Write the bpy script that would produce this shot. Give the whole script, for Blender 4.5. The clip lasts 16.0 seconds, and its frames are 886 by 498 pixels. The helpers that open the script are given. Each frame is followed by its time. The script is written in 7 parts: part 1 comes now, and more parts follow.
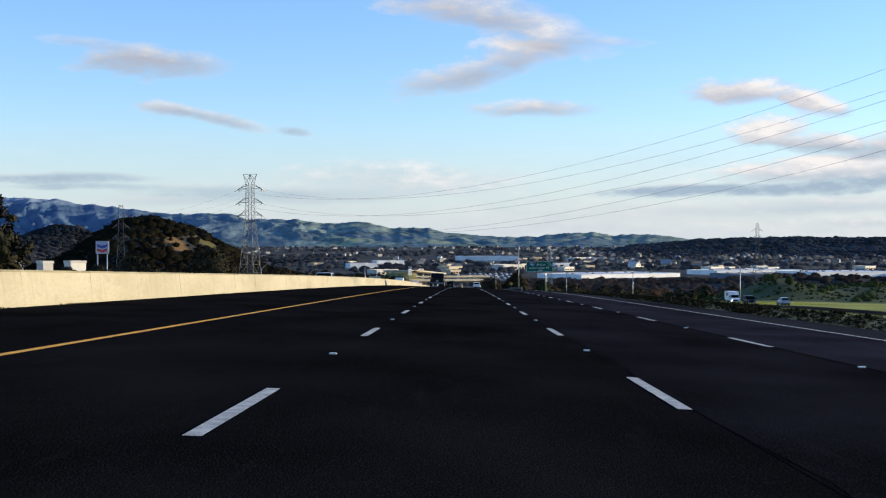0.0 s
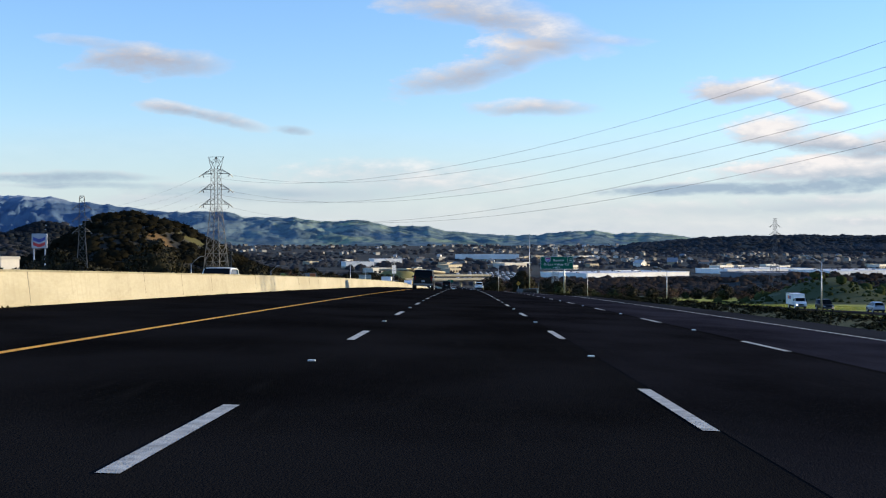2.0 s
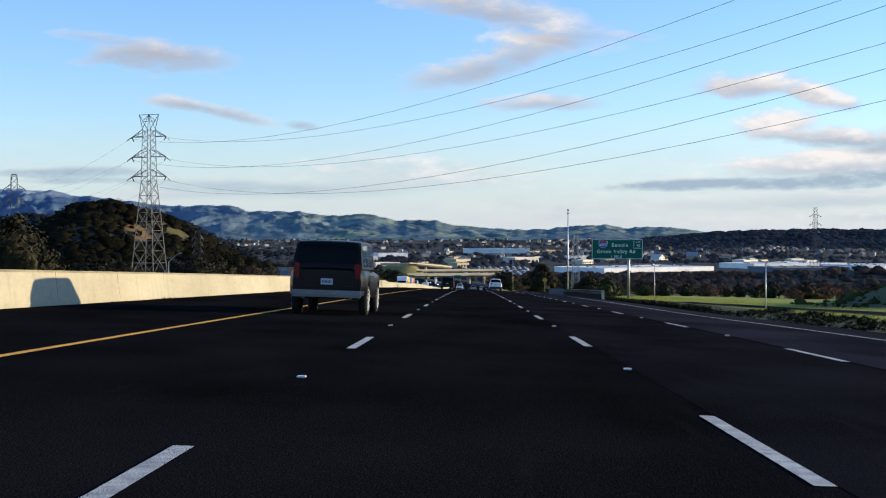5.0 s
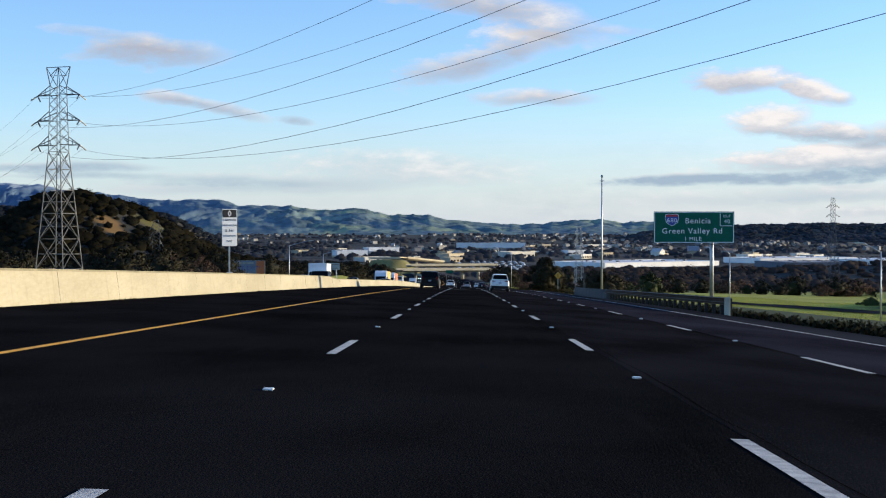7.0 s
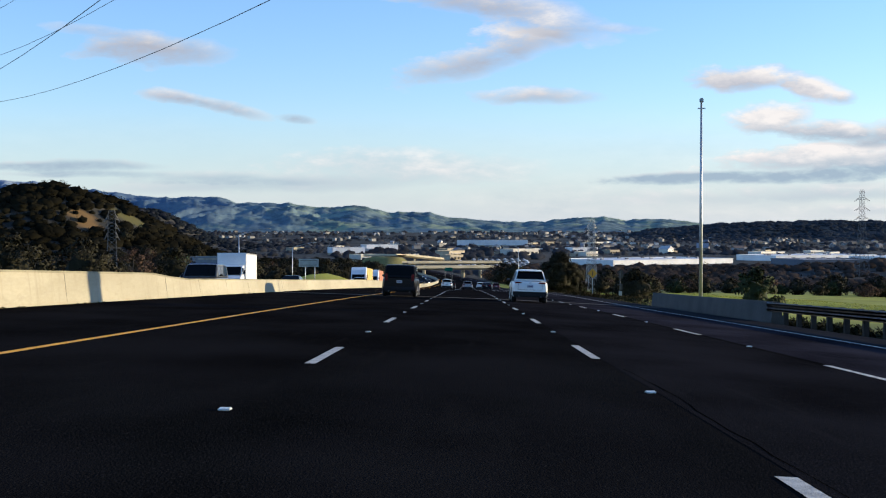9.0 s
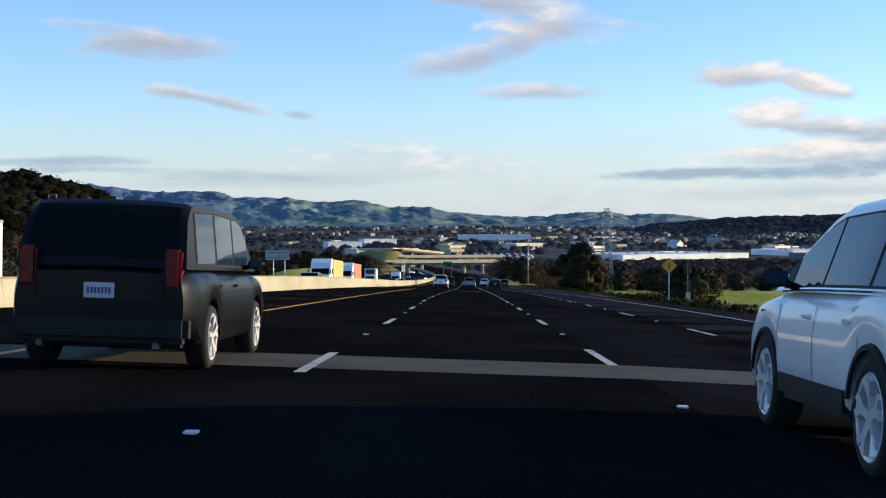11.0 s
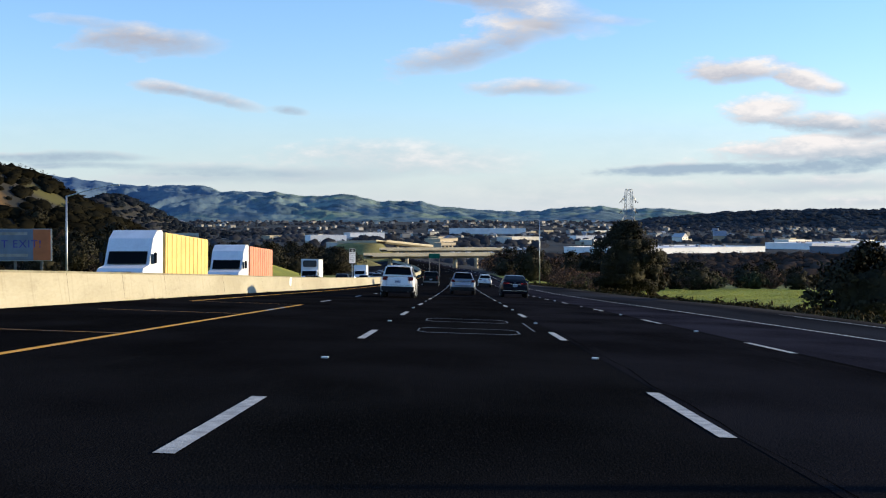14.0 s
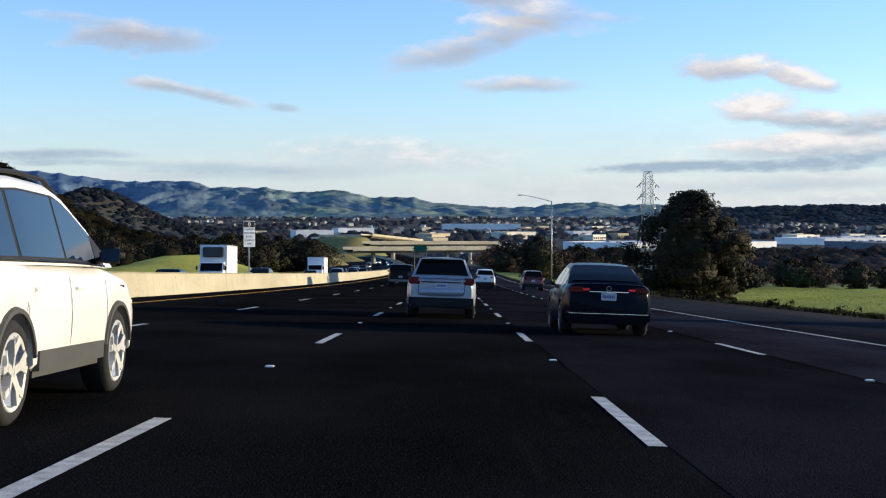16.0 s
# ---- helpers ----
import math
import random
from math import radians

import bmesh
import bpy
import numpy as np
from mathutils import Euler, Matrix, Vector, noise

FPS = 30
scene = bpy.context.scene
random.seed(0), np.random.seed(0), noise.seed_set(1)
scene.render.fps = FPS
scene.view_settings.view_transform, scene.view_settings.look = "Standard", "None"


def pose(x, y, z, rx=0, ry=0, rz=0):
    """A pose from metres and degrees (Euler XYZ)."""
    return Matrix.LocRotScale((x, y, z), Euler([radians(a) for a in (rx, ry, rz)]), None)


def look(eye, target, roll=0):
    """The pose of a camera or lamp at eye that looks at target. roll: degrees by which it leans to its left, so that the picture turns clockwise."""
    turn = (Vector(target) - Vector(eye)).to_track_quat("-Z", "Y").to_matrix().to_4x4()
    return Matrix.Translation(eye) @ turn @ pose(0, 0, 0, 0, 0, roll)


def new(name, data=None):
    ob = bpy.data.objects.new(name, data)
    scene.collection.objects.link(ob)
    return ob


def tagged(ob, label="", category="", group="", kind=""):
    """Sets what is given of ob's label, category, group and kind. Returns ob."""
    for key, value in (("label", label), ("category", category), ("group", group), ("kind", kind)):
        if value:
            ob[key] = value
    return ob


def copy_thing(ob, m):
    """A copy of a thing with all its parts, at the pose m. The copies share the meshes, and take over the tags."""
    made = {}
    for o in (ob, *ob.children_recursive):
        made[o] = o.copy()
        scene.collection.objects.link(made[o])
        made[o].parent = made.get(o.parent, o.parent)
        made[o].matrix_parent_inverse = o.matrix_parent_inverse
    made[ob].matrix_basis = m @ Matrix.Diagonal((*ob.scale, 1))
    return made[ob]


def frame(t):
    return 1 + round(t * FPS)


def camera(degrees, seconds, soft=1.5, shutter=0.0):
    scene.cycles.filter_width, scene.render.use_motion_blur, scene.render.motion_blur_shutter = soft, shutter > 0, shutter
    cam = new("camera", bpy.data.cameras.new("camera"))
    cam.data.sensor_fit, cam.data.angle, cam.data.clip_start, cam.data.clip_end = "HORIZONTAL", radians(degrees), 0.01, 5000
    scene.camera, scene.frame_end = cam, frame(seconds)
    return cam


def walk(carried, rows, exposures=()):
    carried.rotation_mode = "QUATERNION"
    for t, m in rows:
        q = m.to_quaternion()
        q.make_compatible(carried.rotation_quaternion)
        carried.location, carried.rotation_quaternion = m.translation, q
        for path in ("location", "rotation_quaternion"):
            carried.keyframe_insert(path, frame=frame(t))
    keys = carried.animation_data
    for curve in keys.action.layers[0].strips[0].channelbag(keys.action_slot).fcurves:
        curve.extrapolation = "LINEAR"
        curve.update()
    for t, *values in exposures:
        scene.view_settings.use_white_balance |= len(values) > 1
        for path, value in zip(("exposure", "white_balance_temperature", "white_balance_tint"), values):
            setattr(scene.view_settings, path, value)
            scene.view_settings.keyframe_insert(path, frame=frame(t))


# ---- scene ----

# camera: a dashboard lens on a car that drives down the freeway
cam = camera(37.1, 16.0, 1.15)
PATH = [
    (0, -0.08, 0.00, 1.080, 0.908, -0.393),
    (0.5, -0.05, 15.05, 0.647, 0.992, -0.442),
    (1, -0.09, 30.10, 0.216, 1.003, -0.466),
    (1.5, -0.03, 45.15, -0.218, 0.941, -0.442),
    (2, 0.01, 60.20, -0.651, 0.903, -0.442),
    (2.5, 0.04, 75.25, -1.089, 0.889, -0.442),
    (3, 0.08, 90.30, -1.537, 0.999, -0.442),
    (3.5, 0.02, 105.35, -1.991, 1.279, -0.515),
    (4, -0.03, 120.40, -2.455, 1.315, -0.564),
    (6.5, -0.13, 195.65, -4.926, 1.051, -0.810),
    (7, -0.07, 210.70, -5.451, 0.989, -0.859),
    (7.5, -0.09, 225.75, -5.984, 1.073, -0.883),
    (8, -0.07, 240.80, -6.528, 1.084, -0.810),
    (8.5, -0.04, 255.85, -7.082, 1.046, -0.932),
    (9, 0.02, 270.90, -7.646, 1.033, -0.932),
    (11.5, -0.04, 346.15, -10.600, 1.088, -1.153),
    (12, 0.02, 361.47, -11.234, 1.075, -1.190),
    (12.5, -0.13, 376.80, -11.871, 0.828, -1.349),
    (13, -0.09, 392.12, -12.524, 0.716, -1.190),
    (13.5, -0.08, 407.45, -13.185, 0.666, -1.374),
    (14, -0.07, 422.77, -13.858, 0.726, -1.300),
    (14.5, -0.00, 438.10, -14.541, 0.713, -1.447),
    (15, 0.19, 453.42, -15.239, 0.662, -1.423),
    (15.5, 0.31, 468.75, -15.945, 0.490, -1.374),
    (16, 0.47, 484.07, -16.661, 0.427, -1.423),
]
walk(cam, [(t, pose(x, y, z, 90 + p, 0, w)) for t, x, y, z, w, p in PATH], [(0, 1.2), (16, 1.2)])

# ---------------------------------------------------------------- world and sun
SUN_EL, SUN_AZ = radians(8.3), radians(79)   # low winter sun on the right of the road and a little ahead


def cloud_sky():
    w = bpy.data.worlds.new("evening_sky")
    scene.world = w
    w.use_nodes = True
    nt = w.node_tree
    nt.nodes.clear()
    N, L = nt.nodes.new, nt.links.new

    def mth(op, a, b=None, clamp=False):
        n = N("ShaderNodeMath")
        n.operation, n.use_clamp = op, clamp
        for i, v in enumerate((a, b)):
            if v is None:
                continue
            if isinstance(v, (int, float)):
                n.inputs[i].default_value = v
            else:
                L(v, n.inputs[i])
        return n.outputs[0]

    sky = N("ShaderNodeTexSky")
    sky.sky_type, sky.sun_disc = "NISHITA", False
    sky.sun_elevation, sky.sun_rotation = radians(SKY_EL), SUN_AZ
    sky.altitude, sky.air_density, sky.dust_density, sky.ozone_density = 50, 1.0, SKY_DUST, SKY_OZONE
    tc = N("ShaderNodeTexCoord")
    sep = N("ShaderNodeSeparateXYZ")
    L(tc.outputs["Generated"], sep.inputs[0])
    ahead = mth("MAXIMUM", sep.outputs[1], 0.05)
    u, v = mth("DIVIDE", sep.outputs[0], ahead), mth("DIVIDE", sep.outputs[2], ahead)
    comb = N("ShaderNodeCombineXYZ")
    L(u, comb.inputs[0]), L(v, comb.inputs[1])

    def fbm(scale, stretch, detail, rough=0.55, off=0.0):
        m = N("ShaderNodeMapping")
        m.inputs["Scale"].default_value = (1, stretch, 1)
        m.inputs["Location"].default_value = (off, off * 0.7, off)
        L(comb.outputs[0], m.inputs["Vector"])
        n = N("ShaderNodeTexNoise")
        n.inputs["Scale"].default_value, n.inputs["Detail"].default_value, n.inputs["Roughness"].default_value = scale, detail, rough
        L(m.outputs[0], n.inputs["Vector"])
        return n.outputs["Fac"]

    wob, fine, wisp = fbm(14, 2.0, 3), fbm(34, 2.6, 6, 0.62, 3.1), fbm(5, 4.0, 4, 0.5, 7.7)
    total, lift = None, None
    for cu, cv, hu, hv, tilt, soft, gain, grey in CLOUDS:
        hu, hv = hu * 1.18, hv * 1.3
        c, s = math.cos(tilt), math.sin(tilt)
        du, dv = mth("SUBTRACT", u, cu), mth("SUBTRACT", v, cv)
        dv = mth("ADD", dv, mth("MULTIPLY", mth("SUBTRACT", wob, 0.5), hv * 1.3))
        du = mth("ADD", du, mth("MULTIPLY", mth("SUBTRACT", fine, 0.5), hu * 0.5))
        a = mth("DIVIDE", mth("ADD", mth("MULTIPLY", du, c), mth("MULTIPLY", dv, s)), hu)
        b = mth("DIVIDE", mth("SUBTRACT", mth("MULTIPLY", dv, c), mth("MULTIPLY", du, s)), hv)
        r = mth("ADD", mth("MULTIPLY", a, a), mth("MULTIPLY", b, b))
        m = mth("SUBTRACT", 1.0, r)
        m = mth("ADD", m, mth("MULTIPLY", mth("SUBTRACT", fine, 0.5), 1.9))
        m = mth("MULTIPLY", mth("DIVIDE", m, soft, True), min(1.0, gain * 1.5))
        up = mth("SUBTRACT", mth("MULTIPLY", m, b), mth("MULTIPLY", m, grey))
        total = m if total is None else mth("MAXIMUM", total, m)
        lift = up if lift is None else mth("ADD", lift, up)
    # thin veil low over the horizon
    low = mth("SUBTRACT", 1.0, mth("DIVIDE", mth("ABSOLUTE", mth("SUBTRACT", v, 0.02)), 0.075), True)
    veil = mth("MULTIPLY", mth("MULTIPLY", low, mth("MULTIPLY", mth("SUBTRACT", wisp, 0.30), 2.2, True)), 0.45)
    veil = mth("MULTIPLY", veil, mth("GREATER_THAN", v, -0.05))
    mask = mth("MAXIMUM", total, veil)
    front = mth("GREATER_THAN", sep.outputs[1], 0.05)
    mask = mth("MULTIPLY", mask, front, True)
    lit = mth("ADD", mth("MULTIPLY", lift, 0.5), mth("ADD", mth("MULTIPLY", fine, 1.3), -0.2), True)
    ramp = N("ShaderNodeValToRGB")
    ramp.color_ramp.elements[0].color, ramp.color_ramp.elements[1].color = (0, 0, 0, 1), (1, 1, 1, 1)
    ramp.color_ramp.elements[0].position, ramp.color_ramp.elements[1].position = 0.1, 0.85
    L(lit, ramp.inputs[0])
    shade = N("ShaderNodeMix")
    shade.data_type = "RGBA"
    L(mth("DIVIDE", mth("SUBTRACT", v, 0.045), 0.06, True), shade.inputs[0])
    shade.inputs[6].default_value, shade.inputs[7].default_value = (*CLOUD_LOW, 1), (*CLOUD_DARK, 1)
    cloud = N("ShaderNodeMix")
    cloud.data_type = "RGBA"
    L(ramp.outputs[0], cloud.inputs[0]), L(shade.outputs[2], cloud.inputs[6])
    cloud.inputs[7].default_value = (*CLOUD_LIT, 1)
    gain = N("ShaderNodeMix")
    gain.data_type, gain.blend_type = "RGBA", "MULTIPLY"
    gain.inputs[0].default_value = 1.0
    L(sky.outputs[0], gain.inputs[6])
    gain.inputs[7].default_value = (*SKY_TINT, 1)
    mix = N("ShaderNodeMix")
    mix.data_type = "RGBA"
    L(mask, mix.inputs[0]), L(gain.outputs[2], mix.inputs[6]), L(cloud.outputs[2], mix.inputs[7])
    # pale air low over the horizon
    air = mth("SUBTRACT", 1.0, mth("DIVIDE", mth("ABSOLUTE", v), 0.085), True)
    air = mth("MULTIPLY", mth("MULTIPLY", air, 0.75), front)
    base = N("ShaderNodeMix")
    base.data_type = "RGBA"
    L(air, base.inputs[0]), L(gain.outputs[2], base.inputs[6])
    base.inputs[7].default_value = (*HORIZON_AIR, 1)
    L(base.outputs[2], mix.inputs[6])
    bg, out = N("ShaderNodeBackground"), N("ShaderNodeOutputWorld")
    bg.inputs[1].default_value = SKY_STRENGTH
    L(mix.outputs[2], bg.inputs[0]), L(bg.outputs[0], out.inputs[0])


SKY_EL, SKY_DUST, SKY_OZONE, SKY_STRENGTH = 8.3, 0.05, 4.5, 0.147
HORIZON_AIR = (1.50, 2.00, 2.52)
SKY_TINT = (1.24, 0.99, 1.01)
CLOUD_LOW, CLOUD_DARK, CLOUD_LIT = (1.16, 1.50, 1.84), (1.36, 1.45, 1.72), (2.82, 2.70, 2.66)
# direction right, up, half sizes, tilt, softness, strength
CLOUDS = [
    (-0.238, 0.1345, 0.058, 0.0105, -0.06, 1.2, 0.85, 1.15),
    (-0.288, 0.1500, 0.030, 0.0040, -0.12, 1.6, 0.45, 0.8),
    (0.000, 0.176, 0.060, 0.0130, -0.10, 1.3, 0.85, 0.55),
    (0.050, 0.160, 0.060, 0.0130, -0.22, 1.2, 0.85, 0.30),
    (0.100, 0.151, 0.040, 0.0040, -0.05, 1.6, 0.55, 0.2),
    (0.045, 0.142, 0.050, 0.0140, 0.25, 1.0, 0.95, 0.1),
    (-0.005, 0.123, 0.054, 0.0105, 0.20, 1.1, 0.90, 0.55),
    (0.052, 0.099, 0.050, 0.0060, 0.0, 1.2, 0.85, 0.45),
    (-0.222, 0.099, 0.026, 0.0050, -0.14, 1.2, 0.75, 0.6),
    (-0.182, 0.091, 0.034, 0.0045, -0.22, 1.3, 0.70, 0.7),
    (-0.129, 0.082, 0.014, 0.0035, -0.12, 1.3, 0.65, 1.1),
    (0.205, 0.111, 0.042, 0.0085, 0.05, 0.8, 1.0, 0.0),
    (0.256, 0.107, 0.034, 0.0100, -0.36, 0.8, 1.0, -0.3),
    (0.280, 0.098, 0.014, 0.0060, -0.2, 0.9, 0.9, -0.2),
    (0.228, 0.082, 0.030, 0.0110, 0.12, 0.8, 1.0, -0.3),
    (0.272, 0.072, 0.056, 0.0075, -0.06, 0.8, 1.0, 0.1),
    (0.320, 0.070, 0.040, 0.0080, 0.0, 0.9, 1.0, 0.3),
    (0.262, 0.055, 0.075, 0.0095, 0.12, 0.8, 1.0, -0.15),
    (0.310, 0.048, 0.070, 0.0120, 0.05, 0.8, 1.0, 0.15),
    (0.165, 0.0375, 0.062, 0.0045, 0.04, 0.8, 1.0, 1.1),
    (0.255, 0.0400, 0.085, 0.0060, 0.04, 0.9, 0.9, 0.6),
    (0.270, 0.0270, 0.110, 0.0075, 0.02, 1.3, 0.85, 0.25),
    (0.170, 0.0220, 0.120, 0.0070, 0.0, 1.7, 0.55, 0.2),
    (0.300, 0.0135, 0.050, 0.0045, 0.0, 1.2, 0.8, -0.4),
    (-0.045, 0.046, 0.100, 0.0120, -0.03, 1.5, 0.65, -0.35),
    (-0.150, 0.034, 0.130, 0.0075, 0.02, 1.5, 0.6, 0.7),
    (-0.305, 0.047, 0.070, 0.0042, 0.0, 1.0, 0.62, 1.1),
    (-0.290, 0.041, 0.060, 0.0028, 0.0, 1.1, 0.5, 1.0),
    (-0.200, 0.038, 0.085, 0.0045, -0.03, 1.4, 0.50, 0.9),
]
cloud_sky()
sun = new("low_sun", bpy.data.lights.new("low_sun", "SUN"))
sun.data.energy, sun.data.angle, sun.data.color = 2.9, radians(0.6), (1.0, 0.83, 0.56)
sun.matrix_world = look((math.sin(SUN_AZ) * math.cos(SUN_EL), math.cos(SUN_AZ) * math.cos(SUN_EL), math.sin(SUN_EL)), (0, 0, 0))

# ---------------------------------------------------------------- materials
def mat(name, base, rough=0.6, metal=0.0, vary=0.25, scale=1.0, fine=20.0, bump=0.0, second=None, spec=0.5, coat=0.0, island=0.0, objvary=0.0, stretch=(1, 1, 1), coords="Object"):
    """A surface with variation at two scales; second: a stain colour."""
    m = bpy.data.materials.new(name)
    m.use_nodes = True
    nt = m.node_tree
    N, L = nt.nodes.new, nt.links.new
    bs = nt.nodes["Principled BSDF"]
    bs.inputs["Roughness"].default_value, bs.inputs["Metallic"].default_value = rough, metal
    bs.inputs["Specular IOR Level"].default_value, bs.inputs["Coat Weight"].default_value = spec, coat
    if coords == "World":
        src = N("ShaderNodeNewGeometry").outputs["Position"]
    else:
        src = N("ShaderNodeTexCoord").outputs["Object"]
    mp = N("ShaderNodeMapping")
    mp.inputs["Scale"].default_value = stretch
    L(src, mp.inputs[0])
    big, small = N("ShaderNodeTexNoise"), N("ShaderNodeTexNoise")
    for n, sc, de in ((big, scale, 5), (small, fine, 4)):
        n.inputs["Scale"].default_value, n.inputs["Detail"].default_value = sc, de
        L(mp.outputs[0], n.inputs["Vector"])
    ramp = N("ShaderNodeValToRGB")
    lo = second or tuple(c * (1 - vary) for c in base)
    hi = tuple(min(1, c * (1 + (0 if second else vary))) for c in base)
    ramp.color_ramp.elements[0].position, ramp.color_ramp.elements[1].position = 0.33, 0.66
    ramp.color_ramp.elements[0].color, ramp.color_ramp.elements[1].color = (*lo, 1), (*hi, 1)
    add = N("ShaderNodeMath")
    add.operation = "MULTIPLY_ADD"
    L(small.outputs["Fac"], add.inputs[0])
    add.inputs[1].default_value = 0.45
    sub = N("ShaderNodeMath")
    sub.operation = "SUBTRACT"
    L(big.outputs["Fac"], sub.inputs[0])
    sub.inputs[1].default_value = 0.225
    L(sub.outputs[0], add.inputs[2])
    L(add.outputs[0], ramp.inputs[0])
    col = ramp.outputs[0]
    if island or objvary:
        hsv = N("ShaderNodeHueSaturation")
        rnd = N("ShaderNodeNewGeometry").outputs["Random Per Island"] if island else N("ShaderNodeObjectInfo").outputs["Random"]
        mr = N("ShaderNodeMapRange")
        k = island or objvary
        mr.inputs["To Min"].default_value, mr.inputs["To Max"].default_value = 1 - k, 1 + k
        L(rnd, mr.inputs[0]), L(mr.outputs[0], hsv.inputs["Value"]), L(col, hsv.inputs["Color"])
        col = hsv.outputs[0]
    L(col, bs.inputs["Base Color"])
    if bump:
        bp = N("ShaderNodeBump")
        bp.inputs["Strength"].default_value, bp.inputs["Distance"].default_value = min(1, bump), 0.02
        L(small.outputs["Fac"], bp.inputs["Height"]), L(bp.outputs[0], bs.inputs["Normal"])
    return m


def glow(name, base, power):
    m = mat(name, base, 0.3)
    bs = m.node_tree.nodes["Principled BSDF"]
    bs.inputs["Emission Color"].default_value, bs.inputs["Emission Strength"].default_value = (*base, 1), power
    return m




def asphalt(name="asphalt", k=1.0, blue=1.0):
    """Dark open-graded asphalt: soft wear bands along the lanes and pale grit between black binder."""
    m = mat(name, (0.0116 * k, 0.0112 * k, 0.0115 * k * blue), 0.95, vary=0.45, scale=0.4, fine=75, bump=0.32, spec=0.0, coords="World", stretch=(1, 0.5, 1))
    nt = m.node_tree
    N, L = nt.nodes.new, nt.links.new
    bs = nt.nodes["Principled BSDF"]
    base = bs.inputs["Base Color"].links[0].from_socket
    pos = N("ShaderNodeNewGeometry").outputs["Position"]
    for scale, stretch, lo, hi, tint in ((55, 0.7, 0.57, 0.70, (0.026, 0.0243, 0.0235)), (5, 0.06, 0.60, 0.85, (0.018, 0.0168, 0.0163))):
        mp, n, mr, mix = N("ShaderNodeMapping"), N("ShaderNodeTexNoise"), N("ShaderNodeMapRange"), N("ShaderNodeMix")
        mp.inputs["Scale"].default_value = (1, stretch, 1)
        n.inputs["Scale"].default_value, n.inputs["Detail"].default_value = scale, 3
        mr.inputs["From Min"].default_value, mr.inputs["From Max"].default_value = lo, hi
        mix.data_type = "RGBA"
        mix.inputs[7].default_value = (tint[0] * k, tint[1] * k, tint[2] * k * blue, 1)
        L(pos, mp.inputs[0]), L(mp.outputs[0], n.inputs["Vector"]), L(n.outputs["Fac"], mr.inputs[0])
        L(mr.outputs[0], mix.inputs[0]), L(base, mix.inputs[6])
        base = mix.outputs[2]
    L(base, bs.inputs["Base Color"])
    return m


ASPHALT = asphalt(k=0.76)
ASPHALT_OLD = mat("asphalt_worn", (0.027, 0.028, 0.031), 0.9, vary=0.4, scale=0.25, fine=50, bump=0.3, spec=0.0, coords="World", stretch=(1, 0.1, 1))
PAINT_WHITE = mat("road_paint_white", (0.56, 0.54, 0.48), 0.75, second=(0.29, 0.28, 0.25), scale=7.0, fine=65, bump=0.3, coords="World")
PAINT_FADED = mat("road_paint_faded", (0.30, 0.29, 0.26), 0.8, second=(0.07, 0.07, 0.065), scale=2.0, fine=25, bump=0.3, coords="World")
PAINT_YELLOW = mat("road_paint_yellow", (0.98, 0.44, 0.006), 0.7, second=(0.80, 0.34, 0.006), scale=1.5, fine=40, bump=0.3, coords="World")
PAINT_HATCH = mat("road_paint_worn_yellow", (0.40, 0.17, 0.01), 0.75, second=(0.10, 0.05, 0.012), scale=2.0, fine=30, bump=0.3, coords="World")
CONCRETE = mat("barrier_concrete", (0.45, 0.405, 0.285), 0.85, second=(0.36, 0.32, 0.215), scale=0.5, fine=9, bump=0.25, coords="World", stretch=(1, 0.35, 1.6))


def weathered(m, dark):
    """Rain streaks down the face and pour-by-pour changes of tone."""
    nt = m.node_tree
    N, L = nt.nodes.new, nt.links.new
    bs = nt.nodes["Principled BSDF"]
    base = bs.inputs["Base Color"].links[0].from_socket
    pos = N("ShaderNodeNewGeometry").outputs["Position"]
    for stretch, scale, lo, hi, most in (((1, 1.0, 0.09), 3.2, 0.54, 0.74, 0.55), ((1, 0.05, 0.05), 1.0, 0.48, 0.66, 0.40), ((1, 0.6, 2.5), 1.6, 0.58, 0.72, 0.45)):
        mp, n, mr, mix = N("ShaderNodeMapping"), N("ShaderNodeTexNoise"), N("ShaderNodeMapRange"), N("ShaderNodeMix")
        mp.inputs["Scale"].default_value = stretch
        n.inputs["Scale"].default_value, n.inputs["Detail"].default_value, n.inputs["Roughness"].default_value = scale, 5, 0.65
        mr.inputs["From Min"].default_value, mr.inputs["From Max"].default_value, mr.inputs["To Max"].default_value = lo, hi, most
        mix.data_type = "RGBA"
        mix.inputs[7].default_value = (*dark, 1)
        L(pos, mp.inputs[0]), L(mp.outputs[0], n.inputs["Vector"]), L(n.outputs["Fac"], mr.inputs[0])
        L(mr.outputs[0], mix.inputs[0]), L(base, mix.inputs[6])
        base = mix.outputs[2]
    L(base, bs.inputs["Base Color"])


weathered(CONCRETE, (0.27, 0.235, 0.155))
CONCRETE_CAP = mat("mossy_concrete_lip", (0.30, 0.27, 0.17), 0.9, second=(0.17, 0.15, 0.09), scale=0.8, fine=9, bump=0.3, coords="World", stretch=(1, 0.5, 1))
CONCRETE_GREY = mat("grey_concrete", (0.062, 0.060, 0.056), 0.85, second=(0.036, 0.035, 0.033), scale=0.6, fine=12, bump=0.3, coords="World")
GRASS = mat("winter_grass", (0.38, 0.37, 0.058), 0.9, second=(0.23, 0.235, 0.045), scale=0.06, fine=0.9, bump=0.0, spec=0.1, coords="World")


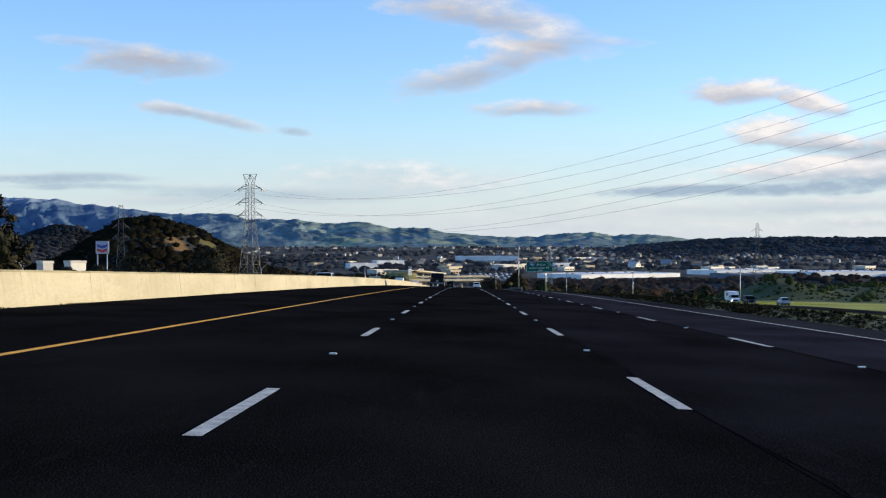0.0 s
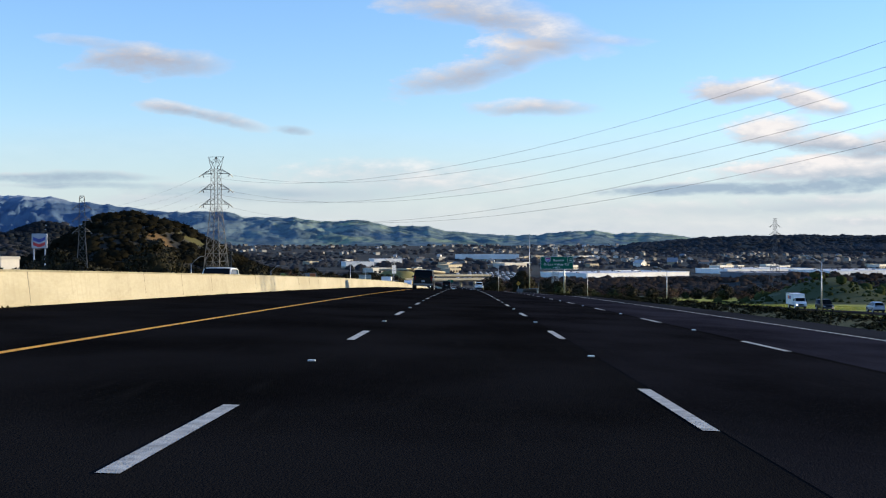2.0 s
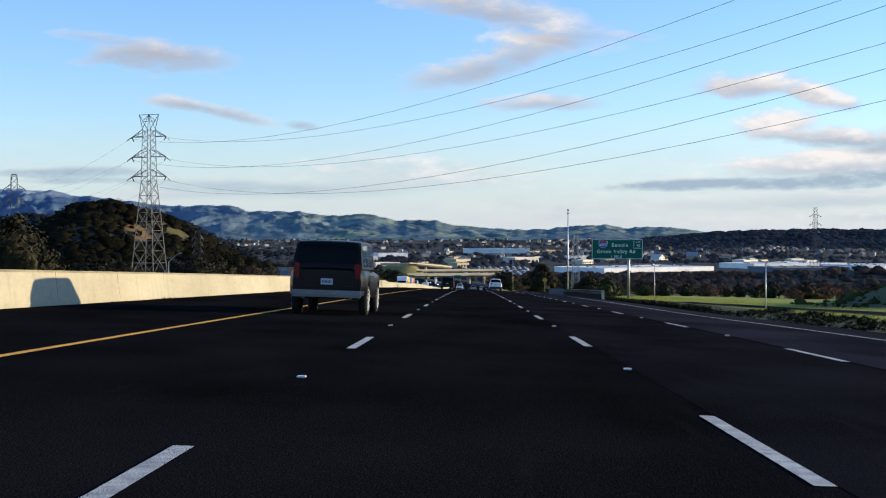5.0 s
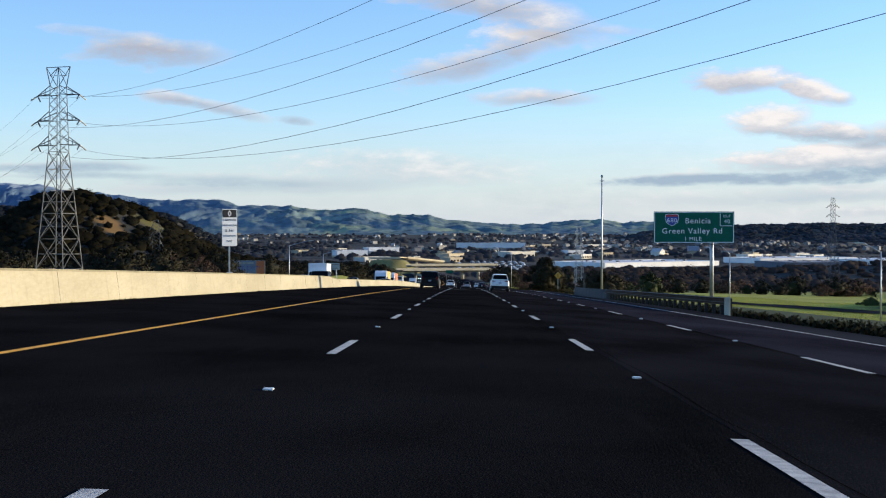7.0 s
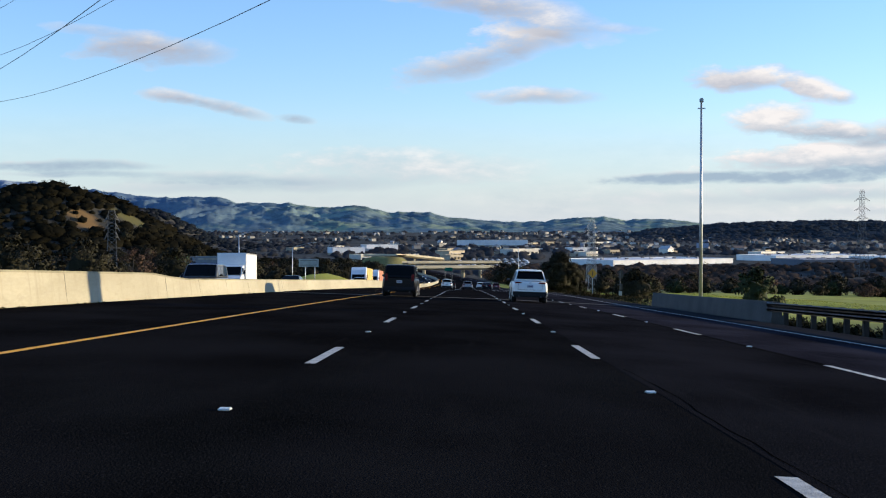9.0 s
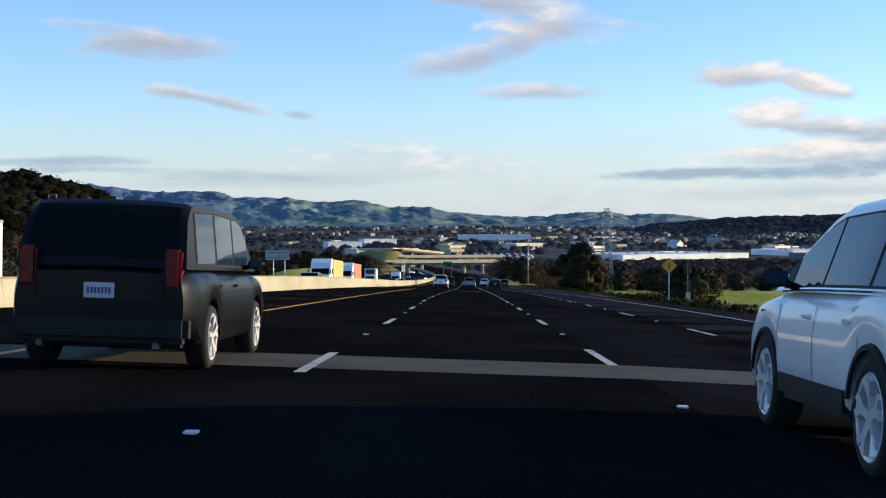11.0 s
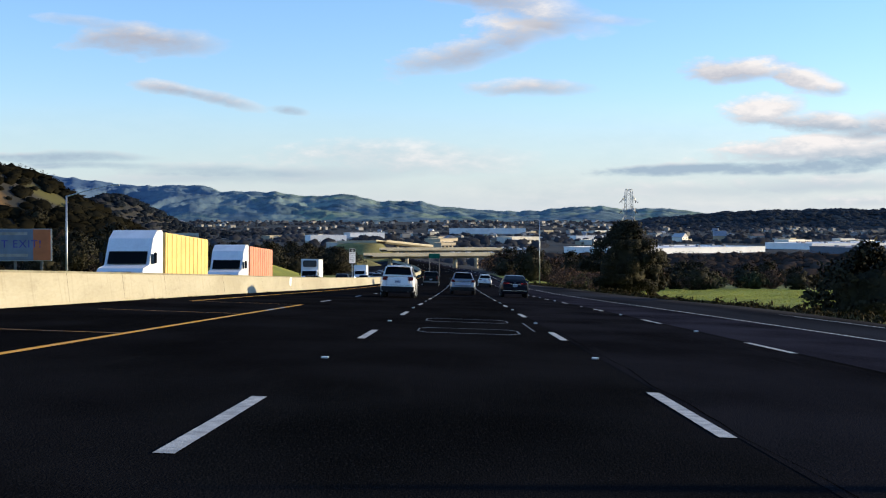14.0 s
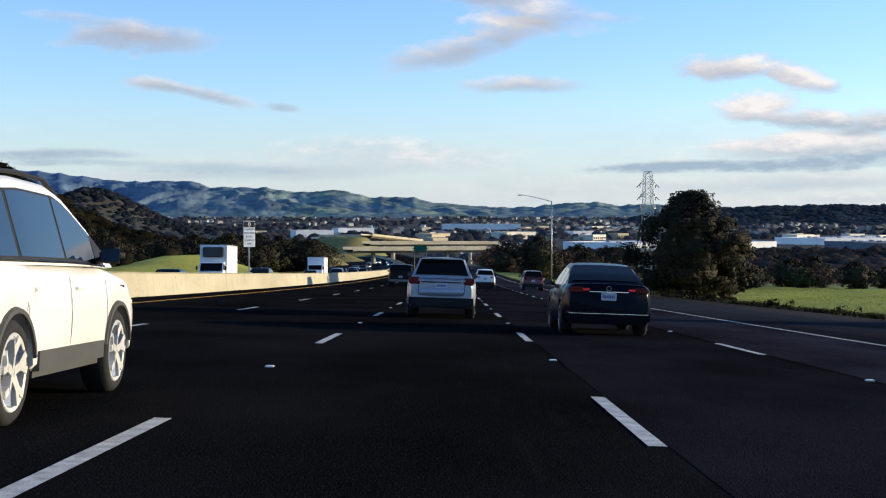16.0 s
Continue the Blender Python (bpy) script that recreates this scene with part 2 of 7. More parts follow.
def land_cover(m):
    """Lets the grass give way to leaf litter in the woods on the left and to brown plots in the valley."""
    nt = m.node_tree
    N, L = nt.nodes.new, nt.links.new
    bs = nt.nodes["Principled BSDF"]
    grass = bs.inputs["Base Color"].links[0].from_socket
    geo, sep = N("ShaderNodeNewGeometry"), N("ShaderNodeSeparateXYZ")
    L(geo.outputs["Position"], sep.inputs[0])
    patch = N("ShaderNodeTexNoise")
    patch.inputs["Scale"].default_value, patch.inputs["Detail"].default_value = 0.012, 6
    L(geo.outputs["Position"], patch.inputs["Vector"])
    wave = N("ShaderNodeTexNoise")
    wave.inputs["Scale"].default_value, wave.inputs["Detail"].default_value = 0.03, 5
    L(geo.outputs["Position"], wave.inputs["Vector"])

    def uneven(value, amount):
        n = N("ShaderNodeMath")
        n.operation = "MULTIPLY_ADD"
        n.inputs[1].default_value = amount
        shift = N("ShaderNodeMath")
        shift.operation = "SUBTRACT"
        shift.inputs[1].default_value = amount * 0.5
        L(wave.outputs["Fac"], n.inputs[0]), L(value, shift.inputs[0]), L(shift.outputs[0], n.inputs[2])
        return n.outputs[0]

    last = grass
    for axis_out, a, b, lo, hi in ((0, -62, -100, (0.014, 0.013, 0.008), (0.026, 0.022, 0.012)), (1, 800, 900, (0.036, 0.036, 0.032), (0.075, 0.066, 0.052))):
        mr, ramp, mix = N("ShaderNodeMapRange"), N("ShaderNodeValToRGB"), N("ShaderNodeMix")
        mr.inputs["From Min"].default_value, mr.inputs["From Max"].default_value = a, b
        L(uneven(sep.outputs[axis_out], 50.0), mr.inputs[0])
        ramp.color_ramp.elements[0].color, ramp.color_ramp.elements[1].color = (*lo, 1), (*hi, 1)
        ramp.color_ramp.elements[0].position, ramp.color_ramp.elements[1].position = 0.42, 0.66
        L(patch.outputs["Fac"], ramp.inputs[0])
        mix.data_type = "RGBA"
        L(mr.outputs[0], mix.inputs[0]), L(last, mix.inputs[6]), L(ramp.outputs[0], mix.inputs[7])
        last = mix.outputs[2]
    TAN, MEADOW, SCRUB = (0.17, 0.105, 0.045, 1), (0.105, 0.095, 0.035, 1), (0.060, 0.072, 0.026, 1)
    for at, r0, r1, tone in (((-238, 1082, 0), 7, 13, TAN), ((-231, 1074, -6), 6, 12, TAN), ((-219, 1130, 0), 10, 18, MEADOW), ((-160, 800, -22), 8, 20, TAN), ((128, 440, -15), 52, 66, SCRUB), ((190, 450, -15), 70, 90, SCRUB)):
        gap, mr, mix = N("ShaderNodeVectorMath"), N("ShaderNodeMapRange"), N("ShaderNodeMix")
        gap.operation = "DISTANCE"
        gap.inputs[1].default_value = at
        mr.inputs["From Min"].default_value, mr.inputs["From Max"].default_value = r1, r0
        L(geo.outputs["Position"], gap.inputs[0]), L(uneven(gap.outputs["Value"], r1 * 0.7), mr.inputs[0])
        mix.data_type = "RGBA"
        mix.inputs[7].default_value = tone
        L(mr.outputs[0], mix.inputs[0]), L(last, mix.inputs[6])
        last = mix.outputs[2]
    # rough winter scrub between the shoulder and the frontage road
    mx, my, both, mix = N("ShaderNodeMapRange"), N("ShaderNodeMapRange"), N("ShaderNodeMath"), N("ShaderNodeMix")
    for mr, i, a, b in ((mx, 0, 60, 52), (my, 1, 345, 305)):
        mr.inputs["From Min"].default_value, mr.inputs["From Max"].default_value = a, b
        L(uneven(sep.outputs[i], 16.0), mr.inputs[0])
    both.operation = "MULTIPLY"
    L(mx.outputs[0], both.inputs[0]), L(my.outputs[0], both.inputs[1])
    east = N("ShaderNodeMath")
    east.operation = "GREATER_THAN"
    east.inputs[1].default_value = 0.0
    L(sep.outputs[0], east.inputs[0])
    at_east = N("ShaderNodeMath")
    at_east.operation = "MULTIPLY"
    L(both.outputs[0], at_east.inputs[0]), L(east.outputs[0], at_east.inputs[1])
    mix.data_type = "RGBA"
    mix.inputs[7].default_value = (0.050, 0.058, 0.020, 1)
    L(at_east.outputs[0], mix.inputs[0]), L(last, mix.inputs[6])
    L(mix.outputs[2], bs.inputs["Base Color"])


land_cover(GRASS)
EMBANK = mat("embankment_grass", (0.24, 0.22, 0.09), 0.9, second=(0.13, 0.115, 0.05), scale=0.09, fine=1.2, spec=0.1, coords="World")
STEEL = mat("galvanised_steel", (0.42, 0.43, 0.44), 0.45, 0.8, vary=0.2, scale=2, fine=30)
STEEL_DARK = PYLON_STEEL = mat("pylon_steel", (0.11, 0.11, 0.11), 0.65, 0.3, vary=0.2, scale=0.5, fine=8)
# Sunlight on one distant pylon, put into a paler steel colour.
SUNLIT_STEEL = mat("sunlit_pylon_steel", (0.42, 0.41, 0.38), 0.6, 0.2, vary=0.15, scale=0.5, fine=8)
WIRE = mat("cable_aluminium", (0.035, 0.036, 0.04), 0.6, 0.3)
# The air's blue haze is painted into these hill colours.
HILL_FAR = mat("far_hill_grass_hazed", (0.225, 0.300, 0.270), 0.95, second=(0.125, 0.180, 0.220), scale=0.008, fine=0.06, spec=0.0, coords="World")


def dust_of_snow(m, z0, z1):
    """Thin broken snow on the highest crests."""
    nt = m.node_tree
    N, L = nt.nodes.new, nt.links.new
    bs = nt.nodes["Principled BSDF"]
    base = bs.inputs["Base Color"].links[0].from_socket
    geo, sep, n, mr, mul, mix = N("ShaderNodeNewGeometry"), N("ShaderNodeSeparateXYZ"), N("ShaderNodeTexNoise"), N("ShaderNodeMapRange"), N("ShaderNodeMath"), N("ShaderNodeMix")
    n.inputs["Scale"].default_value, n.inputs["Detail"].default_value = 0.03, 5
    mr.inputs["From Min"].default_value, mr.inputs["From Max"].default_value = z0, z1
    mul.operation = "MULTIPLY"
    mix.data_type = "RGBA"
    mix.inputs[7].default_value = (0.62, 0.68, 0.74, 1)
    L(geo.outputs["Position"], sep.inputs[0]), L(geo.outputs["Position"], n.inputs["Vector"]), L(sep.outputs[2], mr.inputs[0])
    L(mr.outputs[0], mul.inputs[0]), L(n.outputs["Fac"], mul.inputs[1])
    L(mul.outputs[0], mix.inputs[0]), L(base, mix.inputs[6]), L(mix.outputs[2], bs.inputs["Base Color"])




def hill_cover(m):
    """Dark groves over open winter grass under painted blue haze, deepest on the wooded western mountain."""
    nt = m.node_tree
    N, L = nt.nodes.new, nt.links.new
    bs = nt.nodes["Principled BSDF"]
    base = bs.inputs["Base Color"].links[0].from_socket
    geo, sep = N("ShaderNodeNewGeometry"), N("ShaderNodeSeparateXYZ")
    L(geo.outputs["Position"], sep.inputs[0])
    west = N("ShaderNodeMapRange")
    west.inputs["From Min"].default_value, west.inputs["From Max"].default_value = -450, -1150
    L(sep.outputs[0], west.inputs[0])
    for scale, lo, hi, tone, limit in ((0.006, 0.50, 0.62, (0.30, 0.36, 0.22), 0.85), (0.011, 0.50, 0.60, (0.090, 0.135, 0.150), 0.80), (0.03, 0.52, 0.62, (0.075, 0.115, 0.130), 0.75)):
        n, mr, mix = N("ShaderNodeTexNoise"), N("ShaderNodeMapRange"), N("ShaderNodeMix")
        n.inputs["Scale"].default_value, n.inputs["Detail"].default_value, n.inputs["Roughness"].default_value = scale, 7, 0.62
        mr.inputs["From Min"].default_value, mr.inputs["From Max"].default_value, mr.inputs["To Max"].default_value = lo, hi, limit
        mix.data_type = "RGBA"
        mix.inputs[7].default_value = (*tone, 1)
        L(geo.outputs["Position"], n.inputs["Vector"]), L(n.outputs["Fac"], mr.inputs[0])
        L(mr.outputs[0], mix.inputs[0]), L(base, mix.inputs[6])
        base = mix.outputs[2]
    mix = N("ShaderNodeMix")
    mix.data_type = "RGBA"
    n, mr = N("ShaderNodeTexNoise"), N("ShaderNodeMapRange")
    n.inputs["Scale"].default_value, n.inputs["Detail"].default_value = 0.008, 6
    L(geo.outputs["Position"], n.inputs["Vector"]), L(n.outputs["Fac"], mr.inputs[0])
    # bluer tones for the mountain: more painted haze, as it lies farther off
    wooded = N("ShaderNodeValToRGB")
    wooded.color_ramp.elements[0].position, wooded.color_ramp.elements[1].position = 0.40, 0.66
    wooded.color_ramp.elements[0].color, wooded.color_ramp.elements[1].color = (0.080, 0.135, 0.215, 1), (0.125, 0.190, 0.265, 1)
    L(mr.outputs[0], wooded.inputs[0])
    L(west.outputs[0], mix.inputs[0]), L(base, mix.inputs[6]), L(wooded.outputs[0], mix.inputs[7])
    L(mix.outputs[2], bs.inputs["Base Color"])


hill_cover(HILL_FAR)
dust_of_snow(HILL_FAR, 118, 165)
# Soil of the far ridge, greyed and blued to hold the haze.
HILL_WOOD = mat("hazed_ridge_soil", (0.050, 0.064, 0.070), 0.95, second=(0.028, 0.038, 0.046), scale=0.02, fine=0.12, spec=0.0, coords="World")

# ---------------------------------------------------------------- plan of the road
CROSS = 0.032                      # the carriageway falls to the right


def smoothstep(a, b, v):
    t = max(0.0, min(1.0, (v - a) / (b - a)))
    return t * t * (3 - 2 * t)


def grade_drop(s):
    """Height of the road's centre line at s metres along it."""
    if s < 60:
        return -0.0287 * s
    if s < 500:
        return -(0.0287 * s + 2.13e-5 * (s - 60) ** 2)
    z, g = -(0.0287 * 500 + 2.13e-5 * 440 ** 2), 0.0287 + 4.26e-5 * 440
    d = min(s - 500, g / 6e-5)         # a long sag down to the valley floor
    return z - g * d + 3e-5 * d * d


def bend(y):
    """Sideways place of the road's centre line: straight, then a long left bend."""
    return -max(0.0, y - 760) ** 2 / 5000 if y < 2000 else -307.5 - (y - 2000) * 0.496


def road_z(u, y):
    if u < -11.55:                 # the oncoming side lies a little lower and falls away
        return grade_drop(y) + 0.08 - 0.025 * min(24, -11.55 - u)
    tilt = 0.022 * smoothstep(170, 215, y) * (1 - smoothstep(330, 400, y))   # the outer lanes fall more towards the bridge
    return grade_drop(y) - CROSS * min(14, u) - tilt * max(0.0, min(14, u) - 1.83)


def mesh(name, verts, faces, material, smooth=True):
    me = bpy.data.meshes.new(name)
    me.from_pydata(verts, [], faces)
    me.materials.append(material)
    if smooth:
        me.polygons.foreach_set("use_smooth", [True] * len(me.polygons))
    return me


def setting(name, me, label, parent=None):
    ob = new(name, me)
    if parent:
        ob.parent = parent
        return ob
    return tagged(ob, label, name.split("_")[0], kind="structure")


def strip(name, section, y0, y1, step, material, smooth=False, closed=False):
    """A section of (u, dz) points drawn along the road from y0 to y1."""
    n = max(1, int(math.ceil((y1 - y0) / step)))
    verts, faces, k = [], [], len(section)
    for i in range(n + 1):
        y = y0 + (y1 - y0) * i / n
        for u, dz in section:
            verts.append((u + bend(y), y, road_z(u, y) + dz))
    for i in range(n):
        for j in range(k if closed else k - 1):
            a, b = i * k + j, i * k + (j + 1) % k
            faces.append((a, b, b + k, a + k))
    if closed:
        faces.append(tuple(range(k))[::-1])
        faces.append(tuple(n * k + j for j in range(k)))
    return mesh(name, verts, faces, material, smooth)


HUMPS = [  # x, y, height, radius along x, radius along y
    (-266, 1135, 55, 72, 120), (-372, 1080, 4, 80, 120), (-170, 1120, 3, 60, 110), (-468, 2200, 55, 72, 220), (-512, 1700, 45, 105, 170),
    (-560, 1400, 26, 150, 220), (288, 1120, 9, 90, 60), (-170, 880, 5, 60, 120), (106, 452, 8, 10, 30), (150, 470, 8, 42, 60), (82, 640, 1.7, 40, 80), (-78, 668, 3.2, 24, 60), (bend(755) - 53, 755, 5.2, 11.5, 42),
]


def ground_z(x, y):
    u = x - bend(y)
    z0 = grade_drop(min(y, 1290))
    floor = -39 + 21 * smoothstep(2000, 4600, y)
    if u >= -36:
        edge = road_z(max(-36, min(13, u)), y) if y < 2000 else floor
        side = z0 - 0.45 - 3.4 * smoothstep(13, 40, u)
        side += (floor - side) * smoothstep(60, 420, u) * smoothstep(150, 700, y)
        h = edge - 0.35 if u < 12.6 else side + (edge - 0.35 - side) * (1 - smoothstep(12.6, 24, u))
    else:
        side = z0 - 1.2
        side += (floor - side) * smoothstep(50, 300, -u) * 0.7
        h = side + (road_z(-34, y) - 0.45 - side) * (1 - smoothstep(36, 50, -u))
    if y > 1200:
        h += (floor - h) * smoothstep(1200, 2000, y)
    for hx, hy, hh, rx, ry in HUMPS:
        q = ((x - hx) / rx) ** 2 + ((y - hy) / ry) ** 2
        if q < 9:
            h += hh * math.exp(-q) * (1 + 0.25 * noise.noise((x * 0.012, y * 0.012, 3)))
    if abs(u) > 40:
        h += 1.2 * noise.noise((x * 0.01, y * 0.01, 0)) * min(1, (abs(u) - 40) / 60)
    return h


def axis(points):
    out = []
    for a, b, step in points:
        n = max(1, int(round((b - a) / step)))
        out += [a + (b - a) * i / n for i in range(n)]
    return out + [points[-1][1]]


gx = axis([(-5000, -1200, 380), (-1200, -500, 50), (-500, -60, 16), (-60, -10, 4), (-10, 40, 2.5), (40, 150, 10), (150, 700, 30), (700, 1500, 100), (1500, 5000, 500)])
gy = axis([(-400, -40, 40), (-40, 700, 10), (700, 1500, 20), (1500, 3000, 60), (3000, 4980, 180)])
gv = [(x, y, ground_z(x, y)) for y in gy for x in gx]
nx = len(gx)
gf = [(j * nx + i, j * nx + i + 1, (j + 1) * nx + i + 1, (j + 1) * nx + i) for j in range(len(gy) - 1) for i in range(nx - 1)]
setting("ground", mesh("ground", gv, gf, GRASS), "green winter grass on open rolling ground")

# carriageways
road = setting("road", strip("road", [(-11.05, 0), (1.83, 0), (11.3, 0), (11.6, -0.5)], -60, 1500, 6, ASPHALT), "dark asphalt freeway with white and yellow lane paint")
setting("road_opposite", strip("road_opposite", [(-34, -0.9), (-33.4, 0), (-11.56, 0)], -60, 1500, 6, ASPHALT_OLD), "worn grey asphalt of the oncoming carriageway")


def paint(parent, u, y0, y1, wide, material, name, lift=0.006, step=6.0):
    n = max(1, int(math.ceil((y1 - y0) / step)))
    verts, faces = [], []
    for i in range(n + 1):
        y = y0 + (y1 - y0) * i / n
        for uu in (u - wide / 2, u + wide / 2):
            verts.append((uu + bend(y), y, road_z(uu, y) + lift))
    for i in range(n):
        faces.append((2 * i, 2 * i + 1, 2 * i + 3, 2 * i + 2))
    ob = new(name, mesh(name, verts, faces, material, False))
    ob.parent = parent
    return ob


def dash_starts():
    """Near ends of the dashes on the driven lane's right line."""
    out = [11.4 + 14.63 * k for k in range(-4, 27)]
    out += [402.9 + 14.6 * k for k in range(6)]
    out += [492.8 + 14.63 * k for k in range(40)]
    return out


for y in dash_starts():
    left = -1.83 + 0.22 * smoothstep(405, 495, y) - 0.15 * smoothstep(372, 384, y) * (1 - smoothstep(412, 430, y))
    for u, off in ((1.83, 0.0), (left, (-1.1 if y < 425 else -1.75) if 395 < y < 480 else (-4.0 if 370 < y < 395 else -2.95)), (5.49, -2.0)):
        paint(road, u, y + off, y + off + 3.66, 0.13, PAINT_WHITE, "lane_dash")
    if y > 455:
        paint(road, -5.49, y - 1.5, y + 2.16, 0.13, PAINT_WHITE, "lane_dash")
# Right-hand lanes: paler paving, with bluish windscreen glare put into the tone too.
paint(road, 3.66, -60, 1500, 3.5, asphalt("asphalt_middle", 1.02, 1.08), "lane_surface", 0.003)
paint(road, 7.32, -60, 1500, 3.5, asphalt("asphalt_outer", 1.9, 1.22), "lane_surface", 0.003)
paint(road, 10.3, -60, 1450, 1.9, ASPHALT_OLD, "shoulder_strip", 0.004)


def apron(y):
    """Extra paved width beside the shoulder where a ramp joins."""
    return 4.8 * smoothstep(415, 505, y) * (1 - smoothstep(610, 700, y))


rows = [415 + 5 * i for i in range(58)]
verts = [(11.2 + q * (apron(y) + 0.1) / 2 + bend(y), y, road_z(11.2 + q * (apron(y) + 0.1) / 2, y) + (0.002 if q < 2 else -0.12)) for y in rows for q in (0, 1, 1.96, 2)]
ob = new("shoulder_apron", mesh("shoulder_apron", verts, [(4 * j + i, 4 * j + i + 1, 4 * j + i + 5, 4 * j + i + 4) for j in range(57) for i in range(3)], ASPHALT_OLD))
ob.parent = road
paint(road, 9.15, -60, 1500, 0.13, PAINT_WHITE, "edge_line")
rows = [442 + 6 * i for i in range(40)]
verts = [(11.0 + 0.64 * apron(y) + q + bend(y), y, road_z(11.0 + 0.64 * apron(y), y) + 0.007) for y in rows for q in (-0.06, 0.06)]
ob = new("ramp_edge_line", mesh("ramp_edge_line", verts, [(2 * j, 2 * j + 1, 2 * j + 3, 2 * j + 2) for j in range(39)], PAINT_FADED, False))
ob.parent = road
paint(road, -5.49, -60, 468, 0.14, PAINT_YELLOW, "yellow_edge_line")
paint(road, -9.3, 468, 1450, 0.14, PAINT_YELLOW, "yellow_edge_line")
for k in range(9):
    y = 372 + 12.0 * k
    paint(road, -7.4, y, y + 0.15, 3.7, PAINT_HATCH, "hatch_line", step=1.0)

# median barrier
def wall_high(y):
    """The wall drops where it crosses the bridge and rises again beyond."""
    return 0.90 - 0.20 * smoothstep(317, 323, y) + 0.20 * smoothstep(352, 432, y)


def wall_run(name, section, y0, y1, step, material):
    """A closed section of (u, share of height, lift) points drawn along the median."""
    n, k = int(math.ceil((y1 - y0) / step)), len(section)
    verts, faces = [], []
    for i in range(n + 1):
        y = y0 + (y1 - y0) * i / n
        for u, share, lift in section:
            verts.append((u + bend(y), y, road_z(-11.0, y) + wall_high(y) * share + lift))
    for i in range(n):
        faces += [(i * k + j, i * k + (j + 1) % k, (i + 1) * k + (j + 1) % k, (i + 1) * k + j) for j in range(k)]
    faces += [tuple(range(k))[::-1], tuple(n * k + j for j in range(k))]
    return mesh(name, verts, faces, material, False)


SEC = [(-11.0, 0, 0.0), (-11.0, 0, 0.08), (-11.10, 1, 0), (-11.40, 1, 0), (-11.50, 0, 0.08), (-11.54, 0, -0.7), (-11.0, 0, -0.7)]
barrier = setting("barrier_wall", wall_run("barrier_wall", SEC, -60, 1450, 3, CONCRETE), "long cream concrete median barrier beside the freeway")
LIP = [(-11.085, 1, -0.035), (-11.095, 1, 0.022), (-11.405, 1, 0.022), (-11.415, 1, -0.035)]
PATCH_WHITE = mat("patch_white_paint", (0.74, 0.74, 0.70), 0.7, vary=0.15, scale=1.5, fine=12)
verts = []
for share, y0, y1 in ((0.96, 508.3, 509.3), (0.72, 507.9, 508.9), (0.45, 507.6, 508.6), (0.30, 507.7, 508.3)):
    u = -11.0 - 0.10 * share
    for y, d in ((y0, -0.01), (y0 + 0.03, 0.012), (y1 - 0.03, 0.012), (y1, -0.01)):
        verts.append((u + d + bend(y), y, road_z(-11.0, y) + 0.08 + (wall_high(y) - 0.08) * share))
ob = new("paint_patch", mesh("paint_patch", verts, [(4 * r + c, 4 * r + c + 1, 4 * r + c + 5, 4 * r + c + 4) for r in range(3) for c in range(3)], PATCH_WHITE, False))
ob.parent = barrier
ob = new("wall_lip", wall_run("wall_lip", LIP, -60, 1450, 3, CONCRETE_CAP))
ob.parent = barrier

# ---------------------------------------------------------------- far hills
def profile(table, a):
    for (a0, h0), (a1, h1) in zip(table, table[1:]):
        if a0 <= a <= a1:
            t = (a - a0) / (a1 - a0)
            return h0 + (h1 - h0) * t * t * (3 - 2 * t)
    return table[0][1] if a < table[0][0] else table[-1][1]


def ridge_height(table, near, far, base, rough, freq, a, d):
    """Height of a range of hills at direction a and distance d: spurs and gullies run down from its crest."""
    t = (d - near) / (far - near)
    x, y = a * d, 240 + d
    crest = -7 + profile(table, a) * (near + (far - near) * 0.75) + rough * 7 * noise.noise((a * 45, 3.3, 0)) + rough * 5 * noise.noise((a * 130, 7.1, 0)) + rough * 2.2 * noise.noise((a * 420, 1.7, 0))
    up = smoothstep(0, 0.75, t) ** 0.8 if t < 0.75 else 1 - 0.25 * (t - 0.75) / 0.25
    wx, wy = x + 160 * noise.noise((x * 0.004, y * 0.004, 21)), y + 160 * noise.noise((x * 0.004, y * 0.004, 37))
    spur = 1 - abs(noise.noise((wx * freq, wy * freq * 0.6, 9))) * 1.6 + 0.6 * (0.5 - abs(noise.noise((wx * freq * 2.3, wy * freq * 1.7, 4))))
    fine = noise.fractal((wx * freq * 4, wy * freq * 3, 5), 0.6, 2.0, 6)
    inner = 4 * up * (1 - up) if t < 0.75 else 0
    return base + (crest - base) * (up + rough * inner * (0.20 * spur - 0.13) + rough * inner * 0.15 * fine)


def ridge(name, table, near, far, base, material, label, rough, freq, cols=640, rows=72):
    """A range of hills between two distances, its crest set by (direction, rise) pairs."""
    a0, a1 = table[0][0], table[-1][0]
    verts, faces = [], []
    for j in range(rows + 1):
        d = near + (far - near) * j / rows
        for i in range(cols + 1):
            a = a0 + (a1 - a0) * i / cols
            verts.append((a * d, 240 + d, ridge_height(table, near, far, base, rough, freq, a, d)))
    w = cols + 1
    for j in range(rows):
        for i in range(cols):
            faces.append((j * w + i, j * w + i + 1, (j + 1) * w + i + 1, (j + 1) * w + i))
    return setting(name, mesh(name, verts, faces, material), label)


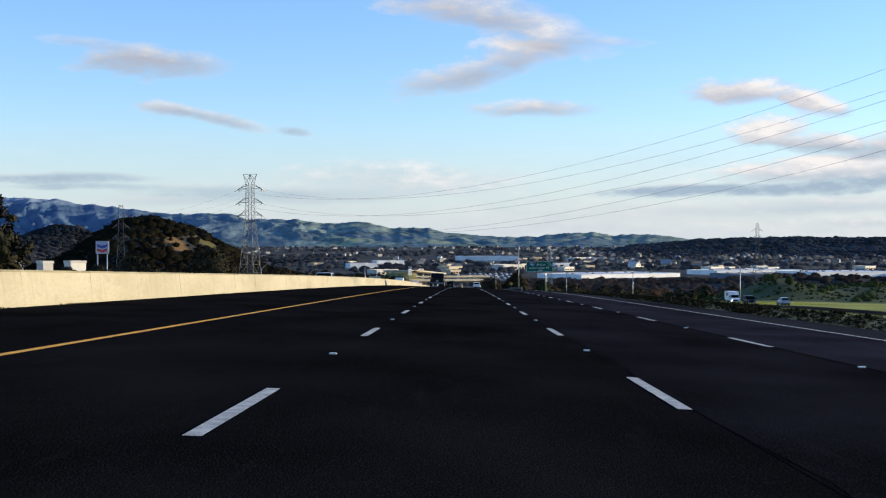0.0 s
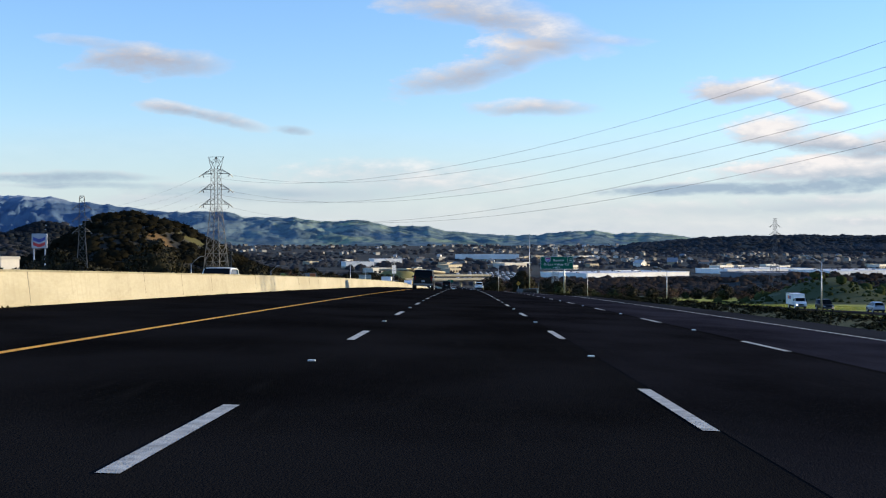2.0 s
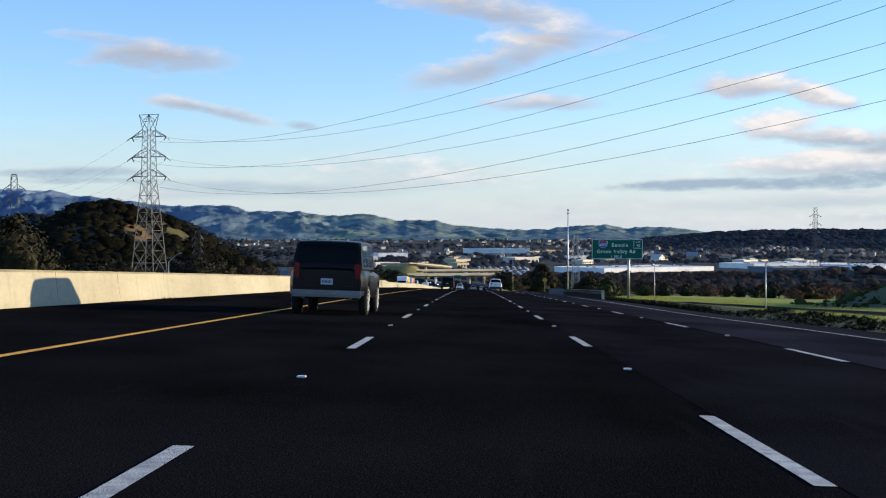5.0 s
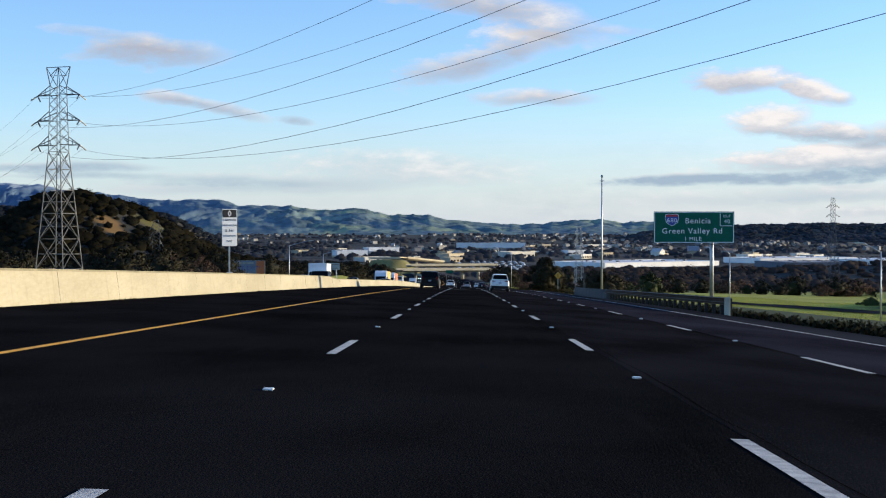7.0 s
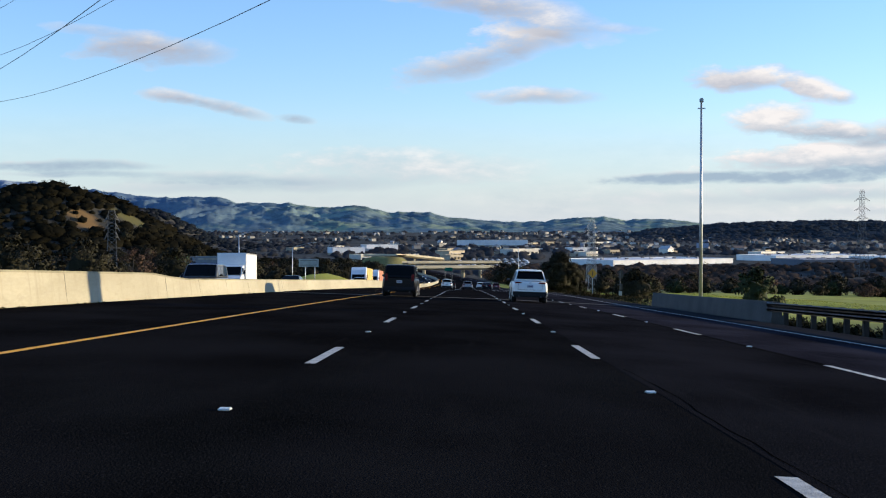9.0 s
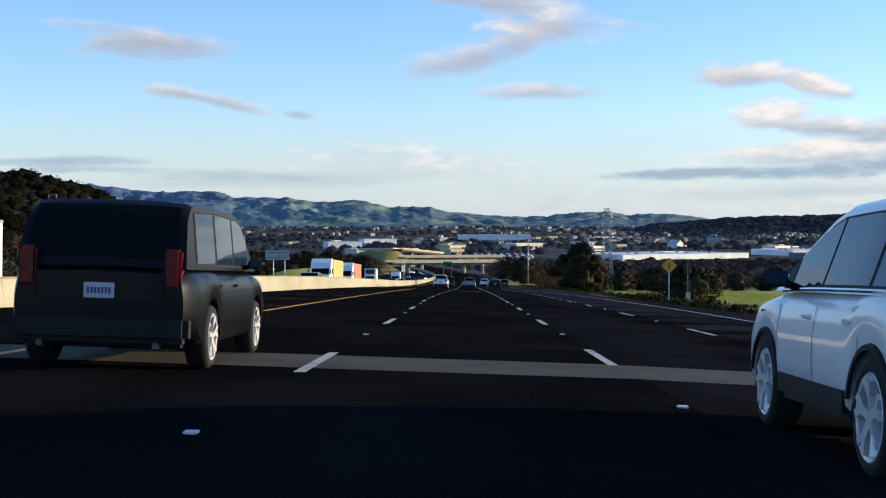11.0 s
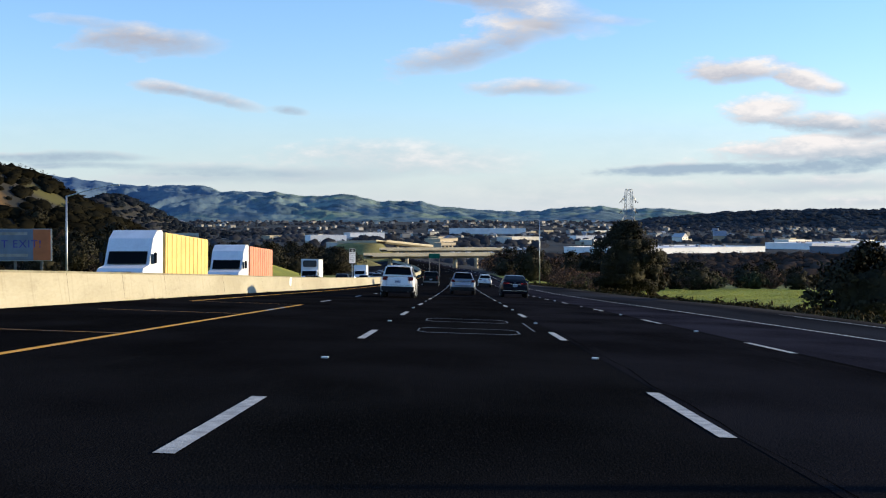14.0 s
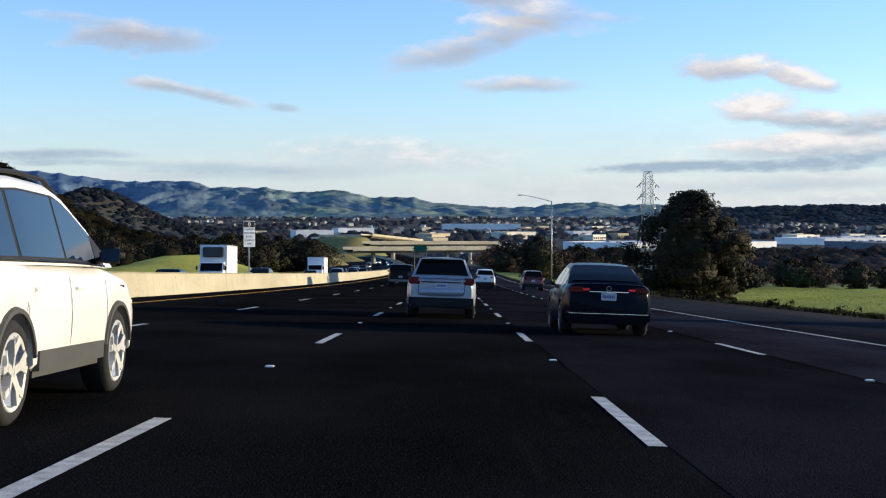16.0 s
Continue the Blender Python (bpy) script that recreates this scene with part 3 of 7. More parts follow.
FAR_CREST = [(-0.62, 0.042), (-0.45, 0.040), (-0.354, 0.036), (-0.328, 0.0347), (-0.307, 0.0304), (-0.268, 0.0261), (-0.221, 0.0218), (-0.191, 0.0231), (-0.170, 0.0188),
             (-0.14, 0.0175), (-0.114, 0.0154), (-0.088, 0.0163), (-0.058, 0.012), (-0.037, 0.0111), (-0.011, 0.0077), (0.019, 0.0047), (0.053, 0.0047), (0.096, 0.0077),
             (0.117, 0.006), (0.143, 0.006), (0.18, 0.0026), (0.25, 0.0), (0.6, 0.0)]
NEAR_CREST = [(0.095, -0.0095), (0.111, -0.0075), (0.143, -0.0015), (0.203, 0.0026), (0.254, 0.0043), (0.318, 0.0034), (0.42, 0.005), (0.7, 0.006)]
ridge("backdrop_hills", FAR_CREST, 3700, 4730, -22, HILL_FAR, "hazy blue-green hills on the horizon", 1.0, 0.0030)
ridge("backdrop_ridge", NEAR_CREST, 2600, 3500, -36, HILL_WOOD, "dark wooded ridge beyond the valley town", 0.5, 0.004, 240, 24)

# ---------------------------------------------------------------- helpers for things
def thing(name, label, category, m=None, group=""):
    ob = new(name)
    ob.empty_display_size = 0.2
    if m is not None:
        ob.matrix_world = m
    return tagged(ob, label, category, group)


def part(name, bm, material, parent, label="", smooth=False):
    me = bpy.data.meshes.new(name)
    bm.to_mesh(me)
    bm.free()
    me.materials.append(material)
    if smooth:
        me.polygons.foreach_set("use_smooth", [True] * len(me.polygons))
    ob = new(name, me)
    ob.parent = parent
    return tagged(ob, label) if label else ob


def add_box(bm, cx, cy, cz, sx, sy, sz, m=None, bevel=0.0):
    verts = bmesh.ops.create_cube(bm, size=1.0)["verts"]
    bmesh.ops.scale(bm, vec=(sx, sy, sz), verts=verts)
    if bevel:
        edges = list({e for v in verts for e in v.link_edges})
        made = bmesh.ops.bevel(bm, geom=edges, offset=bevel, segments=2, affect="EDGES")
        verts = list({v for v in made["verts"]} | {v for v in verts if v.is_valid})
    bmesh.ops.translate(bm, vec=(cx, cy, cz), verts=verts)
    if m is not None:
        bmesh.ops.transform(bm, matrix=m, verts=verts)
    return bm


def box(cx, cy, cz, sx, sy, sz, m=None, bevel=0.0):
    return add_box(bmesh.new(), cx, cy, cz, sx, sy, sz, m, bevel)


def add_beam(bm, a, b, w, sides=4):
    """A straight bar of w metres between two points."""
    a, b = Vector(a), Vector(b)
    d = b - a
    turn = d.to_track_quat("Z", "Y").to_matrix().to_4x4()
    ring = []
    for p in (a, b):
        ring.append([bm.verts.new(p + turn.to_3x3() @ Vector((math.cos((k + 0.5) * math.tau / sides) * w * 0.7, math.sin((k + 0.5) * math.tau / sides) * w * 0.7, 0))) for k in range(sides)])
    for k in range(sides):
        bm.faces.new((ring[0][k], ring[0][(k + 1) % sides], ring[1][(k + 1) % sides], ring[1][k]))
    bm.faces.new(ring[0][::-1]), bm.faces.new(ring[1])
    return bm


def tube(points, radii, sides=8):
    bm = bmesh.new()
    rings = []
    for i, p in enumerate(points):
        p = Vector(p)
        d = Vector(points[min(i + 1, len(points) - 1)]) - Vector(points[max(i - 1, 0)])
        q = d.to_track_quat("Z", "Y").to_matrix()
        r = radii[i] if isinstance(radii, (list, tuple)) else radii
        rings.append([bm.verts.new(p + q @ Vector((math.cos(k * math.tau / sides) * r, math.sin(k * math.tau / sides) * r, 0))) for k in range(sides)])
    for a, b in zip(rings, rings[1:]):
        for k in range(sides):
            bm.faces.new((a[k], a[(k + 1) % sides], b[(k + 1) % sides], b[k]))
    bm.faces.new(rings[0][::-1]), bm.faces.new(rings[-1])
    return bm


def lathe(profile_pts, sides=28):
    """Turned about the x axis: (along x, radius)."""
    bm = bmesh.new()
    rings = [[bm.verts.new((x, math.cos(k * math.tau / sides) * r, math.sin(k * math.tau / sides) * r)) for k in range(sides)] for x, r in profile_pts]
    for a, b in zip(rings, rings[1:]):
        for k in range(sides):
            bm.faces.new((a[k], b[k], b[(k + 1) % sides], a[(k + 1) % sides]))
    return bm


def grid(points):
    """A sheet from rows of points."""
    bm = bmesh.new()
    rows = [[bm.verts.new(p) for p in row] for row in points]
    for a, b in zip(rows, rows[1:]):
        for i in range(len(a) - 1):
            bm.faces.new((a[i], a[i + 1], b[i + 1], b[i]))
    return bm


def lettering(words, size, m, material, parent, name="lettering"):
    cu = bpy.data.curves.new(name, "FONT")
    cu.body, cu.size, cu.align_x, cu.align_y, cu.extrude = words, size * 0.95, "CENTER", "CENTER", 0.004
    cu.space_character = 1.14
    tmp = bpy.data.objects.new(name, cu)
    scene.collection.objects.link(tmp)
    me = bpy.data.meshes.new_from_object(tmp.evaluated_get(bpy.context.evaluated_depsgraph_get()))
    bpy.data.objects.remove(tmp)
    me.materials.clear()
    me.materials.append(material)
    ob = new(name, me)
    ob.parent = parent
    ob.matrix_basis = m
    return ob


def on_ground(x, y, turn=0.0, sink=0.0):
    return pose(x, y, ground_z(x, y) - sink, 0, 0, turn)


# ---------------------------------------------------------------- vehicles
def car_paint(name, base, metal=0.0, rough=0.32, coat=0.6, spec=0.5):
    return mat(name, base, rough, metal, vary=0.06, scale=1.2, fine=18, coat=coat, spec=spec)


GLASS = mat("tinted_glass", (0.003, 0.0045, 0.005), 0.06, vary=0.15, scale=1, spec=0.10)
GLASS_SIDE = mat("side_glass", (0.012, 0.028, 0.060), 0.03, 0.15, vary=0.1, scale=1, spec=0.25)
RUBBER = mat("tyre_rubber", (0.009, 0.009, 0.009), 0.9, vary=0.3, scale=6, fine=50, bump=0.2)
RIM = mat("alloy_rim", (0.66, 0.65, 0.62), 0.35, 0.35, vary=0.1)
# Same alloy for wheels out of the sun; their shade is in the colour.
RIM_SHADED = mat("shaded_alloy_rim", (0.16, 0.16, 0.16), 0.4, 0.5, vary=0.1)
PLASTIC = mat("black_plastic", (0.012, 0.012, 0.013), 0.65, vary=0.25, scale=3, fine=60, bump=0.15, spec=0.25)
CLADDING = mat("grey_cladding", (0.045, 0.045, 0.043), 0.7, vary=0.15, scale=3, fine=60)
CHROME = mat("chrome_trim", (0.75, 0.75, 0.76), 0.15, 1.0, vary=0.05)
LAMP_RED = mat("red_lamp_lens", (0.13, 0.005, 0.006), 0.25, vary=0.3, scale=12, spec=0.2)
LAMP_ON = glow("red_lamp_lit", (0.5, 0.012, 0.014), 0.12)
LAMP_WHITE = mat("clear_lamp_lens", (0.75, 0.75, 0.75), 0.1, vary=0.1, scale=8)
HEAD_ON = glow("headlamp_lit", (1.0, 0.95, 0.8), 6.0)
PLATE = mat("plate_white", (0.46, 0.47, 0.50), 0.4, vary=0.06)
INK = mat("plate_ink", (0.05, 0.06, 0.14), 0.5)


def curve_at(table, v):
    if v <= table[0][0]:
        return table[0][1]
    for (a, p), (b, q) in zip(table, table[1:]):
        if v <= b:
            return p + (q - p) * (v - a) / (b - a)
    return table[-1][1]


def wheel(parent, x, y, r, width, side, rim_mat):
    w = new("wheel")
    w.parent = parent
    w.location = (x, y, r)
    h = width / 2
    part("tyre", lathe([(-h * 0.8, r * 0.70), (-h, r * 0.77), (-h, r * 0.9), (-h * 0.75, r * 0.985), (0, r), (h * 0.75, r * 0.985), (h, r * 0.9), (h, r * 0.77), (h * 0.8, r * 0.70)]), RUBBER, w, smooth=True)
    part("wheel_dish", lathe([(side * h * 0.5, r * 0.62), (side * h * 0.2, r * 0.60), (side * h * 0.1, r * 0.2), (side * h * 0.1, 0.004)], 24), PLASTIC, w)
    bm = lathe([(side * h * 0.9, r * 0.755), (side * h * 1.0, r * 0.73), (side * h * 0.94, r * 0.66), (side * h * 0.5, r * 0.64)], 28)
    for k in range(5):
        a = k * math.tau / 5 + 0.3
        c, s = math.cos(a), math.sin(a)
        fork = (side * h * 0.80, c * r * 0.36, s * r * 0.36)
        add_beam(bm, (side * h * 0.72, c * r * 0.08, s * r * 0.08), fork, r * 0.17)
        for d in (-0.30, 0.22):
            add_beam(bm, fork, (side * h * 0.90, math.cos(a + d) * r * 0.67, math.sin(a + d) * r * 0.67), r * 0.145)
    part("rim", bm, rim_mat, w)
    part("hub_cap", lathe([(side * h * 0.95, 0.004), (side * h * 0.93, r * 0.12), (side * h * 0.6, r * 0.16)], 16), rim_mat, w)


def build_car(name, label, k, m, group="freeway traffic"):
    """k: a table of the car's measures; y runs forward, z = 0 under the tyres."""
    car = thing(name, label, k.get("category", "car"), m, group)
    L, W, paint_m = k["L"], k["W"], k["paint"]
    axles, r, sill = k["axles"], k["r"], k["sill"]
    hw = W / 2

    def under(y):
        z = sill + (0.13 if y < -L / 2 + 0.35 or y > L / 2 - 0.35 else 0)
        for ax in axles:
            d = abs(y - ax)
            if d < r * 1.16:
                z = max(z, r + math.sqrt((r * 1.16) ** 2 - d * d) * 0.98)
        return z

    def half(y):
        e = max(abs(y) - (L / 2 - 0.55), 0) / 0.55
        return hw * (1 - 0.13 * e * e) * (1 if y < 0 else 1 - 0.02 * e)

    def deck(y):
        return curve_at(k["deck"], y)

    sec = [(0.90, 0.0), (0.985, 0.10), (1.0, 0.34), (1.0, 0.55), (0.985, 0.72), (0.965, 0.86), (0.90, 0.97), (0.80, 1.0)]
    n = 64
    rows = []
    for i in range(n + 1):
        y = -L / 2 + L * i / n
        zb, zt, w = under(y), deck(y), half(y)
        zb = min(zb, zt - 0.08)
        row = [(fx * w, y, zb + fz * (zt - zb)) for fx, fz in sec]
        row = [(-x, yy, z) for x, yy, z in row] + [(0, y, zt + 0.015)] + row[::-1]
        rows.append(row)
    bm = grid(rows)
    bm.verts.ensure_lookup_table()
    cols = len(rows[0])
    for i in (0, n):
        ring = [bm.verts[i * cols + j] for j in range(cols)]
        bm.faces.new(ring if i else ring[::-1])
    for i in range(n):
        a, b = i * cols, (i + 1) * cols
        bm.faces.new((bm.verts[a], bm.verts[b], bm.verts[b + cols - 1], bm.verts[a + cols - 1]))
    body = part("body", bm, paint_m, car, smooth=True)
    body.modifiers.new("edges", "EDGE_SPLIT").split_angle = radians(48)

    # cabin
    top, belt, wb, wt = k["roof"], k["belt"], hw * 0.94, hw * k.get("tumble", 0.74)
    y0, y1 = top[0][0], top[-1][0]
    rear_top, front_top = k["rear_top"], k["front_top"]

    def cab(y, f, out=0.0):
        """A point of the cabin's side: f from the belt line to the roof edge."""
        zt = curve_at(top, y)
        g = (zt - belt) / (k["H"] - belt)
        wtop = wb + (wt - wb) * max(0, g)
        taper = 1 - 0.06 * max(0, (-y - L * 0.2) / (L * 0.3))
        return ((wb + (wtop - wb) * f) * taper + out, belt + (zt - 0.05 * g - belt) * f)

    m_ = 40
    rows = []
    for i in range(m_ + 1):
        y = y0 + (y1 - y0) * i / m_
        zt = curve_at(top, y)
        side = [(cab(y, f)[0], y, cab(y, f)[1]) for f in (0, 0.35, 0.7, 1.0)]
        xt = side[-1][0]
        side += [(xt * 0.93, y, zt - 0.012), (xt * 0.6, y, zt + 0.008)]
        rows.append([(-x, yy, z) for x, yy, z in side] + [(0, y, zt + 0.015)] + side[::-1])
    roof = part("roof", grid(rows), paint_m, car, smooth=True)
    roof.modifiers.new("edges", "EDGE_SPLIT").split_angle = radians(40)

    def slope_glass(ya, yb, cover, nm):
        rr = []
        for i in range(9):
            y = ya + (yb - ya) * i / 8
            zt = curve_at(top, y)
            x = cab(y, 1.0)[0] * cover
            push = 0.014
            rr.append([(q * x, y - push if ya < 0 else y + push, zt + push + 0.012 * (1 - q * q)) for q in (-1, -0.7, -0.35, 0, 0.35, 0.7, 1)])
        part(nm, grid(rr), GLASS, car, smooth=True)

    slope_glass(y0 + (rear_top - y0) * k.get("rg0", 0.10), y0 + (rear_top - y0) * 0.93, 0.90, "rear_window")
    slope_glass(front_top + (y1 - front_top) * 0.08, front_top + (y1 - front_top) * 0.93, 0.92, "windscreen")
    for side in (-1, 1):
        a, b = k["windows"][0][0] - 0.03, k["windows"][-1][1] + 0.07
        rr = []
        for i in range(15):
            y = a + (b - a) * i / 14
            rr.append([(side * cab(y, f, 0.004)[0], y, cab(y, f)[1]) for f in (0.05, 0.36, 0.62, 0.93)])
        part("window_trim", grid(rr), PLASTIC, car, smooth=True)
        for a, b in k["windows"]:
            rr = []
            for i in range(7):
                y = a + (b - a) * i / 6
                rr.append([(side * cab(y, f, 0.008)[0], y, cab(y, f)[1]) for f in (0.10, 0.36, 0.62, 0.90)])
            part("side_window", grid(rr), GLASS_SIDE, car, smooth=True)
        if k.get("belt_trim"):
            a, b = k["windows"][0][0] - 0.03, k["windows"][-1][1] + 0.05
            part("belt_trim", tube([(side * cab(a + (b - a) * q / 8, 0.045, 0.010)[0], a + (b - a) * q / 8, cab(a + (b - a) * q / 8, 0.045)[1]) for q in range(9)], 0.012, 5), k["belt_trim"], car)
        for yy in k["doors"]:
            part("door_seam", grid([[(side * (half(yy + d) * fx + 0.004), yy + d, sill + 0.06 + (deck(yy) - sill - 0.06) * fz) for fx, fz in sec[1:6]] for d in (-0.006, 0.006)]), PLASTIC, car)
        for yy in k["handles"]:
            part("door_handle", box(side * (hw * 0.975 + 0.012), yy, belt - 0.17, 0.03, 0.2, 0.035, bevel=0.01), k.get("handle", paint_m), car)
        my = k["mirror"]
        mo = k.get("mirror_out", 0.10)
        bm = box(side * (hw + mo), my, belt + 0.10, 0.20, 0.13, 0.14, bevel=0.045)
        add_beam(bm, (side * (hw - 0.06), my + 0.05, belt + 0.04), (side * (hw + mo - 0.04), my, belt + 0.07), 0.05)
        part("wing_mirror", bm, k.get("mirror_mat", paint_m), car, smooth=True)
        part("mirror_glass", box(side * (hw + mo), my - 0.066, belt + 0.10, 0.15, 0.006, 0.10), GLASS_SIDE, car)
        if k.get("sail"):
            a, b = k["windows"][-1][1] - k["sail"], k["windows"][-1][1] + 0.05
            part("sail_trim", grid([[(side * cab(y, f, 0.011)[0], y, cab(y, f)[1]) for f in (0.06, 0.5, 0.94)] for y in (a, (a + b) / 2, b)]), PLASTIC, car)
        if k.get("vent"):
            part("fender_vent", box(side * (half(k["vent"]) * 0.985 - 0.004), k["vent"], belt - 0.16, 0.03, 0.20, 0.05, bevel=0.012), PLASTIC, car)
        for ax in axles:
            wheel(car, side * (hw - 0.13), ax, r, 0.24, side, k.get("rim", RIM))
            if k.get("cladding"):
                arch = []
                for q in range(13):
                    a = math.pi * (0.07 + 0.86 * q / 12)
                    arch.append([(side * (half(ax + math.cos(a) * rr_) + d), ax + math.cos(a) * rr_, r * 0.95 + math.sin(a) * rr_) for d, rr_ in ((-0.01, r * 1.14), (0.010, r * 1.16), (0.010, r * 1.25), (-0.015, r * 1.28))])
                part("arch_trim", grid(arch), k["cladding"], car)
        if k.get("cladding"):
            part("sill_trim", box(side * (hw - 0.075), (axles[0] + axles[1]) / 2, sill + 0.10, 0.16, axles[1] - axles[0] - r * 2.5, 0.24, bevel=0.05), k["cladding"], car)
        if k.get("rails"):
            ys = [rear_top + 0.1 + (front_top - rear_top) * q / 6 for q in range(7)]
            pts = [(side * (cab(y, 1.0)[0] * 0.93), y, curve_at(top, y) + (0.030 if 0 < q < 6 else 0.0)) for q, y in enumerate(ys)]
            part("roof_rail", tube(pts, 0.018, 6), k["rails"], car, smooth=True)
        # lamps
        lx, lz, lw, lh = k["tail"]
        part("tail_lamp", box(side * (half(-L / 2) - lx), -L / 2 + 0.08, lz, lw, 0.22, lh, bevel=0.03), k.get("tail_mat", LAMP_RED), car, "red tail lamp")
        if k.get("tail_in"):
            part("tail_lamp_inner", box(side * (half(-L / 2) - lx - lw * 0.55), -L / 2 - 0.028, lz + lh * 0.12, lw * 0.45, 0.02, lh * 0.35, bevel=0.015), k["tail_in"], car)
        part("headlamp", box(side * hw * 0.70, L / 2 - 0.16, deck(L / 2 - 0.2) - 0.13, 0.36, 0.26, 0.15, bevel=0.04), k.get("head", LAMP_WHITE), car, "clear headlamp")
        if k.get("exhaust", True):
            part("exhaust_tip", tube([(side * hw * 0.6, -L / 2 + 0.1, sill + 0.02), (side * hw * 0.6, -L / 2 - 0.02, sill + 0.02)], 0.035, 8), STEEL_DARK, car)
    bz, bh = k["bumper"]
    part("rear_bumper", box(0, -L / 2 + 0.07, bz, W * 0.93, 0.24, bh, bevel=0.06), k.get("bumper_mat", PLASTIC), car)
    if k.get("cover"):
        cz, ch = k["cover"]
        rr = [[(half(-L / 2 + 0.02) * q * 1.0, -L / 2 - 0.075 + 0.19 * abs(q) ** 3 - d, z) for q in (-1, -0.92, -0.75, -0.4, 0, 0.4, 0.75, 0.92, 1)] for d, z in ((-0.05, cz - ch / 2), (0.0, cz - ch * 0.42), (0.012, cz), (0.0, cz + ch * 0.40), (-0.06, cz + ch / 2))]
        part("bumper_cover", grid(rr), paint_m, car, smooth=True)
    if k.get("garnish"):
        gz_, gw = k["garnish"]
        part("tailgate_garnish", box(0, -L / 2 - 0.012, gz_, gw, 0.03, 0.03, bevel=0.008), PLASTIC, car)
    part("front_bumper", box(0, L / 2 - 0.10, bz, W * 0.86, 0.24, bh, bevel=0.06), k.get("bumper_mat", PLASTIC), car, smooth=True)
    part("grille", box(0, L / 2 - 0.01, deck(L / 2 - 0.1) - 0.2, W * 0.42, 0.05, 0.16, bevel=0.02), PLASTIC, car)
    pl = part("number_plate", box(0, -L / 2 - 0.012, k["plate"], 0.31, 0.02, 0.155, bevel=0.006), PLATE, car)
    for q in range(7):
        part("plate_bar", box(-0.108 + q * 0.036, -L / 2 - 0.024, k["plate"], 0.022, 0.006, 0.065), INK, pl)
    if k.get("badge"):
        part("badge", lathe([(0, 0.050), (0.010, 0.047), (0.010, 0.043), (0.004, 0.040)], 20), k.get("badge_mat", CHROME), car).matrix_basis = pose(0, -L / 2 - 0.005, k["badge"], 0, 0, -90)
    if k.get("chrome_strip"):
        for z, wide in k["chrome_strip"]:
            part("chrome_strip", box(0, -L / 2 - (0.058 if z < 0.6 else 0.012), z, wide, 0.03, 0.014, bevel=0.005), CHROME, car)
    if k.get("tailgate"):
        a, b = k["tailgate"]
        bm = box(0, -L / 2 - 0.004, a, W * 0.66, 0.02, 0.012)
        add_box(bm, -W * 0.33, -L / 2 - 0.004, (a + b) / 2, 0.012, 0.02, b - a)
        add_box(bm, W * 0.33, -L / 2 - 0.004, (a + b) / 2, 0.012, 0.02, b - a)
        part("tailgate_seam", bm, PLASTIC, car)
    if k.get("wiper"):
        part("rear_wiper", box(0.12, y0 - 0.03, curve_at(top, y0 + 0.05) + 0.06, 0.5, 0.02, 0.02, bevel=0.005), PLASTIC, car)
    if k.get("fin"):
        part("roof_antenna", box(0, rear_top + 0.12, k["H"] + 0.06, 0.03, 0.14, 0.07, bevel=0.012), PLASTIC, car)
    if k.get("spoiler"):
        part("roof_spoiler", box(0, rear_top - 0.10, k["H"] - 0.035, wt * 1.75, 0.24, 0.04, bevel=0.015), paint_m, car)
    part("underbody", box(0, 0, sill + 0.06, W * 0.80, L * 0.9, 0.14), PLASTIC, car)
    return car


def on_road(u, y, turn=0.0):
    """Stands a vehicle on the carriageway, leaning with it."""
    g = (grade_drop(y + 2) - grade_drop(y - 2)) / 4
    lean = math.degrees(math.atan(CROSS)) if u > -11.6 else 0
    s = 1 if turn == 0 else -1
    return pose(u + bend(y), y, road_z(u, y) + 0.004, s * math.degrees(math.atan(g)), s * lean, turn)


SILVER = car_paint("silver_paint", (0.34, 0.37, 0.42), 0.4, 0.36, 0.3)
WHITE = car_paint("white_paint", (0.78, 0.77, 0.73), 0.0, 0.35)
NAVY = car_paint("dark_blue_paint", (0.0025, 0.003, 0.008), 0.0, 0.28, 0.05, 0.06)
BLACK = car_paint("black_paint", (0.005, 0.005, 0.006), 0.0, 0.35, 0.04, 0.15)
BRONZE = car_paint("grey_brown_paint", (0.10, 0.095, 0.085), 0.4, 0.35)
DEEP_RED = car_paint("dark_red_paint", (0.10, 0.012, 0.012), 0.2, 0.3)

LENS_DULL = mat("clear_tail_lens", (0.34, 0.33, 0.34), 0.2, vary=0.25, scale=9)
WAGON = dict(rim=RIM_SHADED, tumble=0.67, L=4.80, W=1.84, H=1.62, axles=(-1.36, 1.38), r=0.345, sill=0.30, paint=SILVER, belt=1.04,
             deck=[(-2.40, 0.98), (-2.30, 1.05), (-1.0, 1.05), (1.1, 1.03), (2.1, 0.88), (2.4, 0.62)],
             roof=[(-2.33, 1.05), (-2.05, 1.45), (-1.85, 1.585), (-1.0, 1.62), (0.2, 1.60), (0.45, 1.56), (1.25, 1.04)], rear_top=-1.87, front_top=0.35,
             windows=[(-1.75, -1.05), (-0.95, -0.05), (0.05, 0.85)], doors=(-1.0, 0.0, 1.0), handles=(-0.75, 0.25), mirror=0.75,
             mirror_out=0.0, mirror_mat=PLASTIC, exhaust=False, tail=(0.08, 0.985, 0.30, 0.19), tail_in=LENS_DULL, bumper=(0.44, 0.34), cover=(0.70, 0.22), garnish=(0.955, 1.06), plate=0.865, badge=1.01, badge_mat=STEEL, rails=PLASTIC, cladding=PLASTIC, tailgate=(0.68, 1.04), wiper=True, spoiler=True, rg0=0.12)
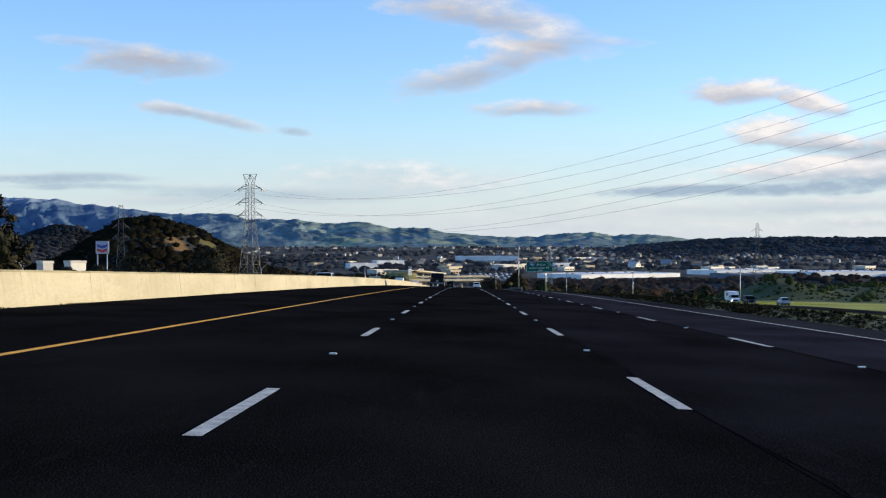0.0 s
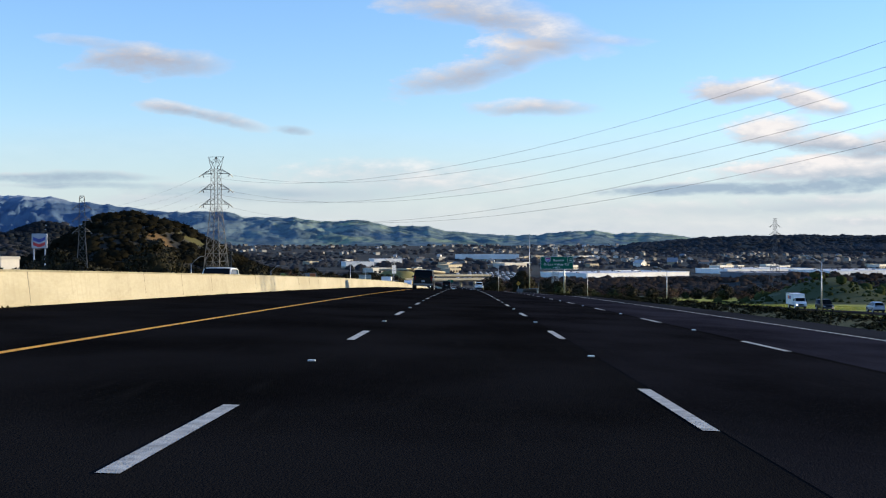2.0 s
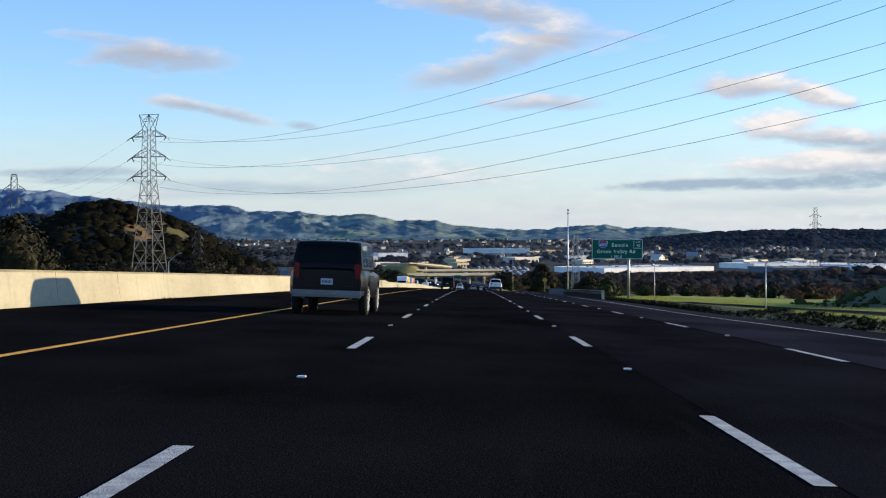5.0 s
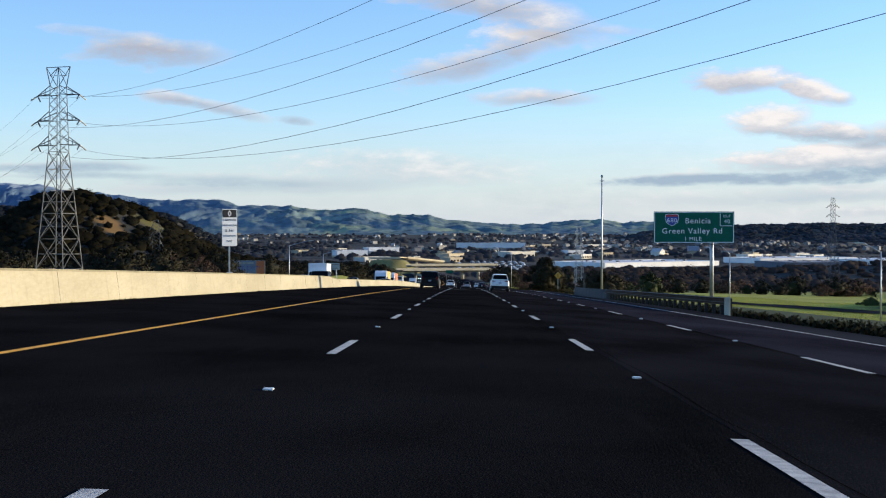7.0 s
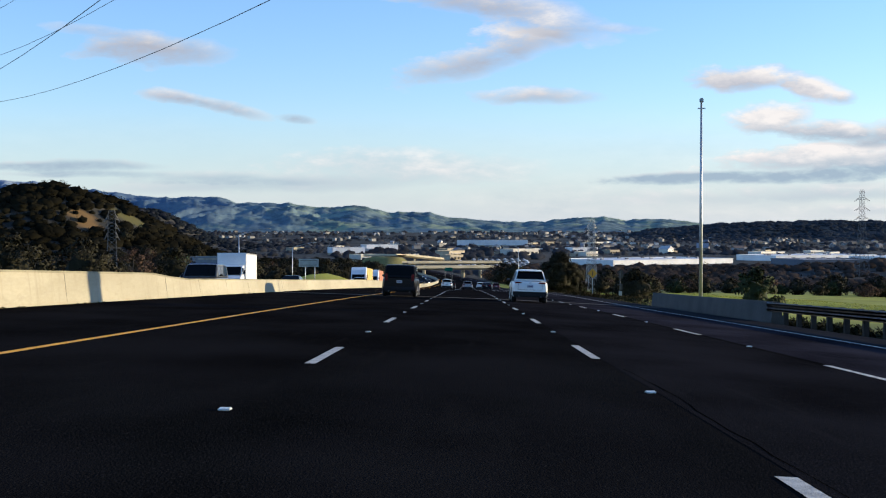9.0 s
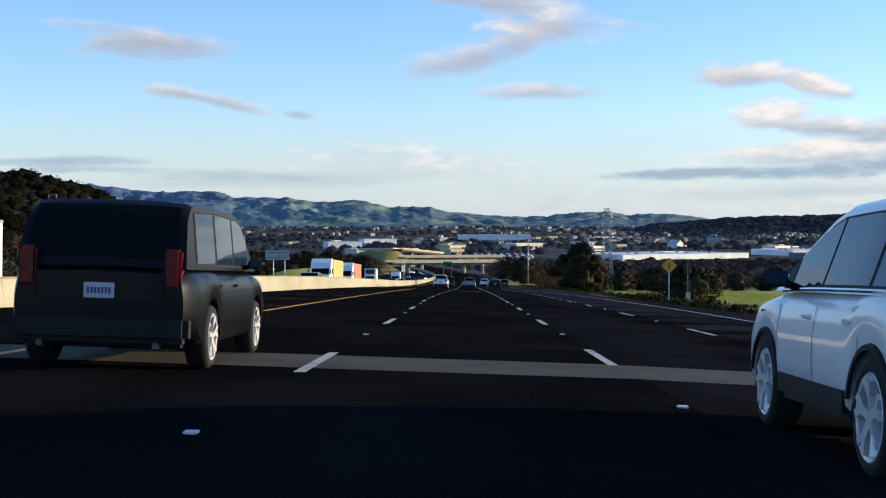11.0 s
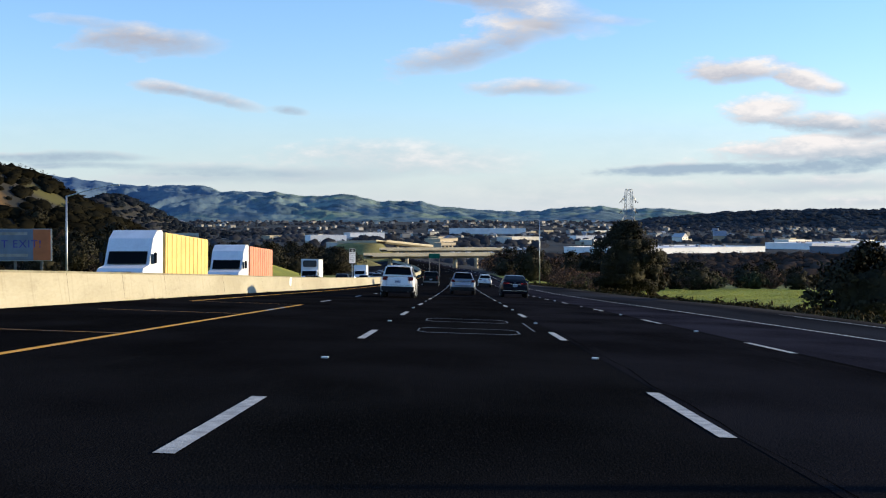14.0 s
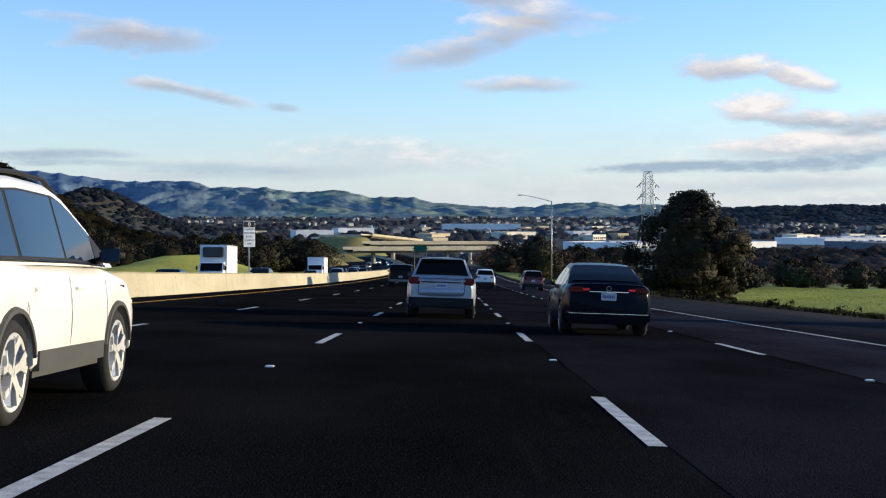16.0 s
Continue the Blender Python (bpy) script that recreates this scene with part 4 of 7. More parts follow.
SEDAN = dict(rim=RIM_SHADED, tumble=0.68, L=4.87, W=1.83, H=1.50, exhaust=False, mirror_mat=PLASTIC, axles=(-1.42, 1.38), r=0.335, sill=0.24, paint=NAVY, belt=0.97,
             deck=[(-2.435, 0.94), (-2.39, 1.045), (-1.6, 1.05), (1.0, 0.98), (2.1, 0.80), (2.43, 0.56)],
             roof=[(-1.90, 1.05), (-1.5, 1.24), (-0.98, 1.44), (-0.4, 1.495), (0.1, 1.50), (0.4, 1.47), (1.35, 0.98)], rear_top=-0.95, front_top=0.35,
             windows=[(-1.55, -1.12), (-1.05, -0.22), (-0.12, 0.85)], doors=(-0.17, 0.9), handles=(-0.85, 0.12), mirror=0.72, handle=NAVY,
             tail=(0.15, 0.925, 0.33, 0.125), tail_in=LAMP_ON, bumper=(0.40, 0.30), bumper_mat=NAVY, plate=0.80, badge=0.965, badge_mat=STEEL, fin=True,
             chrome_strip=((0.895, 0.80), (0.455, 1.62)), rg0=0.12)
SUV = dict(L=4.52, W=1.84, H=1.70, axles=(-1.33, 1.36), r=0.355, sill=0.30, paint=WHITE, belt=1.07, tumble=0.74,
           deck=[(-2.26, 1.0), (-2.2, 1.08), (-1.0, 1.10), (1.0, 1.07), (1.75, 0.98), (2.1, 0.86), (2.26, 0.6)],
           roof=[(-2.16, 1.11), (-1.95, 1.45), (-1.7, 1.63), (-0.8, 1.70), (0.0, 1.69), (0.25, 1.63), (0.72, 1.40), (1.26, 1.07)], rear_top=-1.72, front_top=0.18,
           belt_trim=CHROME, windows=[(-1.80, -1.13), (-1.07, -0.09), (-0.04, 0.92)], doors=(-1.1, -0.07, 0.95), handles=(-0.85, 0.16), mirror=0.66, mirror_mat=PLASTIC, sail=0.16, vent=1.42,
           tail=(0.14, 1.0, 0.28, 0.22), bumper=(0.48, 0.34), plate=0.84, badge=1.0, rails=PLASTIC, cladding=CLADDING, tailgate=(0.66, 1.06), wiper=True, spoiler=True)
CROSSOVER = dict(SUV, L=4.55, H=1.65, tail=(0.20, 1.0, 0.36, 0.10), rails=None, cladding=PLASTIC, bumper=(0.46, 0.34))
BIG_SUV = dict(L=5.5, W=2.02, H=1.95, axles=(-1.65, 1.85), r=0.40, sill=0.42, paint=BLACK, belt=1.20, tumble=0.86,
               deck=[(-2.75, 1.15), (-2.7, 1.2), (1.0, 1.2), (1.2, 1.18), (2.5, 1.06), (2.75, 0.8)],
               roof=[(-2.71, 1.2), (-2.60, 1.75), (-2.45, 1.90), (-1.5, 1.95), (0.3, 1.95), (0.5, 1.90), (1.25, 1.2)], rear_top=-2.48, front_top=0.45,
               windows=[(-2.35, -1.35), (-1.2, -0.35), (-0.25, 0.65)], doors=(-1.28, -0.3, 0.8), handles=(-1.1, -0.1), mirror=0.62, mirror_mat=PLASTIC,
               tail=(0.10, 1.12, 0.17, 0.42), bumper=(0.58, 0.24), bumper_mat=mat("dull_bumper_steel", (0.16, 0.16, 0.17), 0.4, 0.7), plate=0.86, tailgate=(0.75, 1.2), category="suv", rim=RIM)
MINIVAN = dict(BIG_SUV, L=4.9, W=1.95, H=1.78, paint=BRONZE, axles=(-1.45, 1.5), r=0.34, sill=0.26, belt=1.05,
               deck=[(-2.45, 1.0), (-2.4, 1.05), (1.2, 1.04), (2.1, 0.9), (2.45, 0.6)],
               roof=[(-2.42, 1.05), (-2.25, 1.55), (-2.05, 1.74), (-1.0, 1.78), (0.3, 1.76), (0.6, 1.7), (1.5, 1.04)], rear_top=-2.1, front_top=0.5,
               windows=[(-1.95, -1.15), (-1.05, -0.1), (0.0, 0.9)], tail=(0.12, 1.05, 0.18, 0.4), bumper=(0.45, 0.3), bumper_mat=BRONZE, plate=0.82, category="van")

build_car("station_wagon", "silver station wagon with black roof rails on the asphalt lane", WAGON, on_road(0.14, 521.2))
build_car("sedan", "dark blue four-door sedan with red tail lamps on the freeway", SEDAN, on_road(3.60, 513.2))
build_car("white_suv", "white suv with grey lower cladding and bright alloy wheels", SUV, on_road(-3.35, 494.05))
# The white crossover added a second time, at its later place ahead.
build_car("white_hatchback", "white crossover added again farther ahead on the asphalt lane", dict(CROSSOVER, exhaust=False), on_road(3.3, 603.0))
build_car("white_crossover", "white crossover with black bumper on the asphalt lane", CROSSOVER, on_road(3.2, 340.0))
build_car("big_suv", "black full-size suv with dull steel bumper beside the median", BIG_SUV, on_road(-3.85, 187.0))
build_car("minivan", "black minivan in the lane beside the median", dict(MINIVAN, paint=BLACK, bumper_mat=PLASTIC), on_road(-3.75, 346.5))
build_car("dark_suv", "dark red compact suv on the outer freeway lane", dict(SUV, paint=DEEP_RED, rails=None, cladding=PLASTIC), on_road(7.2, 597))
# The black suv added again at its later place; not a hatchback.
build_car("hatchback", "black suv-shaped car ahead in the lane beside the median", dict(BIG_SUV, L=5.0, paint=BLACK, deck=[(-2.5, 1.15), (-2.45, 1.2), (1.0, 1.2), (1.2, 1.18), (2.3, 1.06), (2.5, 0.8)],
          roof=[(-2.46, 1.2), (-2.36, 1.7), (-2.2, 1.82), (-1.3, 1.86), (0.3, 1.86), (0.5, 1.81), (1.2, 1.2)], H=1.86, rear_top=-2.22, axles=(-1.45, 1.6)), on_road(-3.75, 592))


# ---------------------------------------------------------------- trucks and vans of the oncoming side
TRAILER_RED = mat("orange_trailer", (0.62, 0.26, 0.15), 0.6, vary=0.15, scale=0.7, fine=6)
TRAILER_YEL = mat("yellow_trailer", (0.72, 0.50, 0.16), 0.6, vary=0.12, scale=0.7, fine=6)
TRUCK_WHITE = mat("truck_white", (0.76, 0.76, 0.75), 0.45, vary=0.08, scale=0.8, fine=8)


def semi_truck(label, trailer_mat, m, trailer_len=14.0, trailer_h=2.75, group="oncoming traffic"):
    """A tractor with a roof fairing and a box trailer; y runs forward from the front of the trailer."""
    t = thing("semi_truck", label, "truck", m, group)
    # tractor: side profile drawn across its width
    prof = [(0.2, 0.55), (4.6, 0.55), (5.0, 0.75), (5.05, 1.55), (4.85, 1.75), (3.55, 1.95), (3.05, 2.75), (2.6, 3.45), (1.6, 3.95), (0.5, 4.0), (0.2, 3.9)]
    rows = []
    for x, k in ((-1.2, 0.93), (-1.25, 1.0), (1.25, 1.0), (1.2, 0.93)):
        rows.append([(x, 2.6 + (y - 2.6) * k, 2.2 + (z - 2.2) * k) for y, z in prof])
    bm = grid([r + [r[0]] for r in rows])
    bm.verts.ensure_lookup_table()
    n = len(prof) + 1
    bm.faces.new([bm.verts[i] for i in range(n - 1)])
    bm.faces.new([bm.verts[3 * n + i] for i in range(n - 1)][::-1])
    bmesh.ops.remove_doubles(bm, verts=bm.verts, dist=0.001)
    part("cab", bm, TRUCK_WHITE, t)
    part("windscreen", grid([[(x, 3.62 - 0.015 + (0.0 if abs(x) < 0.9 else -0.05), 1.99), (x, 3.13 + (0.0 if abs(x) < 0.9 else -0.05), 2.70)] for x in (-1.08, -0.8, 0, 0.8, 1.08)]), GLASS, t).location = (0, 0.05, 0.02)
    for s in (-1, 1):
        part("side_window", box(s * 1.245, 2.6, 2.3, 0.03, 0.75, 0.55, bevel=0.01), GLASS_SIDE, t)
        part("wing_mirror", box(s * 1.52, 3.2, 2.35, 0.16, 0.12, 0.6, bevel=0.03), PLASTIC, t)
        part("headlamp", box(s * 0.95, 5.0, 0.98, 0.34, 0.16, 0.2, bevel=0.03), HEAD_ON if s > 0 else LAMP_WHITE, t)
        part("fuel_tank", tube([(s * 1.0, 0.8, 0.75), (s * 1.0, 2.2, 0.75)], 0.3, 12), CHROME, t, smooth=True)
        for y in (4.1, 1.0, -0.3, -trailer_len + 1.2, -trailer_len + 2.5):
            wheel(t, s * 1.08, y, 0.5, 0.28, s, RIM)
    part("grille", box(0, 5.03, 1.2, 1.3, 0.08, 0.75, bevel=0.03), PLASTIC, t)
    part("front_bumper", box(0, 4.95, 0.62, 2.4, 0.35, 0.35, bevel=0.06), CHROME, t)
    part("chassis", box(0, -4.0, 0.85, 0.9, 14.0, 0.3), PLASTIC, t)
    part("trailer", box(0, -trailer_len / 2 - 0.4, 1.15 + trailer_h / 2, 2.55, trailer_len, trailer_h, bevel=0.03), trailer_mat, t, "box trailer with a ribbed side")
    for s in (-1, 1):
        for q in range(10):
            part("trailer_rib", box(s * 1.285, -0.9 - q * (trailer_len - 1) / 9.5, 1.15 + trailer_h / 2, 0.03, 0.06, trailer_h - 0.1), trailer_mat, t)
    return t


def box_truck(label, m, paint_m=None, group="oncoming traffic", name="box_truck", h=3.3):
    paint_m = paint_m or TRUCK_WHITE
    t = thing(name, label, "truck", m, group)
    prof = [(1.6, 0.5), (3.4, 0.5), (3.45, 1.1), (3.3, 1.35), (2.75, 1.5), (2.35, 2.25), (1.6, 2.3)]
    rows = [[(x, y, z) for y, z in prof] for x in (-1.0, 1.0)]
    bm = grid([r + [r[0]] for r in rows])
    bm.verts.ensure_lookup_table()
    n = len(prof) + 1
    bm.faces.new([bm.verts[i] for i in range(n - 1)]), bm.faces.new([bm.verts[n + i] for i in range(n - 1)][::-1])
    part("cab", bm, paint_m, t)
    part("cargo_box", box(0, -1.1, 0.85 + (h - 0.85) / 2, 2.3, 5.2, h - 0.85, bevel=0.05), paint_m, t)
    part("windscreen", grid([[(x, 2.76, 1.56), (x, 2.42, 2.2)] for x in (-0.9, 0, 0.9)]), GLASS, t)
    if h > 3.5:
        part("cooling_unit", box(0, 1.66, h - 0.62, 1.75, 0.36, 0.85, bevel=0.08), CLADDING, t, "dark grey cooling unit")
    for s in (-1, 1):
        part("box_rail", box(s * 1.155, -1.1, h - 0.06, 0.03, 5.2, 0.10), STEEL, t)
        part("side_skirt", box(s * 1.0, 0.2, 0.66, 0.06, 3.4, 0.34), PLASTIC, t)
    for s in (-1, 1):
        part("side_window", box(s * 1.0, 2.15, 1.85, 0.03, 0.65, 0.5), GLASS_SIDE, t)
        part("wing_mirror", box(s * 1.2, 2.6, 1.8, 0.14, 0.1, 0.35, bevel=0.03), PLASTIC, t)
        part("headlamp", box(s * 0.78, 3.43, 0.95, 0.28, 0.1, 0.18, bevel=0.02), HEAD_ON if s > 0 else LAMP_WHITE, t)
        for y in (2.5, -2.2):
            wheel(t, s * 0.88, y, 0.42, 0.25, s, RIM)
    part("grille", box(0, 3.45, 0.95, 1.1, 0.06, 0.3), PLASTIC, t)
    part("front_bumper", box(0, 3.45, 0.58, 1.95, 0.2, 0.22, bevel=0.04), PLASTIC, t)
    part("chassis", box(0, 0, 0.7, 0.8, 6.2, 0.25), PLASTIC, t)
    return t


semi_truck("white tractor with orange box trailer behind the median", TRAILER_RED, on_road(-18.5, 530, 180), 13.0)
semi_truck("white tractor with yellow box trailer behind the median", TRAILER_YEL, on_road(-18.5, 499, 180), 13.0)
box_truck("white box truck driving on the oncoming carriageway", on_road(-18.5, 376, 180))
box_truck("white box truck with tall cargo box on oncoming carriageway", on_road(-19.6, 596, 180), h=3.75)
box_truck("white box truck far down the oncoming carriageway", on_road(-18.5, 668, 180))
HEADED = dict(head=HEAD_ON)
for i, (u, y, base, nm, lab) in enumerate([
        (-15.0, 141, dict(MINIVAN, paint=WHITE), "passing_van", "white van on the oncoming carriageway"), (-15.0, 346, dict(BIG_SUV, paint=BRONZE), "passing_suv", "brown suv on the oncoming carriageway"),
        (-18.5, 360, CROSSOVER, "passing_crossover", "white crossover on the oncoming carriageway"), (-15.0, 384, SEDAN, "passing_sedan", "dark blue sedan on the oncoming carriageway"),
        (-15.0, 456, dict(MINIVAN, paint=SILVER), "passing_van", "silver van on the oncoming carriageway"), (-22.5, 545, dict(SEDAN, paint=SILVER), "passing_sedan", "silver sedan on the oncoming carriageway"),
        (-15.0, 556, dict(SEDAN, paint=BLACK), "passing_sedan", "black sedan on the oncoming carriageway"), (-15.0, 590, dict(SUV, paint=BLACK, rails=None), "passing_suv", "black suv on the oncoming carriageway"),
        (-15.0, 628, dict(SEDAN, paint=SILVER), "passing_sedan", "silver sedan on the oncoming carriageway")]):
    build_car(nm, lab, dict(base, **HEADED), on_road(u, y, 180), "oncoming traffic")
far_car = build_car("far_car", "small oncoming car with its headlamps lit", dict(SUV, paint=SILVER, rails=None, cladding=None, **HEADED), on_road(-15.0, 660, 180), "oncoming traffic")
far_dark = build_car("far_car", "small dark oncoming car with its headlamps lit", dict(SEDAN, paint=BLACK, **HEADED), on_road(-18.5, 700, 180), "oncoming traffic")
rng = random.Random(4)
for k in range(26):
    u, y = rng.choice((-15.0, -18.5, -22.2)), 690 + 10.5 * k + rng.uniform(-3, 3)
    copy_thing(rng.choice((far_car, far_dark)), on_road(u, y, 180))

# parcel van and cars on the frontage road
setting("road_frontage", mesh("road_frontage", [(x, y, ground_z(58 + (x - 58), y) + 0.12) for y in range(-60, 560, 10) for x in (60, 63, 66.5)],
        [(j * 3 + i, j * 3 + i + 1, j * 3 + i + 4, j * 3 + i + 3) for j in range(61) for i in range(2)], ASPHALT_OLD), "narrow grey frontage road in the grass")
van = box_truck("white parcel van with a purple and orange mark", on_ground(63, 311, 180, -0.14), name="parcel_van", group="", h=2.9)
MARK_A, MARK_B = mat("purple_mark", (0.08, 0.03, 0.22), 0.5), mat("orange_mark", (0.75, 0.2, 0.02), 0.5)
for s in (-1, 1):
    part("mark", box(s * 1.16, -0.5, 2.2, 0.02, 1.4, 0.6), MARK_A, van)
    part("mark", box(s * 1.16, -1.65, 2.2, 0.02, 0.8, 0.6), MARK_B, van)
build_car("parked_car", "silver hatchback parked on the frontage road", dict(CROSSOVER, paint=SILVER), on_ground(64.5, 268, 0, -0.14), "")
build_car("parked_car", "dark pickup-sized suv parked beside the frontage road", dict(BIG_SUV, paint=BLACK), on_ground(62, 288, 180, -0.14), "")

# ---------------------------------------------------------------- pylons and cables
INSUL = mat("insulator_glass", (0.025, 0.025, 0.027), 0.35)


def build_pylon(m, h=33.0, label="grey lattice steel transmission pylon with three crossarms", levels=(0.675, 0.781, 0.891), horns=True, base=3.3, thick=0.56, reach=4.4, steel=None):
    """A square lattice tower: splayed legs, a straight shaft, three pairs of arms and a horned peak."""
    t = thing("pylon", label, "pylon", m, "transmission pylons")
    STEEL_DARK = steel or PYLON_STEEL
    waist, top = h * 0.645, h * (0.93 if horns else 0.97)
    wa, wt = 1.25, 1.0

    def halfw(z):
        return base + (wa - base) * z / waist if z < waist else wa + (wt - wa) * (z - waist) / (top - waist)

    zs = [0, h * 0.14, h * 0.27, h * 0.38, h * 0.48, h * 0.57, waist] + [waist + (top - waist) * q / 7 for q in range(1, 8)]
    for sx in (-1, 1):
        for sy in (-1, 1):
            part("leg", tube([(sx * halfw(a), sy * halfw(a), a) for a in zs], [thick * (0.18 if a < waist else 0.12) for a in zs], 4), STEEL_DARK, t)
    for face in range(4):
        turn = Matrix.Rotation(face * math.pi / 2, 4, "Z")
        bm = bmesh.new()
        for i, (a, b) in enumerate(zip(zs, zs[1:])):
            if horns and i:
                bmesh.ops.transform(bm, matrix=turn, verts=bm.verts)
                part("bracing", bm, STEEL_DARK, t)
                bm = bmesh.new()
            wa_, wb_ = halfw(a), halfw(b)
            bar = thick * (0.15 if a < waist else 0.10)
            add_beam(bm, (-wa_, wa_, a), (wb_, wb_, b), bar), add_beam(bm, (wa_, wa_, a), (-wb_, wb_, b), bar)
            if i and a <= waist:
                add_beam(bm, (-wa_, wa_, a), (wa_, wa_, a), bar)
            if a < waist * 0.6:
                mid, wm = (a + b) / 2, (wa_ + wb_) / 2
                for s in (-1, 1):
                    add_beam(bm, (s * wm, wm, mid), (s * wm * 0.3, wm, mid), 0.09)
        bmesh.ops.transform(bm, matrix=turn, verts=bm.verts)
        part("bracing", bm, STEEL_DARK, t)
    for lv in levels:
        z = h * lv
        for s in (-1, 1):
            w = halfw(z)
            bm = bmesh.new()
            tip = (s * reach, 0, z - 0.1)
            for sy in (-1, 1):
                add_beam(bm, (s * w, sy * w, z), tip, 0.14), add_beam(bm, (s * w, sy * w, z + 1.5), tip, 0.12)
                for q in (0.35, 0.65):
                    p = Vector((s * w, sy * w, z)).lerp(Vector(tip), q)
                    p2 = Vector((s * w, sy * w, z + 1.5)).lerp(Vector(tip), q)
                    add_beam(bm, p, p2, 0.07)
            arm = part("crossarm", bm, STEEL_DARK, t)
            bm = bmesh.new()
            for sy in (-1, 1):
                add_beam(bm, tip, (s * (reach + 0.4), sy * 1.3, z - 0.95), 0.17, 6)
            part("insulator", bm, INSUL, arm)
    z = top
    bars = []
    if horns:
        for s in (-1, 1):
            for sy in (-1, 1):
                bars.append(((s * wt, sy * wt, z), (s * 2.5, 0, h + 0.4), 0.12))
                bars.append(((s * wt, sy * wt, z + 0.1), (0, 0, h + 0.4), 0.10))
            bars.append(((s * 1.75, 0, h - 1.1), (0, 0, h + 0.35), 0.09))
            bars.append(((s * 1.75, 0, h - 1.1), (s * 0.3, 0, h - 1.1), 0.09))
        bars.append(((-2.5, 0, h + 0.4), (2.5, 0, h + 0.4), 0.12))
    else:
        bars = [((sx * wt, sy * wt, z), (sx * 0.8, sy * 0.8, h), 0.12) for sx in (-1, 1) for sy in (-1, 1)]
        bars += [((-0.8, q, h), (0.8, q, h), 0.12) for q in (-0.8, 0.8)] + [((q, -0.8, h), (q, 0.8, h), 0.12) for q in (-0.8, 0.8)]
        bars += [((-wt, q, z), (0.8, q, h), 0.1) for q in (-0.8, 0.8)] + [((wt, q, z), (-0.8, q, h), 0.1) for q in (-0.8, 0.8)]
    for p0, p1, wide in bars:
        bm = bmesh.new()
        add_beam(bm, p0, p1, wide)
        part("peak_bar", bm, STEEL_DARK, t)
    return t


def sag(a, b, drop, n=28):
    a, b = Vector(a), Vector(b)
    return [a.lerp(b, i / n) - Vector((0, 0, drop * 4 * (i / n) * (1 - i / n))) for i in range(n + 1)]


BIG, BIG_H, BIG_TURN = (-72.0, 443.0), 41.0, -19.0
z_big = 4.66 + 1.7 - 0.6 * BIG_H
build_pylon(pose(BIG[0], BIG[1], z_big, 0, 0, BIG_TURN), BIG_H)
END, END_H, END_TURN = (82.3, 152.7), 38.0, -9.0
z_end = 22.45 + 1.7 - 0.6 * END_H
build_pylon(pose(END[0], END[1], min(z_end, ground_z(*END)), 0, 0, END_TURN), END_H + max(0, z_end - ground_z(*END)))


def cable(a, b, drop, r):
    me = mesh("power_cable", [], [], WIRE)
    bm = tube(sag(a, b, drop), r, 5)
    bm.to_mesh(me)
    bm.free()
    tagged(new("power_cable", me), "thin dark power cable hung between pylons", "cable", "power cables")


for lv in range(3):
    for s in (-1, 1):
        ca, cb = math.radians(BIG_TURN), math.radians(END_TURN)
        a = (BIG[0] + s * 4.8 * math.cos(ca), BIG[1] + s * 4.8 * math.sin(ca), 8.5 + 4.7 * lv)
        b = (END[0] + s * 4.8 * math.cos(cb), END[1] + s * 4.8 * math.sin(cb), 23.0 + 4.37 * lv)
        cable(a, b, 11.8, 0.021)
        c = (-155 + s * 4.4, 594, ground_z(-155, 594) + (17.0 - ground_z(-155, 594)) * (0.675, 0.781, 0.891)[lv] - 1.0)
        cable(a, c, 3.0, 0.016)
for x, y, h, dz in ((-155, 594, 17.0 - ground_z(-155, 594), 0), (-111, 682, -2.0 - ground_z(-111, 682), 0), (234, 1057, 14.8 - ground_z(234, 1057), 0), (55, 854, 31.5, 0), (-290, 700, 36, 0)):
    build_pylon(pose(x, y, ground_z(x, y) - 0.2, 0, 0, 12), h, "distant grey lattice steel transmission pylon", horns=False, base=h * 0.068, thick=0.6, reach=h * 0.075, steel=SUNLIT_STEEL if 0 < x < 100 else None)

# ---------------------------------------------------------------- signs
SIGN_GREEN = mat("sign_green", (0.004, 0.11, 0.070), 0.5, spec=0.15, vary=0.12, scale=1.5, fine=30)
SIGN_WHITE = mat("sign_white", (0.86, 0.86, 0.84), 0.5, vary=0.06, scale=1.5)
SIGN_BLACK = mat("sign_black", (0.02, 0.02, 0.02), 0.5)
SIGN_BLUE = mat("sign_blue", (0.03, 0.06, 0.30), 0.45)
SIGN_RED = mat("sign_red", (0.45, 0.03, 0.04), 0.45)
SIGN_BACK = mat("sign_back_aluminium", (0.30, 0.34, 0.36), 0.5, 0.4, vary=0.15, scale=1.0)
SIGN_AMBER = mat("sign_amber", (0.55, 0.27, 0.02), 0.5, vary=0.1)
GREY_BAR = mat("sign_grey_text", (0.22, 0.22, 0.22), 0.6)


